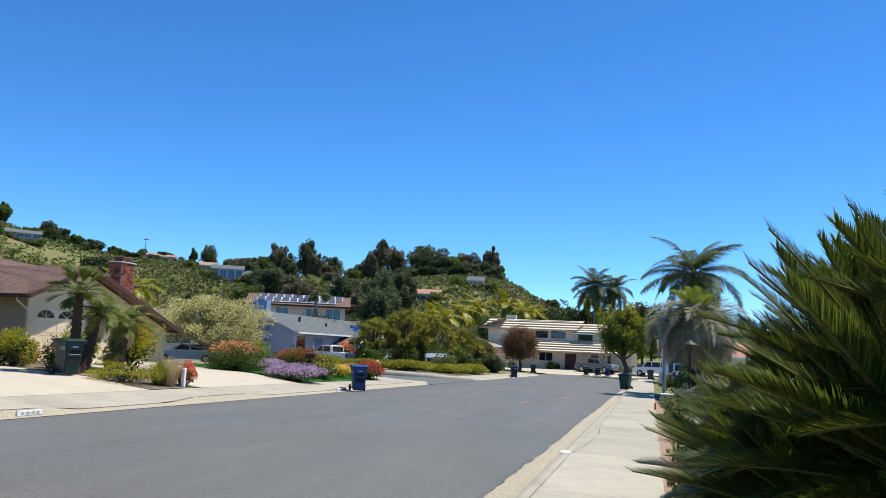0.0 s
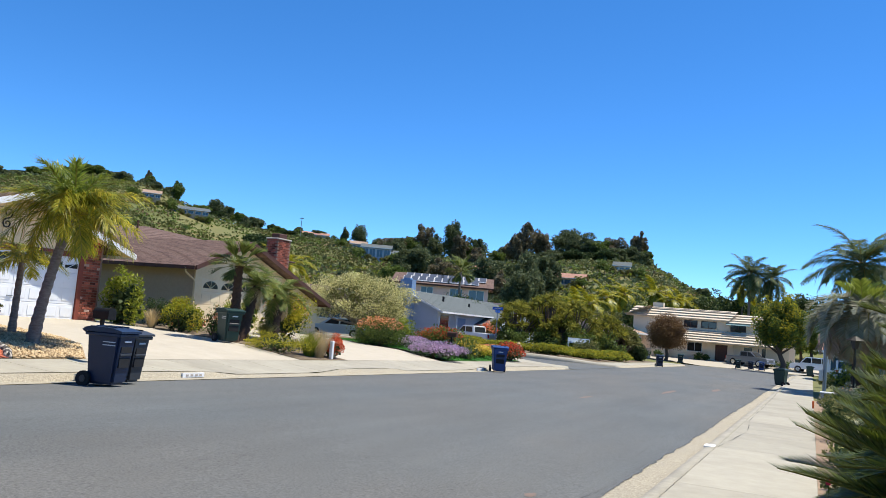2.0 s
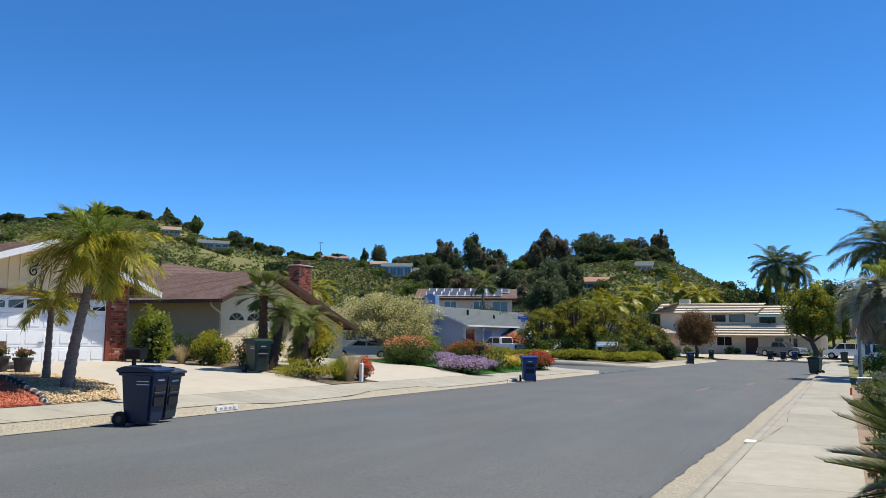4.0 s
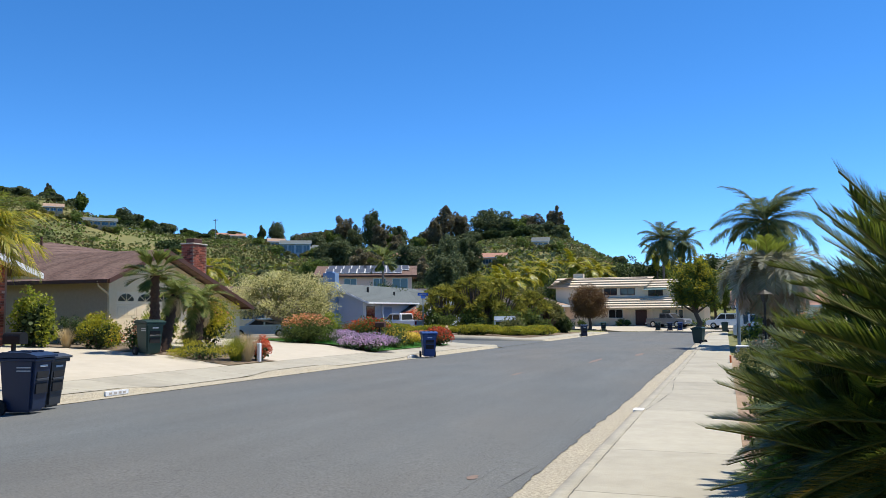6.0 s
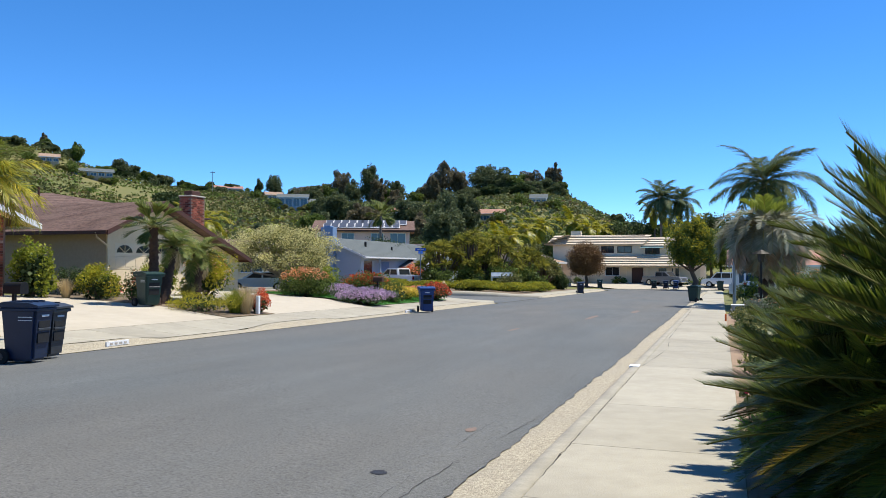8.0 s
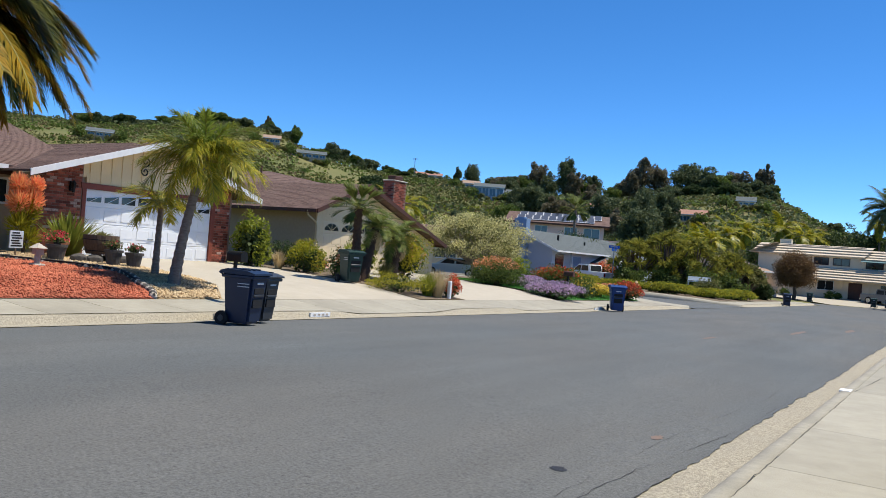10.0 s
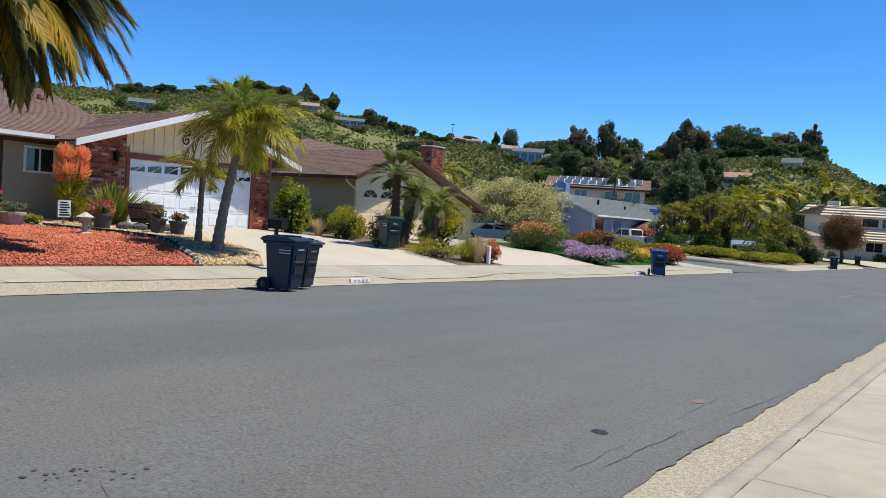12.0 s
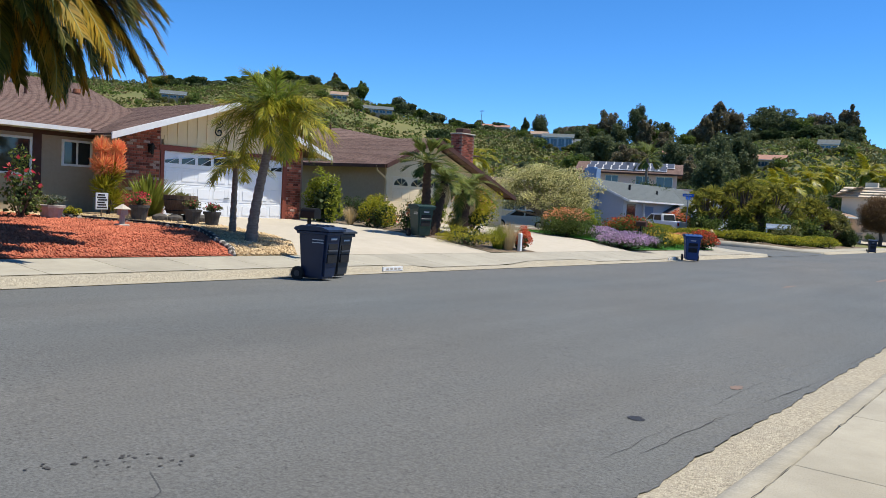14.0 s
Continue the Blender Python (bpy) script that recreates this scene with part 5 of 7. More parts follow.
for az, r, hh in ((13.4, 128, 8), (14.6, 120, 6.5), (12.2, 138, 9), (8.9, 140, 8.5), (8.2, 146, 8), (10.2, 150, 9), (36.2, 110, 8), (37.0, 118, 8.5), (4.4, 150, 11), (15.5, 132, 7)):
    x, y = polar(az, r)
    palm("queen_palm", x, y, hh, "yellow-green palm among hillside gardens", [(QLIME, 12, -35, 78)], 0.2, crown_spread=1.3, group="palms behind the houses")

# sago palms crowding the walk
def sago(x, y, hgt, k, phase, label):
    return palm("sago_palm", x, y, hgt, label, [(SAGO_OLD_SUNLIT, 22, -28, 10), (SAGO, 42, -22, 32), (SAGO_UP, 54, 26, 80)], 0.16, bark="palm_bark_dark", rings=0.25, phase=phase, crown_spread=k, group="sago palms beside the pavement")


sago(2.05, 2.6, 0.7, 0.95, 20, "large sago palm with stiff dark green fronds")
# its gold fronds hold sunlight in their colour
palm("sago_palm", 1.12, 2.95, 0.16, "young low sago palm with golden green, sunlit-coloured fronds", [(SAGO_OLD_SUNLIT, 30, -2, 34), (SAGO, 26, 0, 60)], 0.12, bark="palm_bark_dark", rings=0.25, phase=75, crown_spread=0.72, group="sago palms beside the pavement")
sago(1.4, 4.1, 0.88, 1.0, 230, "sago palm crowding its neighbours")
sago(1.15, 5.3, 0.48, 0.92, 80, "sago palm with fronds hanging over the pavement")
sago(2.0, 3.6, 1.18, 1.05, 140, "tall dark sago palm with stiff upright fronds")
sago(1.08, 6.5, 0.45, 0.88, 200, "low sago palm with yellowing old fronds")
sago(2.1, 5.3, 1.1, 1.05, 260, "dense sago palm behind the others")
sago(1.1, 7.9, 0.42, 0.9, 30, "small sago palm at the far end")
sago(2.0, 7.2, 0.75, 0.95, 70, "sago palm with upright dark fronds")
sago(1.65, 6.2, 0.8, 0.95, 290, "sago palm rising behind the row")
sago(1.8, 4.9, 1.15, 1.05, 110, "tall sago palm rising behind the row")
sago(1.75, 6.9, 1.3, 1.05, 170, "tall sago palm rising behind the row")
sago(1.55, 5.7, 1.0, 1.0, 350, "tall sago palm rising behind the row")
sago(1.45, 11.0, 0.35, 0.8, 150, "small sago palm in the planting bed")
for i, yy2 in enumerate(np.arange(8.4, 29, 2.2)):
    bush("bush", 0.8 + 0.12 * (i % 2), float(yy2), 1.3, 2.2, 0.55, "leaf_dark" if i % 2 else "leaf_olive", "low dark shrub along the pavement edge", n=900, size=0.08, group="low shrubs along the pavement")

# ---- trees ----
def yucca(x, y, hgt, rad, leafm):
    """Several leaning stems that fork, each ending in a round head of stiff blades."""
    g = gen()
    t = thing("yucca_tree", x, y, ground_at(x, y), "bushy giant yucca tree with spiky tufts", "tree", "yucca clump at the corner")
    stems, heads = [], []
    for k in range(30):
        a, q = k * 2.4 + g.uniform(-0.3, 0.3), math.sqrt((k + 0.5) / 30)
        e = np.array([rad * q * math.cos(a), rad * q * math.sin(a), hgt * (0.93 - 0.62 * q ** 1.6 * g.uniform(0.4, 1.1))])
        stems.append(tube_arrays([(0.1 * math.cos(a), 0.1 * math.sin(a), -0.1), tuple(e * (0.45, 0.45, 0.5)), tuple(e)], [0.12, 0.08, 0.05], 6))
        n = 70
        D = spin(n, g)
        D[:, 2] = D[:, 2] * 0.9 + 0.35
        D /= np.linalg.norm(D, axis=1, keepdims=True)
        S = np.cross(D, spin(n, g))
        S /= np.linalg.norm(S, axis=1, keepdims=True)
        L = g.uniform(0.5, 0.8, (n, 1))
        S = S * 0.045
        V = np.stack([e + 0 * D, e + D * L * 0.55 + S, e + D * L - (0, 0, 0.08), e + D * L * 0.55 - S], 1).reshape(-1, 3)
        heads.append((V, np.arange(4 * n).reshape(-1, 4)))
    v, f = join(stems)
    np_part("branchwork", v, f, M["bark"], t, smooth=True)
    v, f = join(heads)
    np_part("crown", v, f, M[leafm], t)
    return t


tree("flowering_tree", -28.3, 47.1, 5.0, (4.0, 3.6, 2.1), "leaf_olive", "broad spreading tree covered in cream blossom", 9000, 0.12, 0.2, lumps=130, spread=0.2, flowers=("fl_white", 14000, 0.11), bark="bark_pale", forks=60)
tree("round_tree", -16.2, 100.4, 5.8, (2.6, 2.5, 2.6), "leaf_maroon", "round clipped reddish-brown tree by end house", 22000, 0.15, 0.2, lumps=300, spread=0.24)
# leaf_yellow cards paint sun onto the crown's yellow-green tips
tree("shade_tree", -3.2, 95.5, 8.7, (3.0, 2.9, 3.5), "leaf_green", "dense dark green tree with yellowish tips painted as sunlit", 11000, 0.26, 0.3, lumps=90, spread=0.24, flowers=("leaf_yellow", 5200, 0.2))
for x, y, h, rr, leafm in ((-24.6, 69, 4.6, 2.1, "yucca"), (-22.3, 71, 5.6, 2.5, "yucca"), (-20.2, 72.5, 5.1, 2.4, "yucca"), (-18.0, 76, 4.1, 1.8, "yucca"), (-23.4, 74.5, 5.0, 2.3, "yucca"), (-16.9, 78.5, 3.2, 1.5, "leaf_olive"), (-20.8, 70.8, 3.6, 1.9, "yucca")):
    yucca(x, y, h, rr, leafm)
for x, y, h, w in ((-19, 148, 10, 5), (-14, 152, 11.5, 5), (-10, 156, 9.5, 4.5), (-4, 150, 12, 5), (0, 146, 11.5, 5), (4.5, 150, 11, 5), (9, 142, 9, 5), (14, 140, 9, 5), (-1.5, 128, 8, 3.6), (6, 120, 7, 4), (-24, 150, 9, 5), (20, 135, 9, 6)):
    tree("garden_tree", x, y, h, (w, w, h * 0.45), ("pine", "leaf_green", "leaf_dark")[int(h * 2) % 3], "dense leafy tree behind the end house", 2600, 0.5, 0.22, lumps=30, spread=0.26, group="trees behind the houses")
HILL_TREES = [
    (19.3, 316, 21, 6.5, "euc"), (18.2, 318, 17, 5, "euc"), (20.3, 310, 14, 4, "euc"), (20.6, 330, 12, 5, "euc"), (15.9, 332, 17, 10, "pine"), (15.0, 326, 11, 8, "pine"), (14.1, 324, 11, 9, "leaf_green"),
    (13.1, 326, 13, 5, "euc"), (11.5, 328, 17, 5, "euc"), (12.3, 322, 9, 4, "pine"), (10.8, 326, 8, 4, "leaf_green"), (26.9, 360, 16, 6, "euc"), (26.0, 352, 12, 5, "pine"), (24.8, 340, 19, 6, "pine"), (24.0, 330, 12, 5, "euc"), (23.0, 345, 12, 5, "pine"),
    (31.5, 392, 13, 4, "pine"), (32.6, 398, 9, 2.5, "pine"), (28.6, 385, 9, 5, "pine"), (27.8, 380, 10, 4, "euc"), (30.0, 394, 7, 4, "pine"), (41.9, 392, 9, 5, "pine"), (41.1, 394, 8, 5, "pine"), (40.0, 396, 7, 5, "leaf_green"),
    (39.0, 398, 7, 4, "pine"), (44.6, 390, 9, 4, "leaf_green"), (46.5, 398, 7.5, 2.6, "euc"), (36.0, 398, 6, 3, "pine"), (22.0, 210, 12, 5, "pine"), (21.0, 190, 10, 4, "euc"), (20.0, 150, 13, 3, "pine"), (23.4, 190, 9, 5, "pine"), (25.2, 220, 10, 6, "euc"),
    (27.0, 240, 12, 6, "pine"), (19.2, 200, 14, 6, "pine"), (17.9, 220, 12, 5, "pine"), (6.8, 330, 6, 4, "pine"), (5.2, 320, 5, 3.5, "pine"), (3.2, 300, 9, 5, "pine"), (28.6, 200, 9, 5, "leaf_green"), (38.6, 240, 9, 7, "leaf_dark"),
    (1.8, 190, 9, 5, "leaf_green"), (0.2, 180, 8, 5, "leaf_green"), (55.4, 392, 5, 5, "pine"), (53.0, 395, 4, 6, "leaf_green"), (58.4, 395, 5, 5, "pine"), (50.0, 392, 5, 7, "leaf_green"), (48.0, 380, 5, 5, "pine")]
gh = np.random.default_rng(77)
for k in range(24):
    az = gh.uniform(19.2, 30.2)
    r = gh.uniform(225, 372) if k % 3 else gh.uniform(345, 384)
    HILL_TREES.append((az, r, gh.uniform(5, 9.5), gh.uniform(3.5, 5.5), ("pine", "euc", "leaf_green", "pine")[k % 4]))
for k in range(34):
    HILL_TREES.append((gh.uniform(31, 58), gh.uniform(384, 400), gh.uniform(2.5, 5.5), gh.uniform(3.5, 6), ("pine", "leaf_dark", "leaf_green")[k % 3]))
for k in range(9):
    HILL_TREES.append((gh.uniform(11.2, 18.8), gh.uniform(312, 334), gh.uniform(5, 8.5), gh.uniform(4, 6), ("pine", "leaf_dark")[k % 2]))
for az, r, h, w, leafm in HILL_TREES:
    x, y = polar(az, r)
    k = gh.uniform(0.8, 1.15)
    h *= 0.84 if r > 300 and az < 21 else 1
    tree("hill_tree", x, y, h, (w * k, w * k, h * (0.5 if leafm == "euc" else 0.54)), leafm, {"euc": "tall eucalyptus tree with open crown on hill", "pine": "dark evergreen tree on the hillside"}.get(leafm, "leafy green tree on the hillside"),
         4600 if leafm == "euc" else int(3000 + 350 * w), 0.5 + 0.035 * w, 0.3, lumps=int(gh.integers(16, 26)), spread=gh.uniform(0.2, 0.26) if leafm == "euc" else gh.uniform(0.28, 0.38), group="trees on the hill", lean=(gh.uniform(-1, 1), gh.uniform(-1, 1)))
for az, r, h in SCREENS:
    x, y = polar(az, r)
    tree("hill_tree", x, y, h, (h * 0.6, h * 0.6, h * 0.45), "leaf_green" if h > 3 else "leaf_olive", "small leafy tree before a hillside house", 700, 0.5, 0.15, lumps=20, group="trees on the hill")
g = np.random.default_rng(5)
for i in range(46):
    az, r = g.uniform(3, 40), g.uniform(112, 165)
    x, y = polar(az, r)
    if y < 100 and x > -38:
        continue
    h = g.uniform(4.5, 8.5)
    tree("garden_tree", x, y, h, (h * 0.55, h * 0.55, h * 0.42), ("leaf_green", "leaf_olive", "pine", "leaf_lime", "leaf_dark")[i % 5], "leafy garden tree behind the houses", 1400, 0.36, 0.2, lumps=20, spread=0.28, group="trees behind the houses")
for x, y, h in ((-31, 38.5, 4.2), (-33.5, 41.5, 3.6), (-36, 60, 5), (-31, 56, 3.2), (-40, 54, 4.5), (-29, 98, 5), (-26, 103, 4), (-38, 85, 6), (-48, 76, 6), (-43, 47, 5.5)):
    tree("garden_tree", x, y, h, (h * 0.55, h * 0.55, h * 0.42), "leaf_green" if int(h * 10) % 3 else "leaf_dark", "leafy garden tree between houses", 1500, 0.24, 0.16, lumps=26, spread=0.28, group="trees behind the houses")
bush("citrus_bush", -22.6, 21.2, 1.7, 1.5, 2.1, "leaf_lime", "bright green citrus bush by the garage wall", n=2200, size=0.13)

# ---- scrub over the hillside ----
def scrub(name, leafm, count, az0, az1, r0, r1, size, seed, label, cards=16):
    g = np.random.default_rng(seed)
    az, r = np.radians(g.uniform(az0, az1, count)), np.sqrt(g.uniform(r0 ** 2, r1 ** 2, count))
    x, y = -r * np.sin(az), r * np.cos(az)
    keep = (np.sin(x * 0.05 + seed) * np.sin(y * 0.043 + 2 * seed) + g.normal(0, 0.5, count)) > -0.25
    keep &= ~((az > 0.66) & (az < 0.82) & (r > 300) & (r < 372) & (g.random(count) > 0.2))
    x, y = x[keep], y[keep]
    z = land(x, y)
    s = size * g.uniform(0.5, 1.5, len(x))
    C = np.repeat(np.stack([x, y, z], -1), cards, 0) + np.abs(spin(len(x) * cards, g)) * np.where(g.random((len(x) * cards, 3)) > 0.5, 1, [-1, -1, 1]) * np.repeat(s, cards)[:, None] * (1.15, 1.15, 0.6)
    v, f = leaf_quads(C, size * 0.55, g, 0.8, 0.6)
    ob = np_part(name, v, f, M[leafm])
    tagged(ob, label, "scrub", kind="stuff")


scrub("hillside_scrub", "scrub", 9500, 2, 66, 140, 400, 1.7, 21, "dense green and olive chaparral over the hill")
scrub("hillside_scrub", "leaf_green", 2600, 2, 66, 140, 400, 2.0, 22, "green shrubs scattered over the hill")
scrub("hillside_scrub", "scrub_brown", 1800, 2, 66, 150, 400, 1.5, 23, "dry brown brush scattered over the hill")
scrub("hillside_scrub", "pine", 900, 2, 34, 140, 395, 2.6, 24, "dark evergreen shrubs over the hill")
scrub("hillside_scrub", "leaf_lime", 350, 2, 40, 138, 260, 1.8, 25, "bright green garden shrubs at the hill foot")
scrub("ridge_scrub", "pine", 420, 2, 66, 378, 404, 2.6, 26, "dark brush along the ridge", 20)
scrub("valley_scrub", "leaf_green", 300, -40, 2, 120, 300, 3.0, 27, "green trees and shrubs beyond the houses", 20)

# ---- bushes, flowers ----
bush("bush", -20.6, 22.1, 2.0, 1.6, 1.25, "leaf_yellow", "rounded yellow-green bush beside the driveway", n=2600, size=0.07, flowers=("leaf_lime", 900, 0.07))
bush("clipped_bush", -23.0, 23.3, 1.35, 1.2, 1.15, "leaf_dark", "dark green clipped ball bush by the wall", n=2200, size=0.06)
bush("bush", -22.2, 24.3, 1.6, 1.4, 0.6, "leaf_maroon", "low maroon-leaved plants with red flowers", n=900, size=0.07, flowers=("fl_red", 200, 0.06))
bush("bush", -21.3, 23.2, 1.8, 0.9, 0.5, "leaf_green", "low plants with crimson flowers by wall", n=900, size=0.07, flowers=("fl_pink", 260, 0.06))
bush("bush", -18.9, 21.9, 0.9, 0.8, 1.1, "leaf_green", "flowering rose bush beside the bin", n=700, size=0.07, flowers=("fl_orange", 40, 0.12))
bush("hedge", -15.6, 21.3, 2.6, 2.0, 0.68, "leaf_yellow", "low mounded yellow-green shrub at driveway edge", n=3200, size=0.05)
bush("bush", -14.75, 23.1, 0.85, 0.85, 0.78, "fl_red", "small rounded bush with rust red leaves", n=1500, size=0.06, flowers=("fl_orange", 250, 0.05))
bush("bush", -20.6, 28.2, 2.6, 2.2, 2.0, "leaf_yellow", "loose bush of yellow-green and bronze leaves", n=3600, size=0.11, flowers=("fl_orange", 260, 0.1))
bush("bush", -21.6, 26.4, 1.8, 1.6, 1.5, "leaf_lime", "loose lime green bush under palms", n=2200, size=0.1)
bush("hedge", -18.6, 33.2, 3.1, 2.7, 1.4, "leaf_green", "large clipped hedge topped with salmon blossom", n=7000, size=0.08, flowers=("fl_orange", 900, 0.1), top=0.25, lumps=60)
bush("bush", -21.0, 38.6, 3.0, 2.6, 1.5, "leaf_lime", "yellow-green bush behind the lawn", n=3000, size=0.11)
bush("bush", -17.8, 38.2, 3.0, 2.4, 1.3, "leaf_green", "bush with red and orange blossom", n=3200, size=0.1, flowers=("fl_red", 900, 0.11))
bush("lavender", -14.95, 31.9, 3.3, 2.2, 0.78, "leaf_grey", "mound of lilac flowers beside the walk", n=2600, size=0.07, flowers=("fl_lilac", 4600, 0.075))
bush("lavender", -18.0, 35.2, 2.4, 1.8, 0.65, "leaf_grey", "smaller mound of lilac flowers on lawn", n=1600, size=0.07, flowers=("fl_lilac", 2400, 0.075))
bush("bush", -14.9, 35.0, 1.7, 1.5, 1.0, "leaf_green", "green bush dotted with yellow flowers", n=1800, size=0.08, flowers=("fl_yellow", 160, 0.1))
bush("bush", -15.6, 38.0, 2.4, 1.8, 0.75, "leaf_yellow", "bush of golden yellow blossom", n=1800, size=0.09, flowers=("fl_yellow", 1500, 0.1))
bush("bush", -16.0, 41.3, 3.4, 2.2, 0.72, "leaf_olive", "broad bush with salmon blossom", n=2400, size=0.1, flowers=("fl_orange", 1500, 0.1))
bush("bush", -14.6, 40.2, 1.9, 2.2, 1.0, "leaf_maroon", "low bush of deep red blossom", n=1600, size=0.09, flowers=("fl_red", 1500, 0.09))
bush("bush", -30.2, 76.5, 2.6, 2.2, 2.7, "fl_red", "coral red shrub against blue house", n=1500, size=0.16, flowers=("fl_orange", 500, 0.16))
for i, (x, y, w, d) in enumerate(((-22.5, 60.8, 5, 3.2), (-19.2, 61.5, 5, 3), (-16.4, 64, 4.6, 3.4), (-15.4, 68.5, 3.4, 5), (-19.5, 66.5, 5.5, 4), (-27, 63, 5, 3.4))):
    # extra leaf_yellow cards paint the sunlit tops of the junipers
    bush("juniper", x, y, w, d, 0.78 + 0.12 * (i % 2), "leaf_lime", "low spreading yellow-green juniper at the corner", n=5200, size=0.11, flowers=("leaf_yellow", 2600, 0.1), group="junipers at the corner", lumps=90, spread=0.2)
for ux, uy in ((-24.4, 67.2), (-21.6, 69), (-19, 70.5), (-17.2, 74)):
    bush("bush", ux, uy, 3.6, 2.6, 2.3, "leaf_green", "dark green shrub under the yucca trees", n=1800, size=0.2, group="shrubs under the yuccas")
bush("bush", -17.4, 66.5, 2.6, 2, 1.6, "leaf_olive", "bronze bush behind the junipers", n=1400, size=0.14)
bush("sago_clump", -15.6, 80, 2.6, 2.4, 1.9, "leaf_dark", "dark green sago clump past the junipers", n=1600, size=0.3, aspect=0.15)
for x, y, w, h in ((-18.2, 106.5, 1.5, 1.0), (-13.2, 107.6, 1.4, 1.1), (-12.4, 107.9, 1.2, 0.8), (-4.6, 107, 2.2, 1.0), (-2.6, 106.2, 2.4, 1.1), (-19.6, 104.5, 2.0, 0.9)):
    bush("bush", x, y, w, w, h, "leaf_green", "small garden bush before the end house", n=500, size=0.15, group="bushes before the end house")
bush("bush", 3.6, 37.5, 2.6, 2.6, 1.9, "leaf_olive", "bush with small orange flowers behind the walk", n=2600, size=0.09, flowers=("fl_orange", 420, 0.08))
bush("bush", 1.6, 45.2, 1.9, 2.4, 1.7, "leaf_lime", "yellow-green bush beside the pole", n=1800, size=0.1)
bush("bush", 0.95, 56, 1.1, 2.0, 1.0, "leaf_olive", "small bush by the pavement", n=900, size=0.1)
bush("bush", 1.4, 31.0, 1.5, 2.0, 0.8, "leaf_grey", "grey-green succulents behind the pavement", n=1300, size=0.1, flowers=("fl_orange", 60, 0.08))
bush("bush", 2.2, 27.0, 2.2, 3.0, 0.9, "leaf_dark", "low dark shrub behind the pavement", n=1600, size=0.09)
bush("bush", 1.2, 36.0, 1.2, 1.8, 0.55, "leaf_green", "low groundcover beside the pavement", n=900, size=0.08)
bush("bush", 4.5, 20, 4, 6, 1.7, "leaf_green", "green hedge in the yard behind sago palms", n=3000, size=0.12)
bush("bush", 3.8, 11, 3, 4.5, 1.6, "leaf_dark", "dark hedge in the yard behind sago palms", n=2600, size=0.1)
bush("bush", 4.4, 3.4, 2.6, 5.0, 2.0, "leaf_dark", "dark shrub behind the sago palms", n=2600, size=0.1)
bush("rose_bush", -20.6, 9.0, 1.3, 1.2, 1.7, "leaf_green", "rose bush with red blooms in gravel bed", n=480, size=0.1, flowers=("fl_pink", 26, 0.16))
bush("bush", -22.2, 8.2, 1.6, 1.4, 0.9, "leaf_green", "pink-flowered bush by the house", n=900, size=0.09, flowers=("fl_pink", 160, 0.09))
bush("bush", -23.4, 10.6, 1.2, 1.0, 0.5, "leaf_olive", "low plants against the house wall", n=500, size=0.08)
bush("bush", -21.4, 10.6, 0.9, 0.7, 0.3, "leaf_yellow", "tiny yellow plants in the gravel", n=400, size=0.06)


def blades(name, x, y, w, hgt, count, material, label, category="grass", width=0.02, upright=0.7, z=None, tipw=0.1):
    """A tuft of arching blades from one base."""
    g = gen()
    z = ground_at(x, y) if z is None else z
    t = thing(name, x, y, z, label, category)
    a = g.uniform(0, 2 * np.pi, count)
    out = g.uniform(0.05, 1, count) * w / 2
    h = hgt * g.uniform(0.65, 1.05, count) * (1 - 0.35 * (1 - upright) * out / (w / 2))
    R = np.stack([np.cos(a), np.sin(a), 0 * a], -1)
    S = np.stack([-np.sin(a), np.cos(a), 0 * a], -1) * width / 2
    B = R * out[:, None] * 0.25
    Md = R * out[:, None] * 0.55 + np.array([0, 0, 1]) * (h * 0.62)[:, None]
    T = R * out[:, None] + np.array([0, 0, 1]) * h[:, None]
    V = np.stack([B - S, B + S, Md - S, Md + S, T - S * tipw, T + S * tipw], 1).reshape(-1, 3)
    k = np.arange(count)[:, None] * 6
    if width >= 0.05:
        for i in range(count):
            np_part("leaf_blade", V[6 * i:6 * i + 6], [(0, 1, 3, 2), (2, 3, 5, 4)], material, t)
        return t
    np_part("leafage", V, np.concatenate([k + [0, 1, 3, 2], k + [2, 3, 5, 4]]), material, t)
    return t


blades("grass_tuft", -15.0, 22.1, 1.3, 0.85, 700, M["leaf_lime"], "fine green and straw fountain grass tuft", width=0.012)
blades("grass_tuft", -14.75, 22.35, 1.2, 1.0, 420, M["straw"], "straw-coloured plumes of fountain grass", width=0.014)
blades("grass_tuft", -21.6, 21.65, 0.9, 0.75, 420, M["straw"], "pale grass tuft at the bed's edge", width=0.014)
blades("grass_tuft", -18.3, 24.0, 1.1, 0.8, 300, M["leaf_olive"], "olive grass tuft under the palms", width=0.02)
blades("agave", -22.45, 13.65, 2.5, 1.4, 230, M["agave"], "large spiky green yellow-edged agave", "plant", 0.075, 0.35)
blades("agave", -19.3, 25.4, 1.2, 0.6, 60, M["leaf_dark"], "dark spiky plant under the palms", "plant", 0.06, 0.4)
blades("lily", 0.42, 7.2, 0.95, 0.5, 40, M["lily"], "broad-leaved lily beside the pavement", "plant", 0.055, 0.2)
blades("lily", 0.95, 32.8, 0.8, 0.5, 60, M["leaf_grey"], "grey spiky succulent behind the pavement", "plant", 0.05, 0.3)


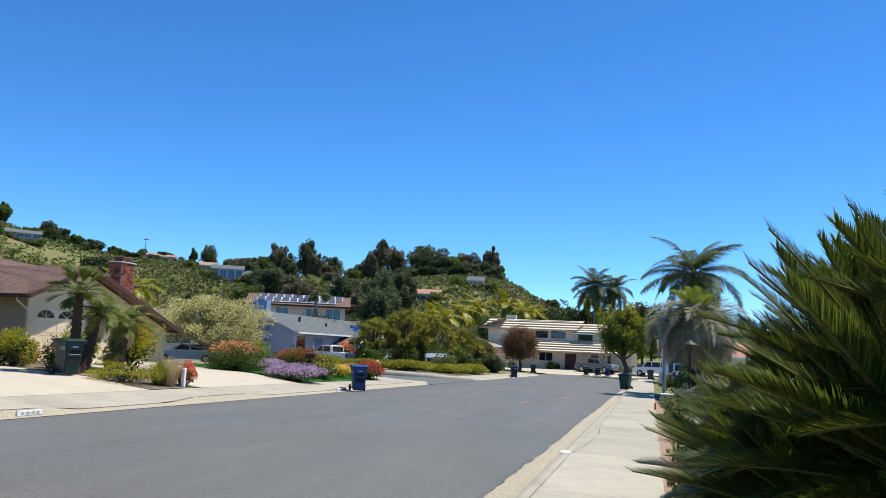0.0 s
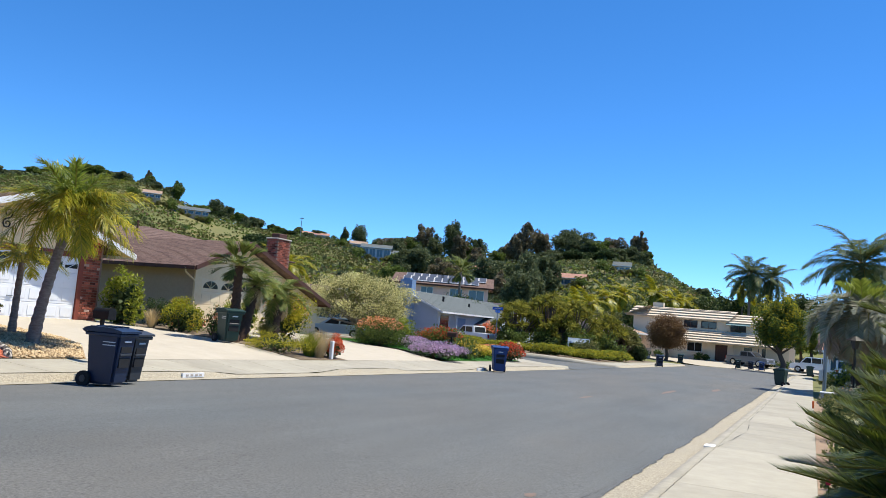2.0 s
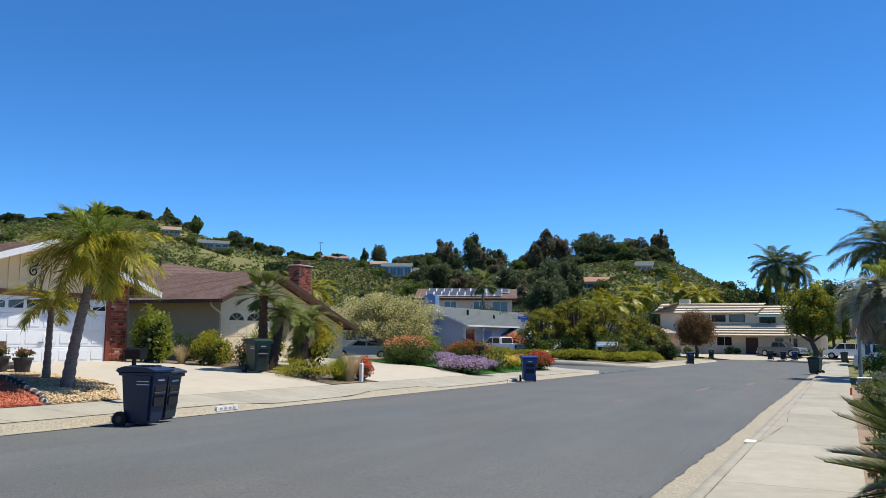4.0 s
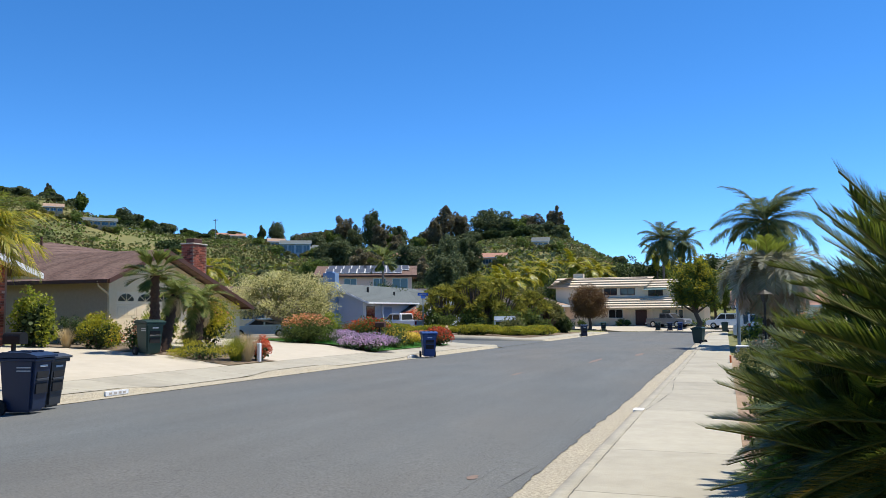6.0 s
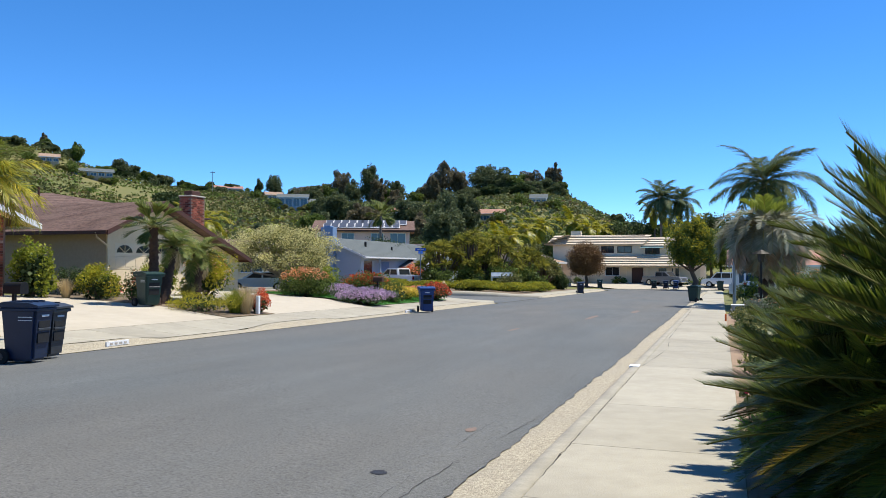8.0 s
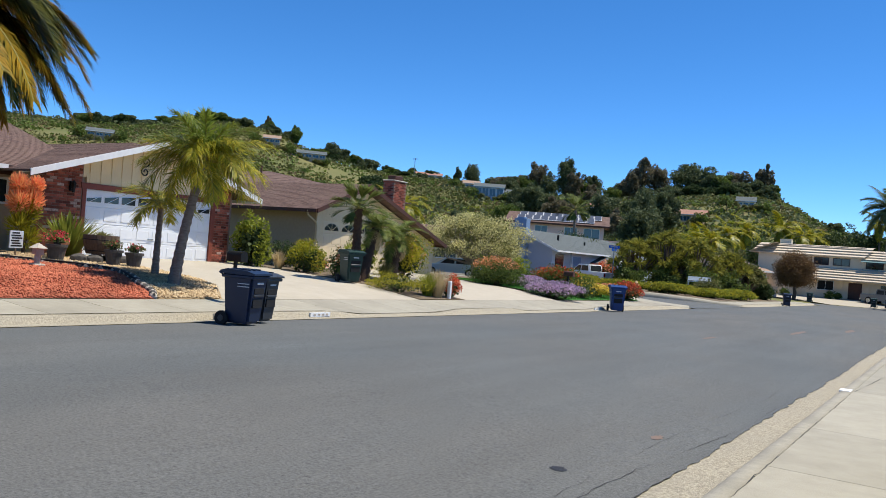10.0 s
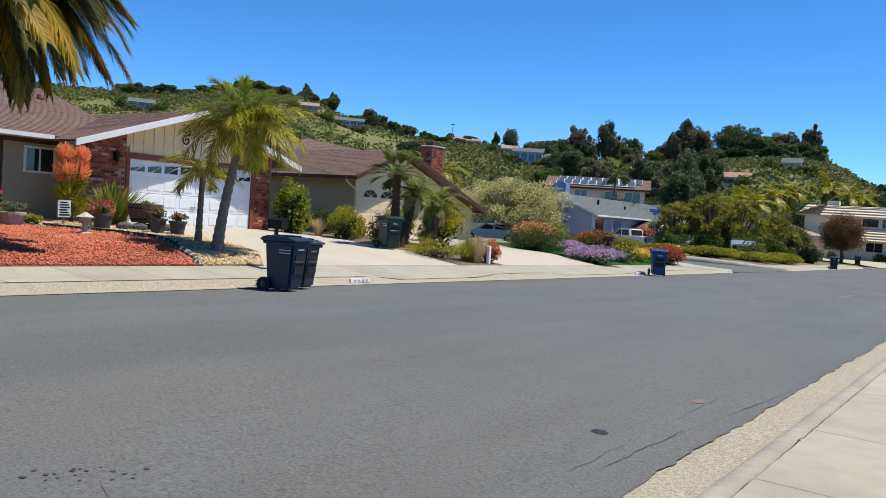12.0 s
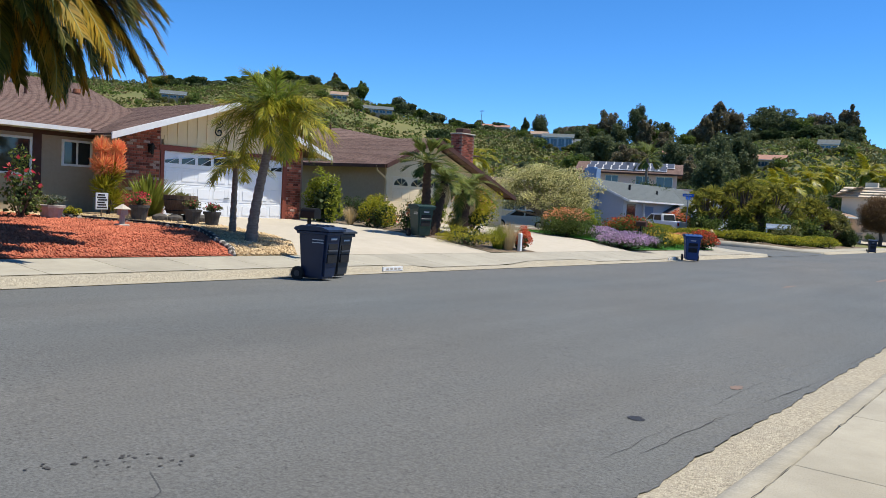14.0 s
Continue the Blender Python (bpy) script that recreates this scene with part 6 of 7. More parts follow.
def firestick():
    g = gen()
    x, y = -22.5, 12.35
    t = thing("firestick", x, y, ground_at(x, y), "upright coral-orange fire stick shrub", "plant")
    for name, mat_name, lobes, count in (("upper_growth", "firestick", ((0, -0.25, 1.95, 0.27), (0.05, 0.22, 1.92, 0.25), (0.05, 0.12, 1.45, 0.36), (0.0, -0.22, 1.42, 0.36)), 620), ("lower_growth", "leaf_yellow", ((0, 0.05, 1.15, 0.4), (0, -0.15, 0.75, 0.4), (0, 0.1, 0.4, 0.36)), 420)):
        chunks = []
        for lx, ly, lz, lr in lobes:
            D = spin(count, g)
            D[:, 2] = D[:, 2] * 1.1 + 0.2
            C = np.array((lx, ly, lz))
            A, B = C + D * lr * g.uniform(0.2, 0.8, (count, 1)), C + D * lr * g.uniform(0.8, 1.15, (count, 1)) + (0, 0, 0.05)
            S = np.cross(D, spin(count, g)) * 0.016
            chunks.append((np.stack([A - S, A + S, B + S * 0.5, B - S * 0.5], 1).reshape(-1, 3), np.arange(4 * count).reshape(-1, 4)))
        v, f = join(chunks)
        np_part(name, v, f, M[mat_name], t)
    v, f = tube_arrays([(0, 0, -0.05), (0, 0.05, 0.8), (0, 0.1, 1.9)], [0.06, 0.05, 0.02], 6)
    np_part("stem", v, f, M["bark"], t)


firestick()

# red bloom on a stalk by the walk
fl = thing("flower", 0.2, 7.3, ground_at(0.2, 7.3), "single purple-red bloom on a stalk", "flower")
v, f = tube_arrays([(0, 0, 0), (0.02, 0, 0.25), (0.0, 0.02, 0.48)], 0.006, 5)
np_part("stalk", v, f, M["leaf_green"], fl)
v, f = leaf_quads(spin(24, gen()) * 0.018 + (0, 0.02, 0.5), 0.03, gen(), 0.7)
np_part("bloom", v, f, M["fl_pink"], fl)


# ---- bins ----
def bin_thing(x, y, material, label, rz=0.0, hgt=1.08, w=0.62, d=0.74, z=None, marks=True):
    """A wheeled cart whose front faces +x before turning."""
    z = float(gz(x, y)) if z is None else z
    b = thing("wheelie_bin", x, y, z, label, "bin", "bins along the street", rz)
    bm = bmesh.new()
    zb, zt = 0.06, hgt * 0.9
    lo = [(-d * 0.36, -w * 0.38), (d * 0.36, -w * 0.38), (d * 0.36, w * 0.38), (-d * 0.36, w * 0.38)]
    hi = [(-d * 0.44, -w * 0.48), (d * 0.48, -w * 0.48), (d * 0.48, w * 0.48), (-d * 0.44, w * 0.48)]
    va, vb = [bm.verts.new((p[0], p[1], zb)) for p in lo], [bm.verts.new((p[0], p[1], zt)) for p in hi]
    bm.faces.new(va[::-1])
    bm.faces.new(vb)
    for i in range(4):
        bm.faces.new((va[i], va[(i + 1) % 4], vb[(i + 1) % 4], vb[i]))
    bmesh.ops.bevel(bm, geom=[e for e in bm.edges], offset=0.045, segments=2, affect="EDGES")
    part("body", bm, material, b, smooth=False)
    part("rim", boxes((-d * 0.47, d * 0.52, -w * 0.52, w * 0.52, zt - 0.07, zt - 0.005), bevel=0.015), material, b)
    lid = part("lid", prism([(-d * 0.5, zt), (d * 0.56, zt), (d * 0.56, zt + 0.035), (d * 0.3, zt + 0.085), (-d * 0.3, zt + 0.1), (-d * 0.5, zt + 0.06)], "y", -w * 0.54, w * 0.54), material, b)
    for s in (-0.3, 0, 0.3):
        part("lid_rib", boxes((-d * 0.28, d * 0.3, s * w - 0.02, s * w + 0.02, zt + 0.085, zt + 0.112), bevel=0.006), material, lid)
    v, f = tube_arrays([(-d * 0.5, -w * 0.4, zt - 0.02), (-d * 0.6, -w * 0.4, zt + 0.02), (-d * 0.6, w * 0.4, zt + 0.02), (-d * 0.5, w * 0.4, zt - 0.02)], 0.016, 6)
    np_part("handle", v, f, material, b)
    v, f = tube_arrays([(-d * 0.38, -w * 0.5, 0.13), (-d * 0.38, w * 0.5, 0.13)], 0.014, 6)
    np_part("axle", v, f, M["galv"], b)
    for s in (-1, 1):
        wheel = part("wheel", disc_wheel(bmesh.new(), -d * 0.38, s * w * 0.5, 0.14, 0.14, 0.06), M["rubber"], b)
        part("hub", disc_wheel(bmesh.new(), -d * 0.38, s * (w * 0.5 + 0.03), 0.14, 0.06, 0.02), M["bin_grey"], wheel)
    part("lift_bar", boxes((d * 0.43, d * 0.47, -w * 0.3, w * 0.3, hgt * 0.53, hgt * 0.57), bevel=0.008), M["bin_grey"], b)
    part("grip_pocket", boxes((d * 0.40, d * 0.462, -w * 0.28, w * 0.28, hgt * 0.58, hgt * 0.68)), M["rubber"], b)
    part("grip_pocket", boxes((d * 0.385, d * 0.44, -w * 0.28, w * 0.28, hgt * 0.34, hgt * 0.5)), M["rubber"], b)
    if marks:
        for k, (a, c) in enumerate(((-0.18, 0.18), (-0.1, 0.1))):
            part("print_bar", boxes((d * 0.30 - 0.2, d * 0.30 - 0.2 + 0.26, -w * 0.475 - 0.002, -w * 0.47, hgt * (0.74 - 0.05 * k), hgt * (0.755 - 0.05 * k))), M["print_white"], b)
        part("print_bar", boxes((d * 0.474, d * 0.482, -0.1, 0.1, hgt * 0.75, hgt * 0.78)), M["print_white"], b)
    return b


bin_thing(-11.5, 10.65, M["bin_navy"], "navy blue wheeled bin at the kerb", 12, 1.1, w=0.55)
bin_thing(-11.81, 11.3, M["bin_grey"], "dark grey wheeled bin beside navy bin", 12, 1.04, w=0.54)
bin_thing(-17.2, 20.6, M["bin_green"], "dark green wheeled bin on the driveway", -20, 1.13, z=ground_at(-17.2, 20.6) + 0.01)
bin_thing(-11.9, 31.6, M["bin_blue"], "bright blue recycling bin at the kerb", -60, 1.12)
bin_thing(-1.62, 52.6, M["bin_green"], "dark green wheeled bin in the gutter", 160, 1.08)
bin_thing(-12.2, 72.5, M["bin_navy"], "dark blue wheeled bin at far kerb", -70, 1.1)
bin_thing(-13.6, 94.5, M["bin_green"], "dark green bin near end house", -80, 1.1)
bin_thing(-7.9, 101.4, M["bin_green"], "dark green bin before end driveway", -90, 1.1, z=float(street_z(100)) + 0.1)
bin_thing(-6.5, 101.6, M["bin_navy"], "dark blue bin before end driveway", -90, 1.06, z=float(street_z(100)) + 0.1)
bin_thing(-5.3, 101.5, M["bin_blue"], "bright blue bin before end driveway", -90, 1.08, z=float(street_z(100)) + 0.1)
bin_thing(-0.1, 90.5, M["bin_green"], "dark green bin at the walk's end", 180, 1.1)


# ---- vehicles ----
def vehicle(name, x, y, z, rz, material, label, profile, cabin, width, wheels, wheel_r=0.36):
    """Side profile along x (front +x), cabin glass as a list of windows (x0, x1, z0, z1)."""
    v = thing(name, x, y, z, label, "car", "", rz)
    bm = prism(profile, "y", -width / 2, width / 2)
    bmesh.ops.bevel(bm, geom=[e for e in bm.edges], offset=0.05, segments=2, affect="EDGES")
    body = part("body", bm, material, v)
    cb = prism(cabin["shape"], "y", -width / 2 + 0.1, width / 2 - 0.1)
    bmesh.ops.bevel(cb, geom=[e for e in cb.edges], offset=0.06, segments=2, affect="EDGES")
    roof = part("cab", cb, material, v)
    for a, b, c, d, e, f2 in cabin["side"]:
        for s in (-1, 1):
            yy = s * (width / 2 - 0.1)
            part("side_window", prism([(a, c), (b, c), (e, d), (f2, d)], "y", min(yy, yy + s * 0.012), max(yy, yy + s * 0.012)), M["glass"], roof)
    for (p, q) in cabin["screens"]:
        (x0, z0), (x1, z1) = p, q
        n = Vector((z1 - z0, 0, -(x1 - x0))).normalized() * (0.02 if cabin_out(x0, cabin) else -0.02)
        part("windscreen", slab([(x0 + n.x, -width / 2 + 0.22, z0 + n.z), (x0 + n.x, width / 2 - 0.22, z0 + n.z), (x1 + n.x, width / 2 - 0.28, z1 + n.z), (x1 + n.x, -width / 2 + 0.28, z1 + n.z)], 0.01), M["glass"], roof)
    for wx in wheels:
        for s in (-1, 1):
            t = part("wheel", disc_wheel(bmesh.new(), wx, s * (width / 2 - 0.1), wheel_r, wheel_r, 0.24, sides=20), M["rubber"], v)
            part("rim", disc_wheel(bmesh.new(), wx, s * (width / 2 + 0.022), wheel_r, wheel_r * 0.62, 0.02, sides=14), M["chrome"], t)
    x0, x1 = min(p[0] for p in profile), max(p[0] for p in profile)
    for s in (-1, 1):
        part("headlight", boxes((x1 - 0.03, x1 + 0.012, s * width * 0.36 - 0.15, s * width * 0.36 + 0.15, 0.72, 0.88)), M["print_white"], body)
        part("tail_light", boxes((x0 - 0.012, x0 + 0.03, s * width * 0.42 - 0.09, s * width * 0.42 + 0.09, 0.75, 1.05)), M["lamp_red"], body)
    part("bumper", boxes((x1 - 0.02, x1 + 0.1, -width / 2 + 0.05, width / 2 - 0.05, 0.42, 0.6), (x0 - 0.1, x0 + 0.02, -width / 2 + 0.05, width / 2 - 0.05, 0.42, 0.6), bevel=0.02), M["chrome"], body)
    return v


def cabin_out(x, cabin):
    return x > sum(p[0] for p in cabin["shape"]) / len(cabin["shape"])


PICKUP = [(-2.8, 0.42), (2.75, 0.42), (2.8, 0.95), (2.6, 1.12), (0.9, 1.18), (-2.75, 1.15)]
PICKUP_CAB = {"shape": [(-0.95, 1.1), (1.35, 1.1), (0.6, 1.78), (-0.8, 1.8)], "side": [(-0.75, 0.15, 1.2, 1.68, 0.1, -0.68), (0.25, 1.12, 1.2, 1.68, 0.55, 0.22)], "screens": [((1.3, 1.16), (0.62, 1.74)), ((-0.95, 1.2), (-0.83, 1.7))]}
SEDAN = [(-2.3, 0.3), (2.25, 0.3), (2.3, 0.62), (2.1, 0.82), (1.0, 0.92), (-1.7, 0.98), (-2.3, 0.92)]
SEDAN_CAB = {"shape": [(-1.9, 0.92), (1.15, 0.9), (0.35, 1.4), (-1.0, 1.42)], "side": [(-1.5, -0.35, 0.97, 1.32, -0.4, -0.95), (-0.25, 0.8, 0.96, 1.32, 0.3, -0.25)], "screens": [((1.1, 0.94), (0.38, 1.37)), ((-1.85, 0.97), (-1.03, 1.38))]}
SUV = [(-2.5, 0.4), (2.4, 0.4), (2.45, 0.85), (2.2, 1.05), (1.1, 1.12), (-2.45, 1.12)]
SUV_CAB = {"shape": [(-2.45, 1.05), (1.4, 1.05), (0.7, 1.85), (-2.3, 1.88)], "side": [(-2.2, -1.1, 1.18, 1.75, -1.1, -2.12), (-1.0, 0.0, 1.18, 1.75, 0.0, -1.0), (0.1, 1.12, 1.18, 1.75, 0.62, 0.1)], "screens": [((1.36, 1.1), (0.72, 1.8)), ((-2.45, 1.2), (-2.33, 1.78))]}
vehicle("pickup_truck", -29.2, 69.8, ground_at(-29.2, 69.8), 158, M["car_white"], "white extended-cab pickup parked by blue house", PICKUP, PICKUP_CAB, 1.9, (-1.7, 1.75), 0.37)
vehicle("pickup_truck", -6.9, 105.5, ground_at(-6.9, 105.5), -28, M["car_grey"], "grey lifted pickup truck on end driveway", PICKUP, PICKUP_CAB, 1.95, (-1.7, 1.75), 0.42)
vehicle("sedan", -31.6, 49.6, ground_at(-31.6, 49.6) + 0.2, 205, M["car_blue"], "silver-blue sedan parked behind the hedge", SEDAN, SEDAN_CAB, 1.8, (-1.4, 1.4), 0.32)
vehicle("sport_utility", 0.2, 104.0, ground_at(0.2, 104.0), 170, M["car_white"], "white sport utility vehicle parked past the trees", SUV, SUV_CAB, 1.95, (-1.5, 1.5), 0.38)
vehicle("van", 2.6, 78, ground_at(2.6, 78), 95, M["car_white"], "white van parked behind the jelly palm", SUV, SUV_CAB, 2.0, (-1.5, 1.5), 0.38)

# ---- street furniture and garden clutter ----
sp = thing("street_sign", -25.6, 66.5, ground_at(-25.6, 66.5), "blue street name sign on steel pole", "sign")
bm = bmesh.new()
cyl(bm, 0, 0, -0.1, 3.6, 0.045)
part("pole", bm, M["galv"], sp)
part("blade", boxes((-0.5, 0.5, -0.02, 0.02, 3.35, 3.6)), M["sign_blue"], sp)
part("blade", boxes((-0.02, 0.02, -0.5, 0.5, 3.1, 3.33)), M["sign_blue"], sp)
part("print_bar", boxes((-0.34, 0.34, -0.026, -0.021, 3.45, 3.51)), M["print_white"], sp)

up = thing("utility_pole", 0.72, 49.5, ground_at(0.72, 49.5), "grey steel pole with a meter box", "pole")
bm = bmesh.new()
cyl(bm, 0, 0, -0.1, 4.3, 0.1, 0.085)
part("pole", bm, M["galv"], up)
part("meter_box", boxes((-0.3, -0.1, -0.2, 0.2, 0.5, 1.1), bevel=0.02), M["print_white"], up)

lp = thing("garden_lamp", 1.7, 38.6, ground_at(1.7, 38.6), "black post lamp with cone-shaped hood", "lamp")
bm = bmesh.new()
cyl(bm, 0, 0, -0.05, 2.2, 0.05)
cyl(bm, 0, 0, 0, 0.15, 0.12, 0.06)
part("post", bm, M["iron"], lp)
bm = bmesh.new()
cyl(bm, 0, 0, 2.2, 2.55, 0.13, 0.2, 6)
part("lantern", bm, M["glass"], lp)
bm = bmesh.new()
cyl(bm, 0, 0, 2.55, 2.75, 0.42, 0.05, 12)
part("hood", bm, M["iron"], lp)

hy = thing("fire_hydrant", -20.6, 58.6, ground_at(-20.6, 58.6), "tan fire hydrant at the corner", "hydrant")
bm = bmesh.new()
cyl(bm, 0, 0, 0, 0.62, 0.13, 0.12)
cyl(bm, 0, 0, 0.62, 0.78, 0.15, 0.05)
part("barrel", bm, M["hydrant"], hy)
part("nozzle", disc_wheel(bmesh.new(), 0, 0, 0.48, 0.07, 0.44, "x"), M["hydrant"], hy)
part("flange", cyl(bmesh.new(), 0, 0, 0.0, 0.06, 0.2), M["hydrant"], hy)

def mailbox(x, y, label, body, rz=0):
    mb = thing("mailbox", x, y, ground_at(x, y), label, "mailbox", "", rz)
    part("post", boxes((-0.035, 0.035, -0.035, 0.035, -0.1, 0.98), bevel=0.006), M["iron"], mb)
    pts = [(0.1 * math.cos(t), 1.12 + 0.09 * math.sin(t)) for t in np.linspace(0, math.pi, 11)] + [(-0.1, 0.97), (0.1, 0.97)]
    case = part("box", prism(pts, "x", -0.2, 0.26), body, mb)
    part("front_flap", prism([(p * 1.04, 1.05 + (q - 1.05) * 1.04) for p, q in pts], "x", 0.26, 0.275), body, case)
    part("flag", boxes((0.0, 0.1, 0.104, 0.112, 1.1, 1.2)), M["lamp_red"], mb)


mailbox(-13.9, 12.55, "dark metal mailbox on a wooden post", M["iron"])
mailbox(-15.2, 33.9, "dark brown mailbox among garden flowers", M["trim_brown"])

# black edging strip round the red gravel
ex_y = [(-14.4, 10.8), (-15.0, 11.22), (-16.0, 11.53), (-17.0, 11.95), (-18.0, 12.42), (-18.8, 12.35), (-19.5, 12.05), (-20.4, 11.15), (-21.4, 10.25)]
v, f = tube_arrays([(x, y, ground_at(x, y) + 0.09) for x, y in ex_y], 0.03, 6)
tagged(np_part("edging_strip", v, f, M["rubber"]), "black plastic edging strip round the gravel", "edging")

br = thing("barrel_planter", -20.9, 13.75, ground_at(-20.9, 13.75) + 0.25, "half whiskey barrel planter of weathered staves", "planter")
for k in range(16):
    a0, a1 = 2 * math.pi * k / 16, 2 * math.pi * (k + 0.94) / 16
    bm = bmesh.new()
    rows = []
    for zz, rr in ((0, 0.4), (0.3, 0.49), (0.55, 0.5)):
        rows.append([bm.verts.new((q * math.cos(a), q * math.sin(a), zz)) for q in (rr, rr - 0.04) for a in (a0, a1)])
    for r, q in zip(rows, rows[1:]):
        for i, j in ((0, 1), (1, 3), (3, 2), (2, 0)):
            bm.faces.new((r[i], r[j], q[j], q[i]))
    bm.faces.new([rows[2][i] for i in (0, 1, 3, 2)])
    part("stave", bm, M["wood_old"], br)
for zz, rr in ((0.1, 0.445), (0.42, 0.505)):
    v, f = tube_arrays([(rr * math.cos(a), rr * math.sin(a), zz) for a in np.linspace(0, 2 * math.pi, 25)], 0.012, 5)
    np_part("hoop", v, f, M["iron"], br)
part("soil", cyl(bmesh.new(), 0, 0, 0.4, 0.48, 0.45), M["soil"], br)
blades("succulent", -20.9, 13.75, 0.9, 0.22, 90, M["leaf_olive"], "reddish succulents in the barrel", "plant", 0.05, 0.5, z=ground_at(-20.9, 13.75) + 0.7)

g = np.random.default_rng(9)


def rock(name, x, y, w, d, h, material, label, group="", parent=None):
    bm = bmesh.new()
    bmesh.ops.create_icosphere(bm, subdivisions=2, radius=0.5)
    for v in bm.verts:
        v.co = Vector((v.co.x * w, v.co.y * d, max(v.co.z, -0.2) * h)) * (1 + 0.25 * noise.noise(v.co * 3 + Vector((x, y, 0))))
    ob = part(name, bm, material, parent)
    ob.location = (x, y, ground_at(x, y) + h * 0.15)
    return tagged(ob, label, "rock", group)


for k in range(5):
    rock("rock", -20.9 + 0.25 * math.sin(k * 2), 13.1 + 0.32 * k, 0.55, 0.5, 0.4, M["stone_dark"], "dark rough rock under the barrel planter", "rocks round the barrel")
ex = [(-14.5, 10.85), (-15.0, 11.2), (-15.5, 11.38), (-16.0, 11.55), (-16.6, 11.85), (-17.2, 12.1), (-17.8, 12.35), (-18.4, 12.45), (-19, 12.3), (-19.6, 12.05), (-20.2, 11.4), (-20.8, 10.85), (-21.4, 10.2)]
for i, (a, b) in enumerate(zip(ex, ex[1:])):
    for k in range(4):
        t = k / 4
        rock("edging_stone", a[0] + (b[0] - a[0]) * t, a[1] + (b[1] - a[1]) * t, 0.2, 0.17, 0.2, M["stone_dark" if (i + k) % 3 else "stone_light"], "small edging stone round the gravel bed", "edging stones")


def pot(x, y, r, h, material, label, plant, leafm, flower=None):
    z = ground_at(x, y)
    p = thing("flower_pot", x, y, z, label, "pot")
    bm = bmesh.new()
    cyl(bm, 0, 0, 0, h, r * 0.7, r, 14)
    part("pot", bm, material, p)
    bm = bmesh.new()
    cyl(bm, 0, 0, h - 0.06, h + 0.01, r * 1.08, r * 1.1, 14)
    part("pot_rim", bm, material, p)
    bush("potted_plant", x, y, r * 2.6, r * 2.6, plant, leafm, "leafy flowering plant in a pot", "plant", n=260, size=0.06, flowers=flower, z=z + h)


pot(-21.4, 12.7, 0.3, 0.5, M["terracotta"], "terracotta pot with red geranium", 0.35, "leaf_green", ("fl_pink", 120, 0.07))
pot(-20.8, 12.35, 0.26, 0.45, M["stone_dark"], "dark pot with red geranium", 0.35, "leaf_green", ("fl_pink", 120, 0.07))
pot(-19.9, 13.5, 0.24, 0.45, M["stone_dark"], "brown pot with trailing plant", 0.3, "leaf_olive", ("fl_pink", 20, 0.06))
pot(-19.6, 13.95, 0.24, 0.42, M["stone_dark"], "dark clay pot with pink flowers", 0.3, "leaf_olive", ("fl_pink", 30, 0.06))
pot(-20.9, 9.9, 0.32, 0.35, M["stone_light"], "pale stone pot with agave", 0.3, "leaf_grey")
pot(1.1, 33.9, 0.22, 0.4, M["terracotta"], "terracotta pot behind the pavement", 0.25, "leaf_grey")
pot(1.9, 35.0, 0.26, 0.45, M["terracotta"], "orange clay pot in the yard", 0.3, "leaf_olive")

ln = thing("stone_lantern", -18.9, 10.75, ground_at(-18.9, 10.75), "small white stone garden lantern", "lantern")
part("base", boxes((-0.14, 0.14, -0.14, 0.14, 0, 0.08), bevel=0.02), M["stone_light"], ln)
part("column", cyl(bmesh.new(), 0, 0, 0.08, 0.3, 0.07), M["stone_light"], ln)
part("light_box", boxes((-0.1, 0.1, -0.1, 0.1, 0.3, 0.46)), M["stone_light"], ln)
part("cap", cyl(bmesh.new(), 0, 0, 0.46, 0.58, 0.24, 0.03, 6), M["stone_light"], ln)

gs = thing("garden_sign", -21.5, 11.6, ground_at(-21.5, 11.6), "white patterned garden sign on a stake", "sign", rz=20)
part("board", boxes((-0.015, 0.015, -0.24, 0.24, 0.25, 0.72)), M["print_white"], gs)
part("stake", boxes((-0.012, 0.012, -0.02, 0.02, -0.05, 0.35)), M["wood_old"], gs)
for k in range(6):
    part("print_bar", boxes((0.016, 0.02, -0.2 + 0.03 * (k % 2), 0.2 - 0.05 * (k % 3), 0.29 + k * 0.07, 0.33 + k * 0.07)), M["iron"], gs)

bch = thing("garden_bench", -21.9, 7.6, ground_at(-21.9, 7.6), "red painted wooden garden bench", "bench", rz=8)
part("seat", boxes((-0.25, 0.25, -0.8, 0.8, 0.42, 0.47), bevel=0.01), M["lamp_red"], bch)
part("backrest", boxes((-0.29, -0.24, -0.8, 0.8, 0.5, 0.85), bevel=0.01), M["lamp_red"], bch)
for a in (-0.72, 0.72):
    for b in (-0.2, 0.2):
        part("leg", boxes((b - 0.03, b + 0.03, a - 0.03, a + 0.03, 0, 0.42)), M["lamp_red"], bch)

wp = thing("marker_post", -14.55, 22.75, ground_at(-14.55, 22.75), "short white marker post by the grass", "post")
part("post", boxes((-0.06, 0.06, -0.06, 0.06, 0, 0.62), bevel=0.015), M["white_paint"], wp)

bx = thing("utility_box", 0.75, 34.8, ground_at(0.75, 34.8), "pale green utility box behind the pavement", "utility box")
part("box", boxes((-0.35, 0.35, -0.3, 0.3, 0, 0.32), bevel=0.02), M["galv"], bx)
part("box_lid", boxes((-0.38, 0.38, -0.33, 0.33, 0.32, 0.36), bevel=0.01), M["print_white"], bx)
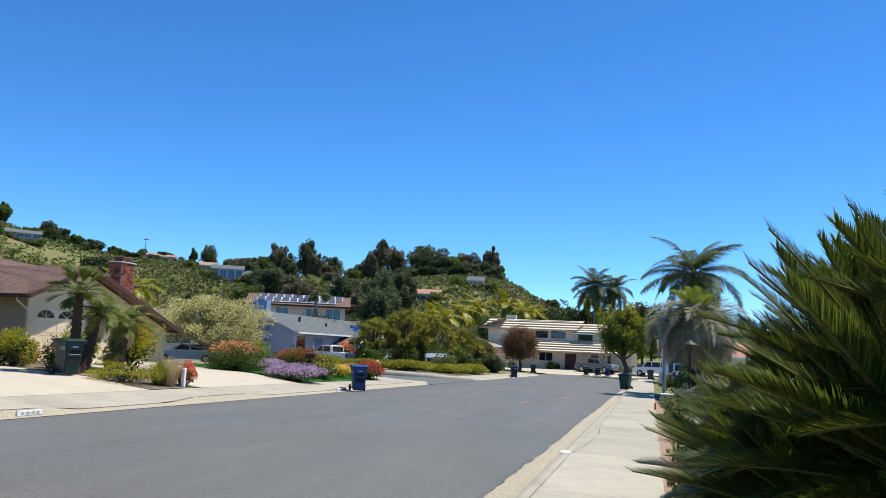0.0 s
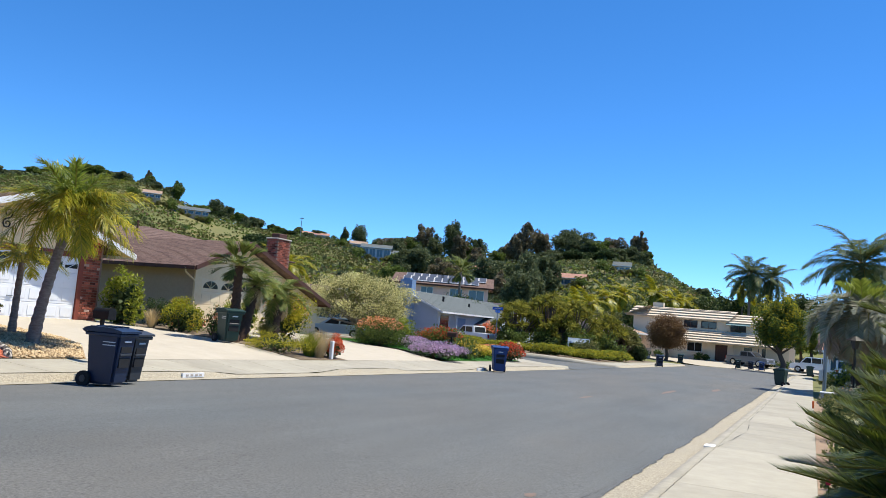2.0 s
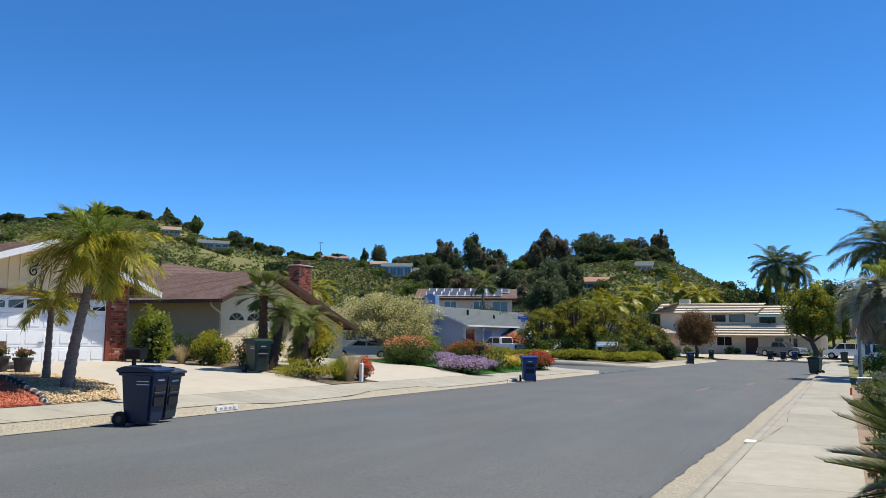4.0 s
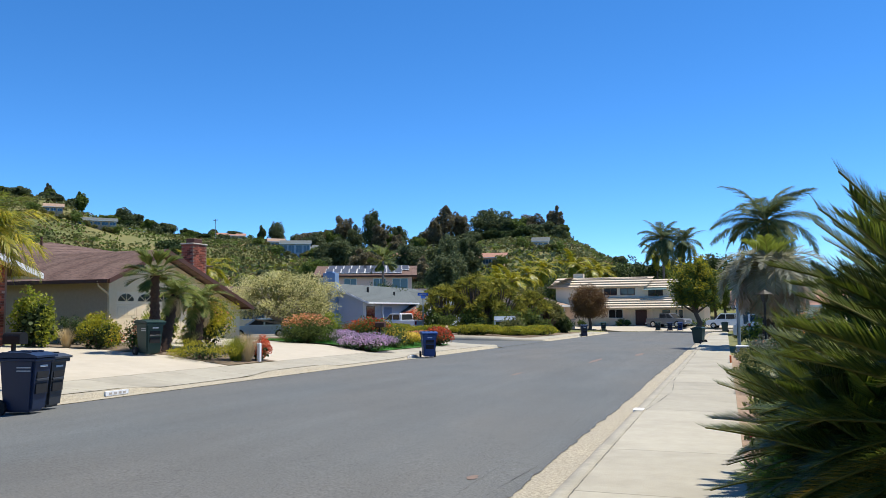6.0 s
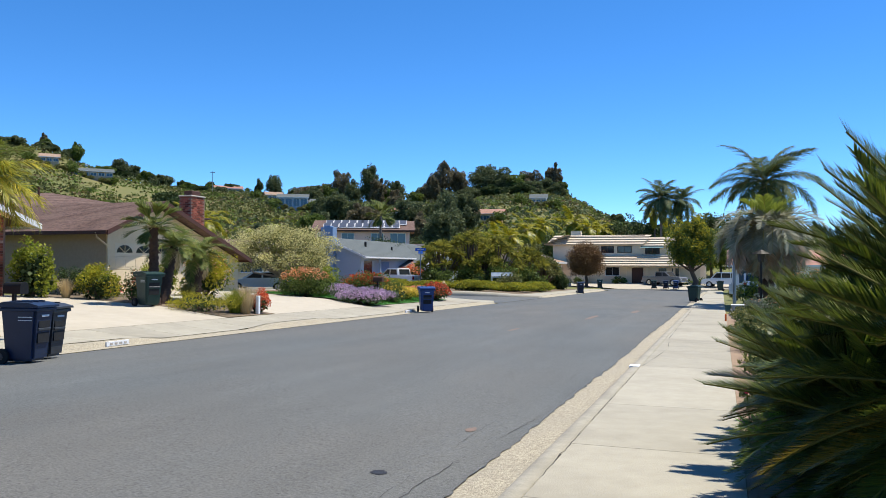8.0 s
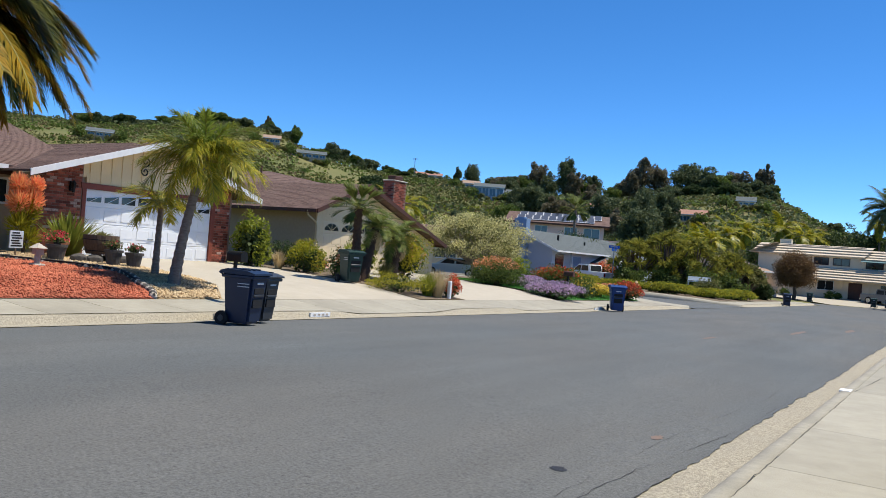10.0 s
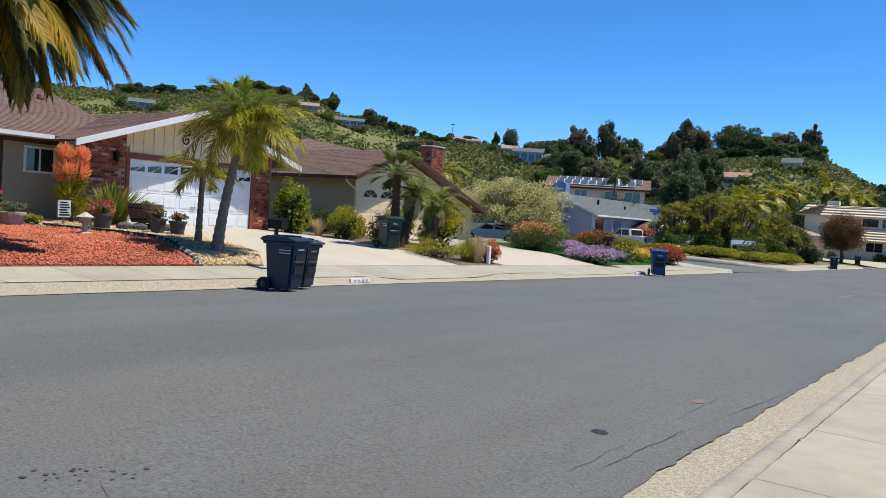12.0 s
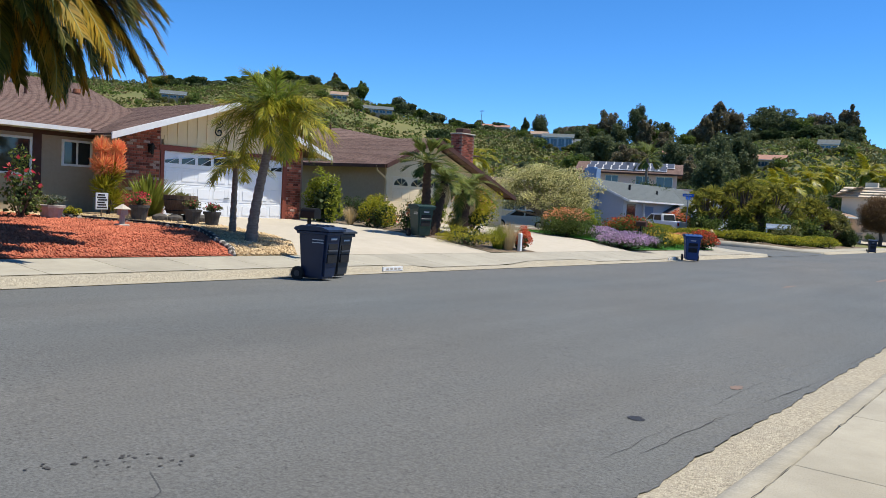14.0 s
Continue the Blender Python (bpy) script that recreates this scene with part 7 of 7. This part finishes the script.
for k, (x, y) in enumerate(((0.5, 30.5), (0.62, 31.3), (0.45, 32.2), (0.7, 33.2), (0.55, 36.5), (0.6, 37.6))):
    rock("edging_stone", x, y, 0.4, 0.5, 0.25, M["stone_light"], "pale stone beside the pavement", "stones by the pavement")

part("orange_tape", boxes((0.1, 0.16, 28.4, 28.6, float(street_z(28.5)) + 0.129, float(street_z(28.5)) + 0.36)), M["orange_tape"])
tagged(bpy.data.objects["orange_tape"], "strip of orange marking tape by the pavement", "tape")

wl = thing("garden_wall", -20.5, 101.8, ground_at(-20.5, 101.8), "low tan wall before the end house", "wall")
part("wall_body", boxes((-3.2, 2.2, -0.1, 0.1, -0.3, 1.3)), M["paling"], wl)
part("coping", boxes((-3.3, 2.3, -0.16, 0.16, 1.3, 1.4)), M["stone_light"], wl)
for k in range(9):
    part("wall_panel", boxes((-3.0 + k * 0.58, -2.55 + k * 0.58, -0.13, -0.1, 0.1, 1.15)), M["paling"], wl)

bn = thing("garden_bench", -18.5, 68.2, ground_at(-18.5, 68.2) + 0.7, "white bench among the junipers", "bench", rz=10)
part("seat", boxes((-0.95, 0.95, -0.25, 0.25, 0.4, 0.46)), M["white_paint"], bn)
part("backrest", boxes((-0.95, 0.95, 0.2, 0.26, 0.5, 0.85)), M["white_paint"], bn)
for a in (-0.85, 0.85):
    part("leg", boxes((a - 0.04, a + 0.04, -0.22, 0.22, -0.9, 0.4)), M["white_paint"], bn)

# antenna mast on the ridge
mx, my = polar(35.75, 385)
an = thing("antenna_mast", mx, my, ground_at(mx, my), "thin antenna mast on the ridge", "antenna")
v, f = tube_arrays([(0, 0, 0), (0, 0, 10.5)], 0.14, 5)
np_part("mast", v, f, M["galv"], an)
part("crossarm", boxes((-1.3, 1.3, -0.1, 0.1, 9.8, 10.1)), M["galv"], an)

# kerb paint, road marks
def ground_mark(name, x, y, w, d, material, label, lift=0.004, seed=1, curb=False):
    g = np.random.default_rng(seed)
    n = 18
    a = np.linspace(0, 2 * np.pi, n, endpoint=False)
    r = 1 + 0.1 * g.standard_normal(n)
    X, Y = x + np.cos(a) * w / 2 * r, y + np.sin(a) * d / 2 * r
    Z = street_z(Y) + 0.07 * (1 - ((X + 7) / 5.2) ** 2) + lift
    bm = bmesh.new()
    bm.faces.new([bm.verts.new(p) for p in zip(X, Y, Z)])
    return tagged(part(name, bm, material), label, "mark", "", "structure")


ground_mark("tar_patch", -2.6, 5.83, 0.14, 0.14, M["patch"], "black tar patch on the asphalt", seed=2)
ground_mark("rust_stain", -2.44, 7.8, 0.1, 0.26, M["rust"], "small brown stain on the asphalt", seed=3)
g = np.random.default_rng(15)
for k in range(26):
    along = g.uniform(0, 1)
    ground_mark("oil_drip", -4.42 + 0.45 * along + g.normal(0, 0.08), 1.8 + 0.9 * along + g.normal(0, 0.07), g.uniform(0.012, 0.035), g.uniform(0.012, 0.035), M["seam"], "small oil drip on the asphalt", seed=20 + k)
for k, (x, y, w, d) in enumerate(((-4.6, 30, 0.5, 6), (-3.6, 36, 0.7, 5), (-5.6, 22, 0.35, 2.5))):
    ground_mark("rust_stain", x, y, w * 0.4, d * 0.5, M["rust"], "faint brown stain along the asphalt", seed=60 + k)
# cracks in the street and along the walk
def crack(pts, label, wdt=0.02, lift=0.005, on_walk=False, seed=1):
    g = np.random.default_rng(seed)
    P = []
    for (x0, y0), (x1, y1) in zip(pts, pts[1:]):
        m = max(2, int(math.hypot(x1 - x0, y1 - y0) / 0.12))
        for t in np.linspace(0, 1, m, endpoint=False):
            P.append((x0 + (x1 - x0) * t + g.normal(0, 0.005 if on_walk else 0.01), y0 + (y1 - y0) * t))
    P = np.array(P)
    T = np.gradient(P, axis=0)
    N = np.stack([-T[:, 1], T[:, 0]], -1)
    N /= np.linalg.norm(N, axis=1, keepdims=True) + 1e-9
    w = wdt * np.clip(np.sin(np.arange(len(P)) * 0.31 + seed) * 0.5 + g.uniform(0.0, 0.9, len(P)), 0.04, 1)[:, None] / 2
    A, B = P - N * w, P + N * w

    def zz(Q):
        return street_z(Q[:, 1]) + (0.13 if on_walk else 0.07 * (1 - ((Q[:, 0] + 7) / 5.2) ** 2)) + lift

    V = np.concatenate([np.column_stack([A, zz(A)]), np.column_stack([B, zz(B)])])
    n = len(P)
    k = np.arange(n - 1)
    tagged(np_part("crack", V, np.stack([k, k + 1, n + k + 1, n + k], -1), M["seam"]), label, "crack", "", "structure")


crack([(-2.3, 4), (-2.35, 8), (-2.2, 12), (-2.45, 18), (-2.2, 26), (-2.3, 40)], "thin crack along the asphalt edge", 0.005, seed=5)
crack([(-4.36, 2.46), (-4.18, 2.42), (-3.98, 2.4), (-3.62, 2.26), (-3.4, 1.9)], "hairline crack in the asphalt", 0.004, seed=11)
crack([(-2.2, 4.9), (-2.15, 6.4), (-2.05, 7.6), (-1.93, 9.2), (-1.95, 12.4)], "crack along the asphalt edge", 0.008, seed=12)
crack([(-1.8, 8.6), (-3.2, 9.1)], "thin crack across the asphalt", 0.006, seed=6)
crack([(-2.0, 11.2), (-3.4, 10.9), (-4.4, 11.4)], "thin crack across the asphalt", 0.006, seed=7)
crack([(-1.268, -3), (-1.266, 8), (-1.262, 13.2)], "dark crack between kerb and slabs", 0.009, 0.002, True, 8)
crack([(-1.24, 13.4), (-1.04, 16.9), (-1.2, 20), (-1.21, 24.8), (-1.25, 36)], "wandering dark crack in the pavement", 0.013, 0.004, True, 9)

np_mark = boxes((-1.45, -1.29, 13.35, 13.65, float(street_z(13.5)) + 0.1, float(street_z(13.5)) + 0.1325))
tagged(part("kerb_paint", np_mark, M["white_paint"]), "white paint patch on the kerb", "mark", "", "structure")
num = tagged(new("kerb_number"), "white painted plate on the far kerb with worn digits", "mark", "", "structure")
for y in (13.9, 30.9):
    z0 = float(street_z(y))
    part("paint_patch", boxes((-12.45, -12.405, y - 0.34, y + 0.34, z0 + 0.02, z0 + 0.118)), M["white_paint"], num)
    for k in range(4):
        part("print_bar", boxes((-12.41, -12.40, y - 0.24 + k * 0.14, y - 0.16 + k * 0.14, z0 + 0.045, z0 + 0.09)), M["stone_light"], num)


# ---- loose stones of the gravel beds ----
def gravel(name, count, where, size, material, label, seed):
    g = np.random.default_rng(seed)
    P = []
    while len(P) < count:
        x, y = g.uniform(-22.4, -14.4), g.uniform(3, 14.5)
        if where(x, y):
            P.append((x, y))
    P = np.array(P)
    base = np.array([(1, 0, 0), (0, 1, 0), (-1, 0, 0), (0, -1, 0), (0, 0, 0.9), (0, 0, -0.6)], float)
    tri = np.array([(0, 1, 4), (1, 2, 4), (2, 3, 4), (3, 0, 4), (1, 0, 5), (2, 1, 5), (3, 2, 5), (0, 3, 5)])
    s = size * g.uniform(0.5, 1.3, count)
    a = g.uniform(0, 6.28, count)
    R = np.stack([np.stack([np.cos(a), -np.sin(a), 0 * a], -1), np.stack([np.sin(a), np.cos(a), 0 * a], -1), np.stack([0 * a, 0 * a, 0 * a + 1], -1)], 1)
    V = np.einsum("nij,kj->nki", R, base) * s[:, None, None] * g.uniform(0.7, 1.3, (count, 6, 1)) + np.column_stack([P, gz(P[:, 0], P[:, 1]) + 0.03])[:, None]
    F = (tri[None] + (np.arange(count) * 6)[:, None, None]).reshape(-1, 3)
    tagged(np_part(name, V.reshape(-1, 3), F, material), label, "gravel", "", "stuff")


EX, EY = [14.3, 15, 16, 18, 19.5, 21, 22.4], [10.75, 11.2, 11.5, 12.4, 12.0, 10.5, 9.0]
DX, DY = [14.3, 16, 18, 21, 23.4], [12.6, 13.9, 14.3, 14.5, 14.6]
gravel("loose_gravel", 24000, lambda x, y: y < np.interp(-x, EX, EY) - 0.1, 0.034, leaf_mat("red_stones", (0.3, 0.075, 0.04), (0.48, 0.16, 0.09), 0.0, 0.9), "crushed red lava stones", 31)
gravel("loose_gravel", 10000, lambda x, y: np.interp(-x, EX, EY) + 0.1 < y < np.interp(-x, DX, DY) - 0.05, 0.036, leaf_mat("tan_stones", (0.28, 0.19, 0.1), (0.55, 0.42, 0.25), 0.0, 0.9), "tan and cream river pebbles", 32)

# grass blades on the lawn
g = np.random.default_rng(41)
n = 14000
x, y = g.uniform(-21.8, -14.5, n), g.uniform(31.8, 41.4, n)
keep = y > np.interp(-x, [14.3, 18, 22], [31.7, 32.9, 34.1])
x, y = x[keep], y[keep]
z = gz(x, y) + 0.03
a = g.uniform(0, 6.28, len(x))
V = np.stack([np.stack([x - 0.012 * np.cos(a), y - 0.012 * np.sin(a), z], -1), np.stack([x + 0.012 * np.cos(a), y + 0.012 * np.sin(a), z], -1), np.stack([x + g.normal(0, 0.03, len(x)), y + g.normal(0, 0.03, len(x)), z + g.uniform(0.04, 0.09, len(x))], -1)], 1)
tagged(np_part("grass", V.reshape(-1, 3), np.arange(3 * len(x)).reshape(-1, 3), leaf_mat("grass_blade", (0.04, 0.15, 0.02), (0.08, 0.24, 0.03))), "short bright green grass blades", "grass", "", "stuff")

# ---- bricks of the garage front ----
house = bpy.data.objects["house"]
brick_me = bpy.data.meshes.new("brick")
bm = boxes((0, 0.02, 0, 0.225, 0, 0.078), bevel=0.006)
bm.to_mesh(brick_me)
bm.free()
brick_me.materials.append(M["brick"])
half_me = bpy.data.meshes.new("brick")
bm = boxes((0, 0.02, 0, 0.105, 0, 0.078), bevel=0.006)
bm.to_mesh(half_me)
bm.free()
half_me.materials.append(M["brick"])
half_pale, brick_pale = half_me.copy(), brick_me.copy()
for me in (half_pale, brick_pale):
    me.materials[0] = M["brick_pale"]
random.seed(4)
for y0, y1 in ((13.2, 14.66), (20.02, 20.82)):
    z, row = -1.12, 0
    while z < 1.95:
        y = y0 + 0.01
        first = row % 2
        while y < y1 - 0.09:
            short = first or y + 0.225 > y1
            if z + 0.08 > 1.4 + 0.328 * min(y - 12.6, 21.7 - y - 0.225):
                y += 0.118 if short else 0.238
                first = 0
                continue
            washed = random.random() < 0.07
            b = new("brick", (half_pale if washed else half_me) if short else (brick_pale if washed else brick_me))
            b.parent = house
            b.location = (-23.508, y, z)
            y += 0.118 if short else 0.238
            first = 0
        z += 0.09
        row += 1
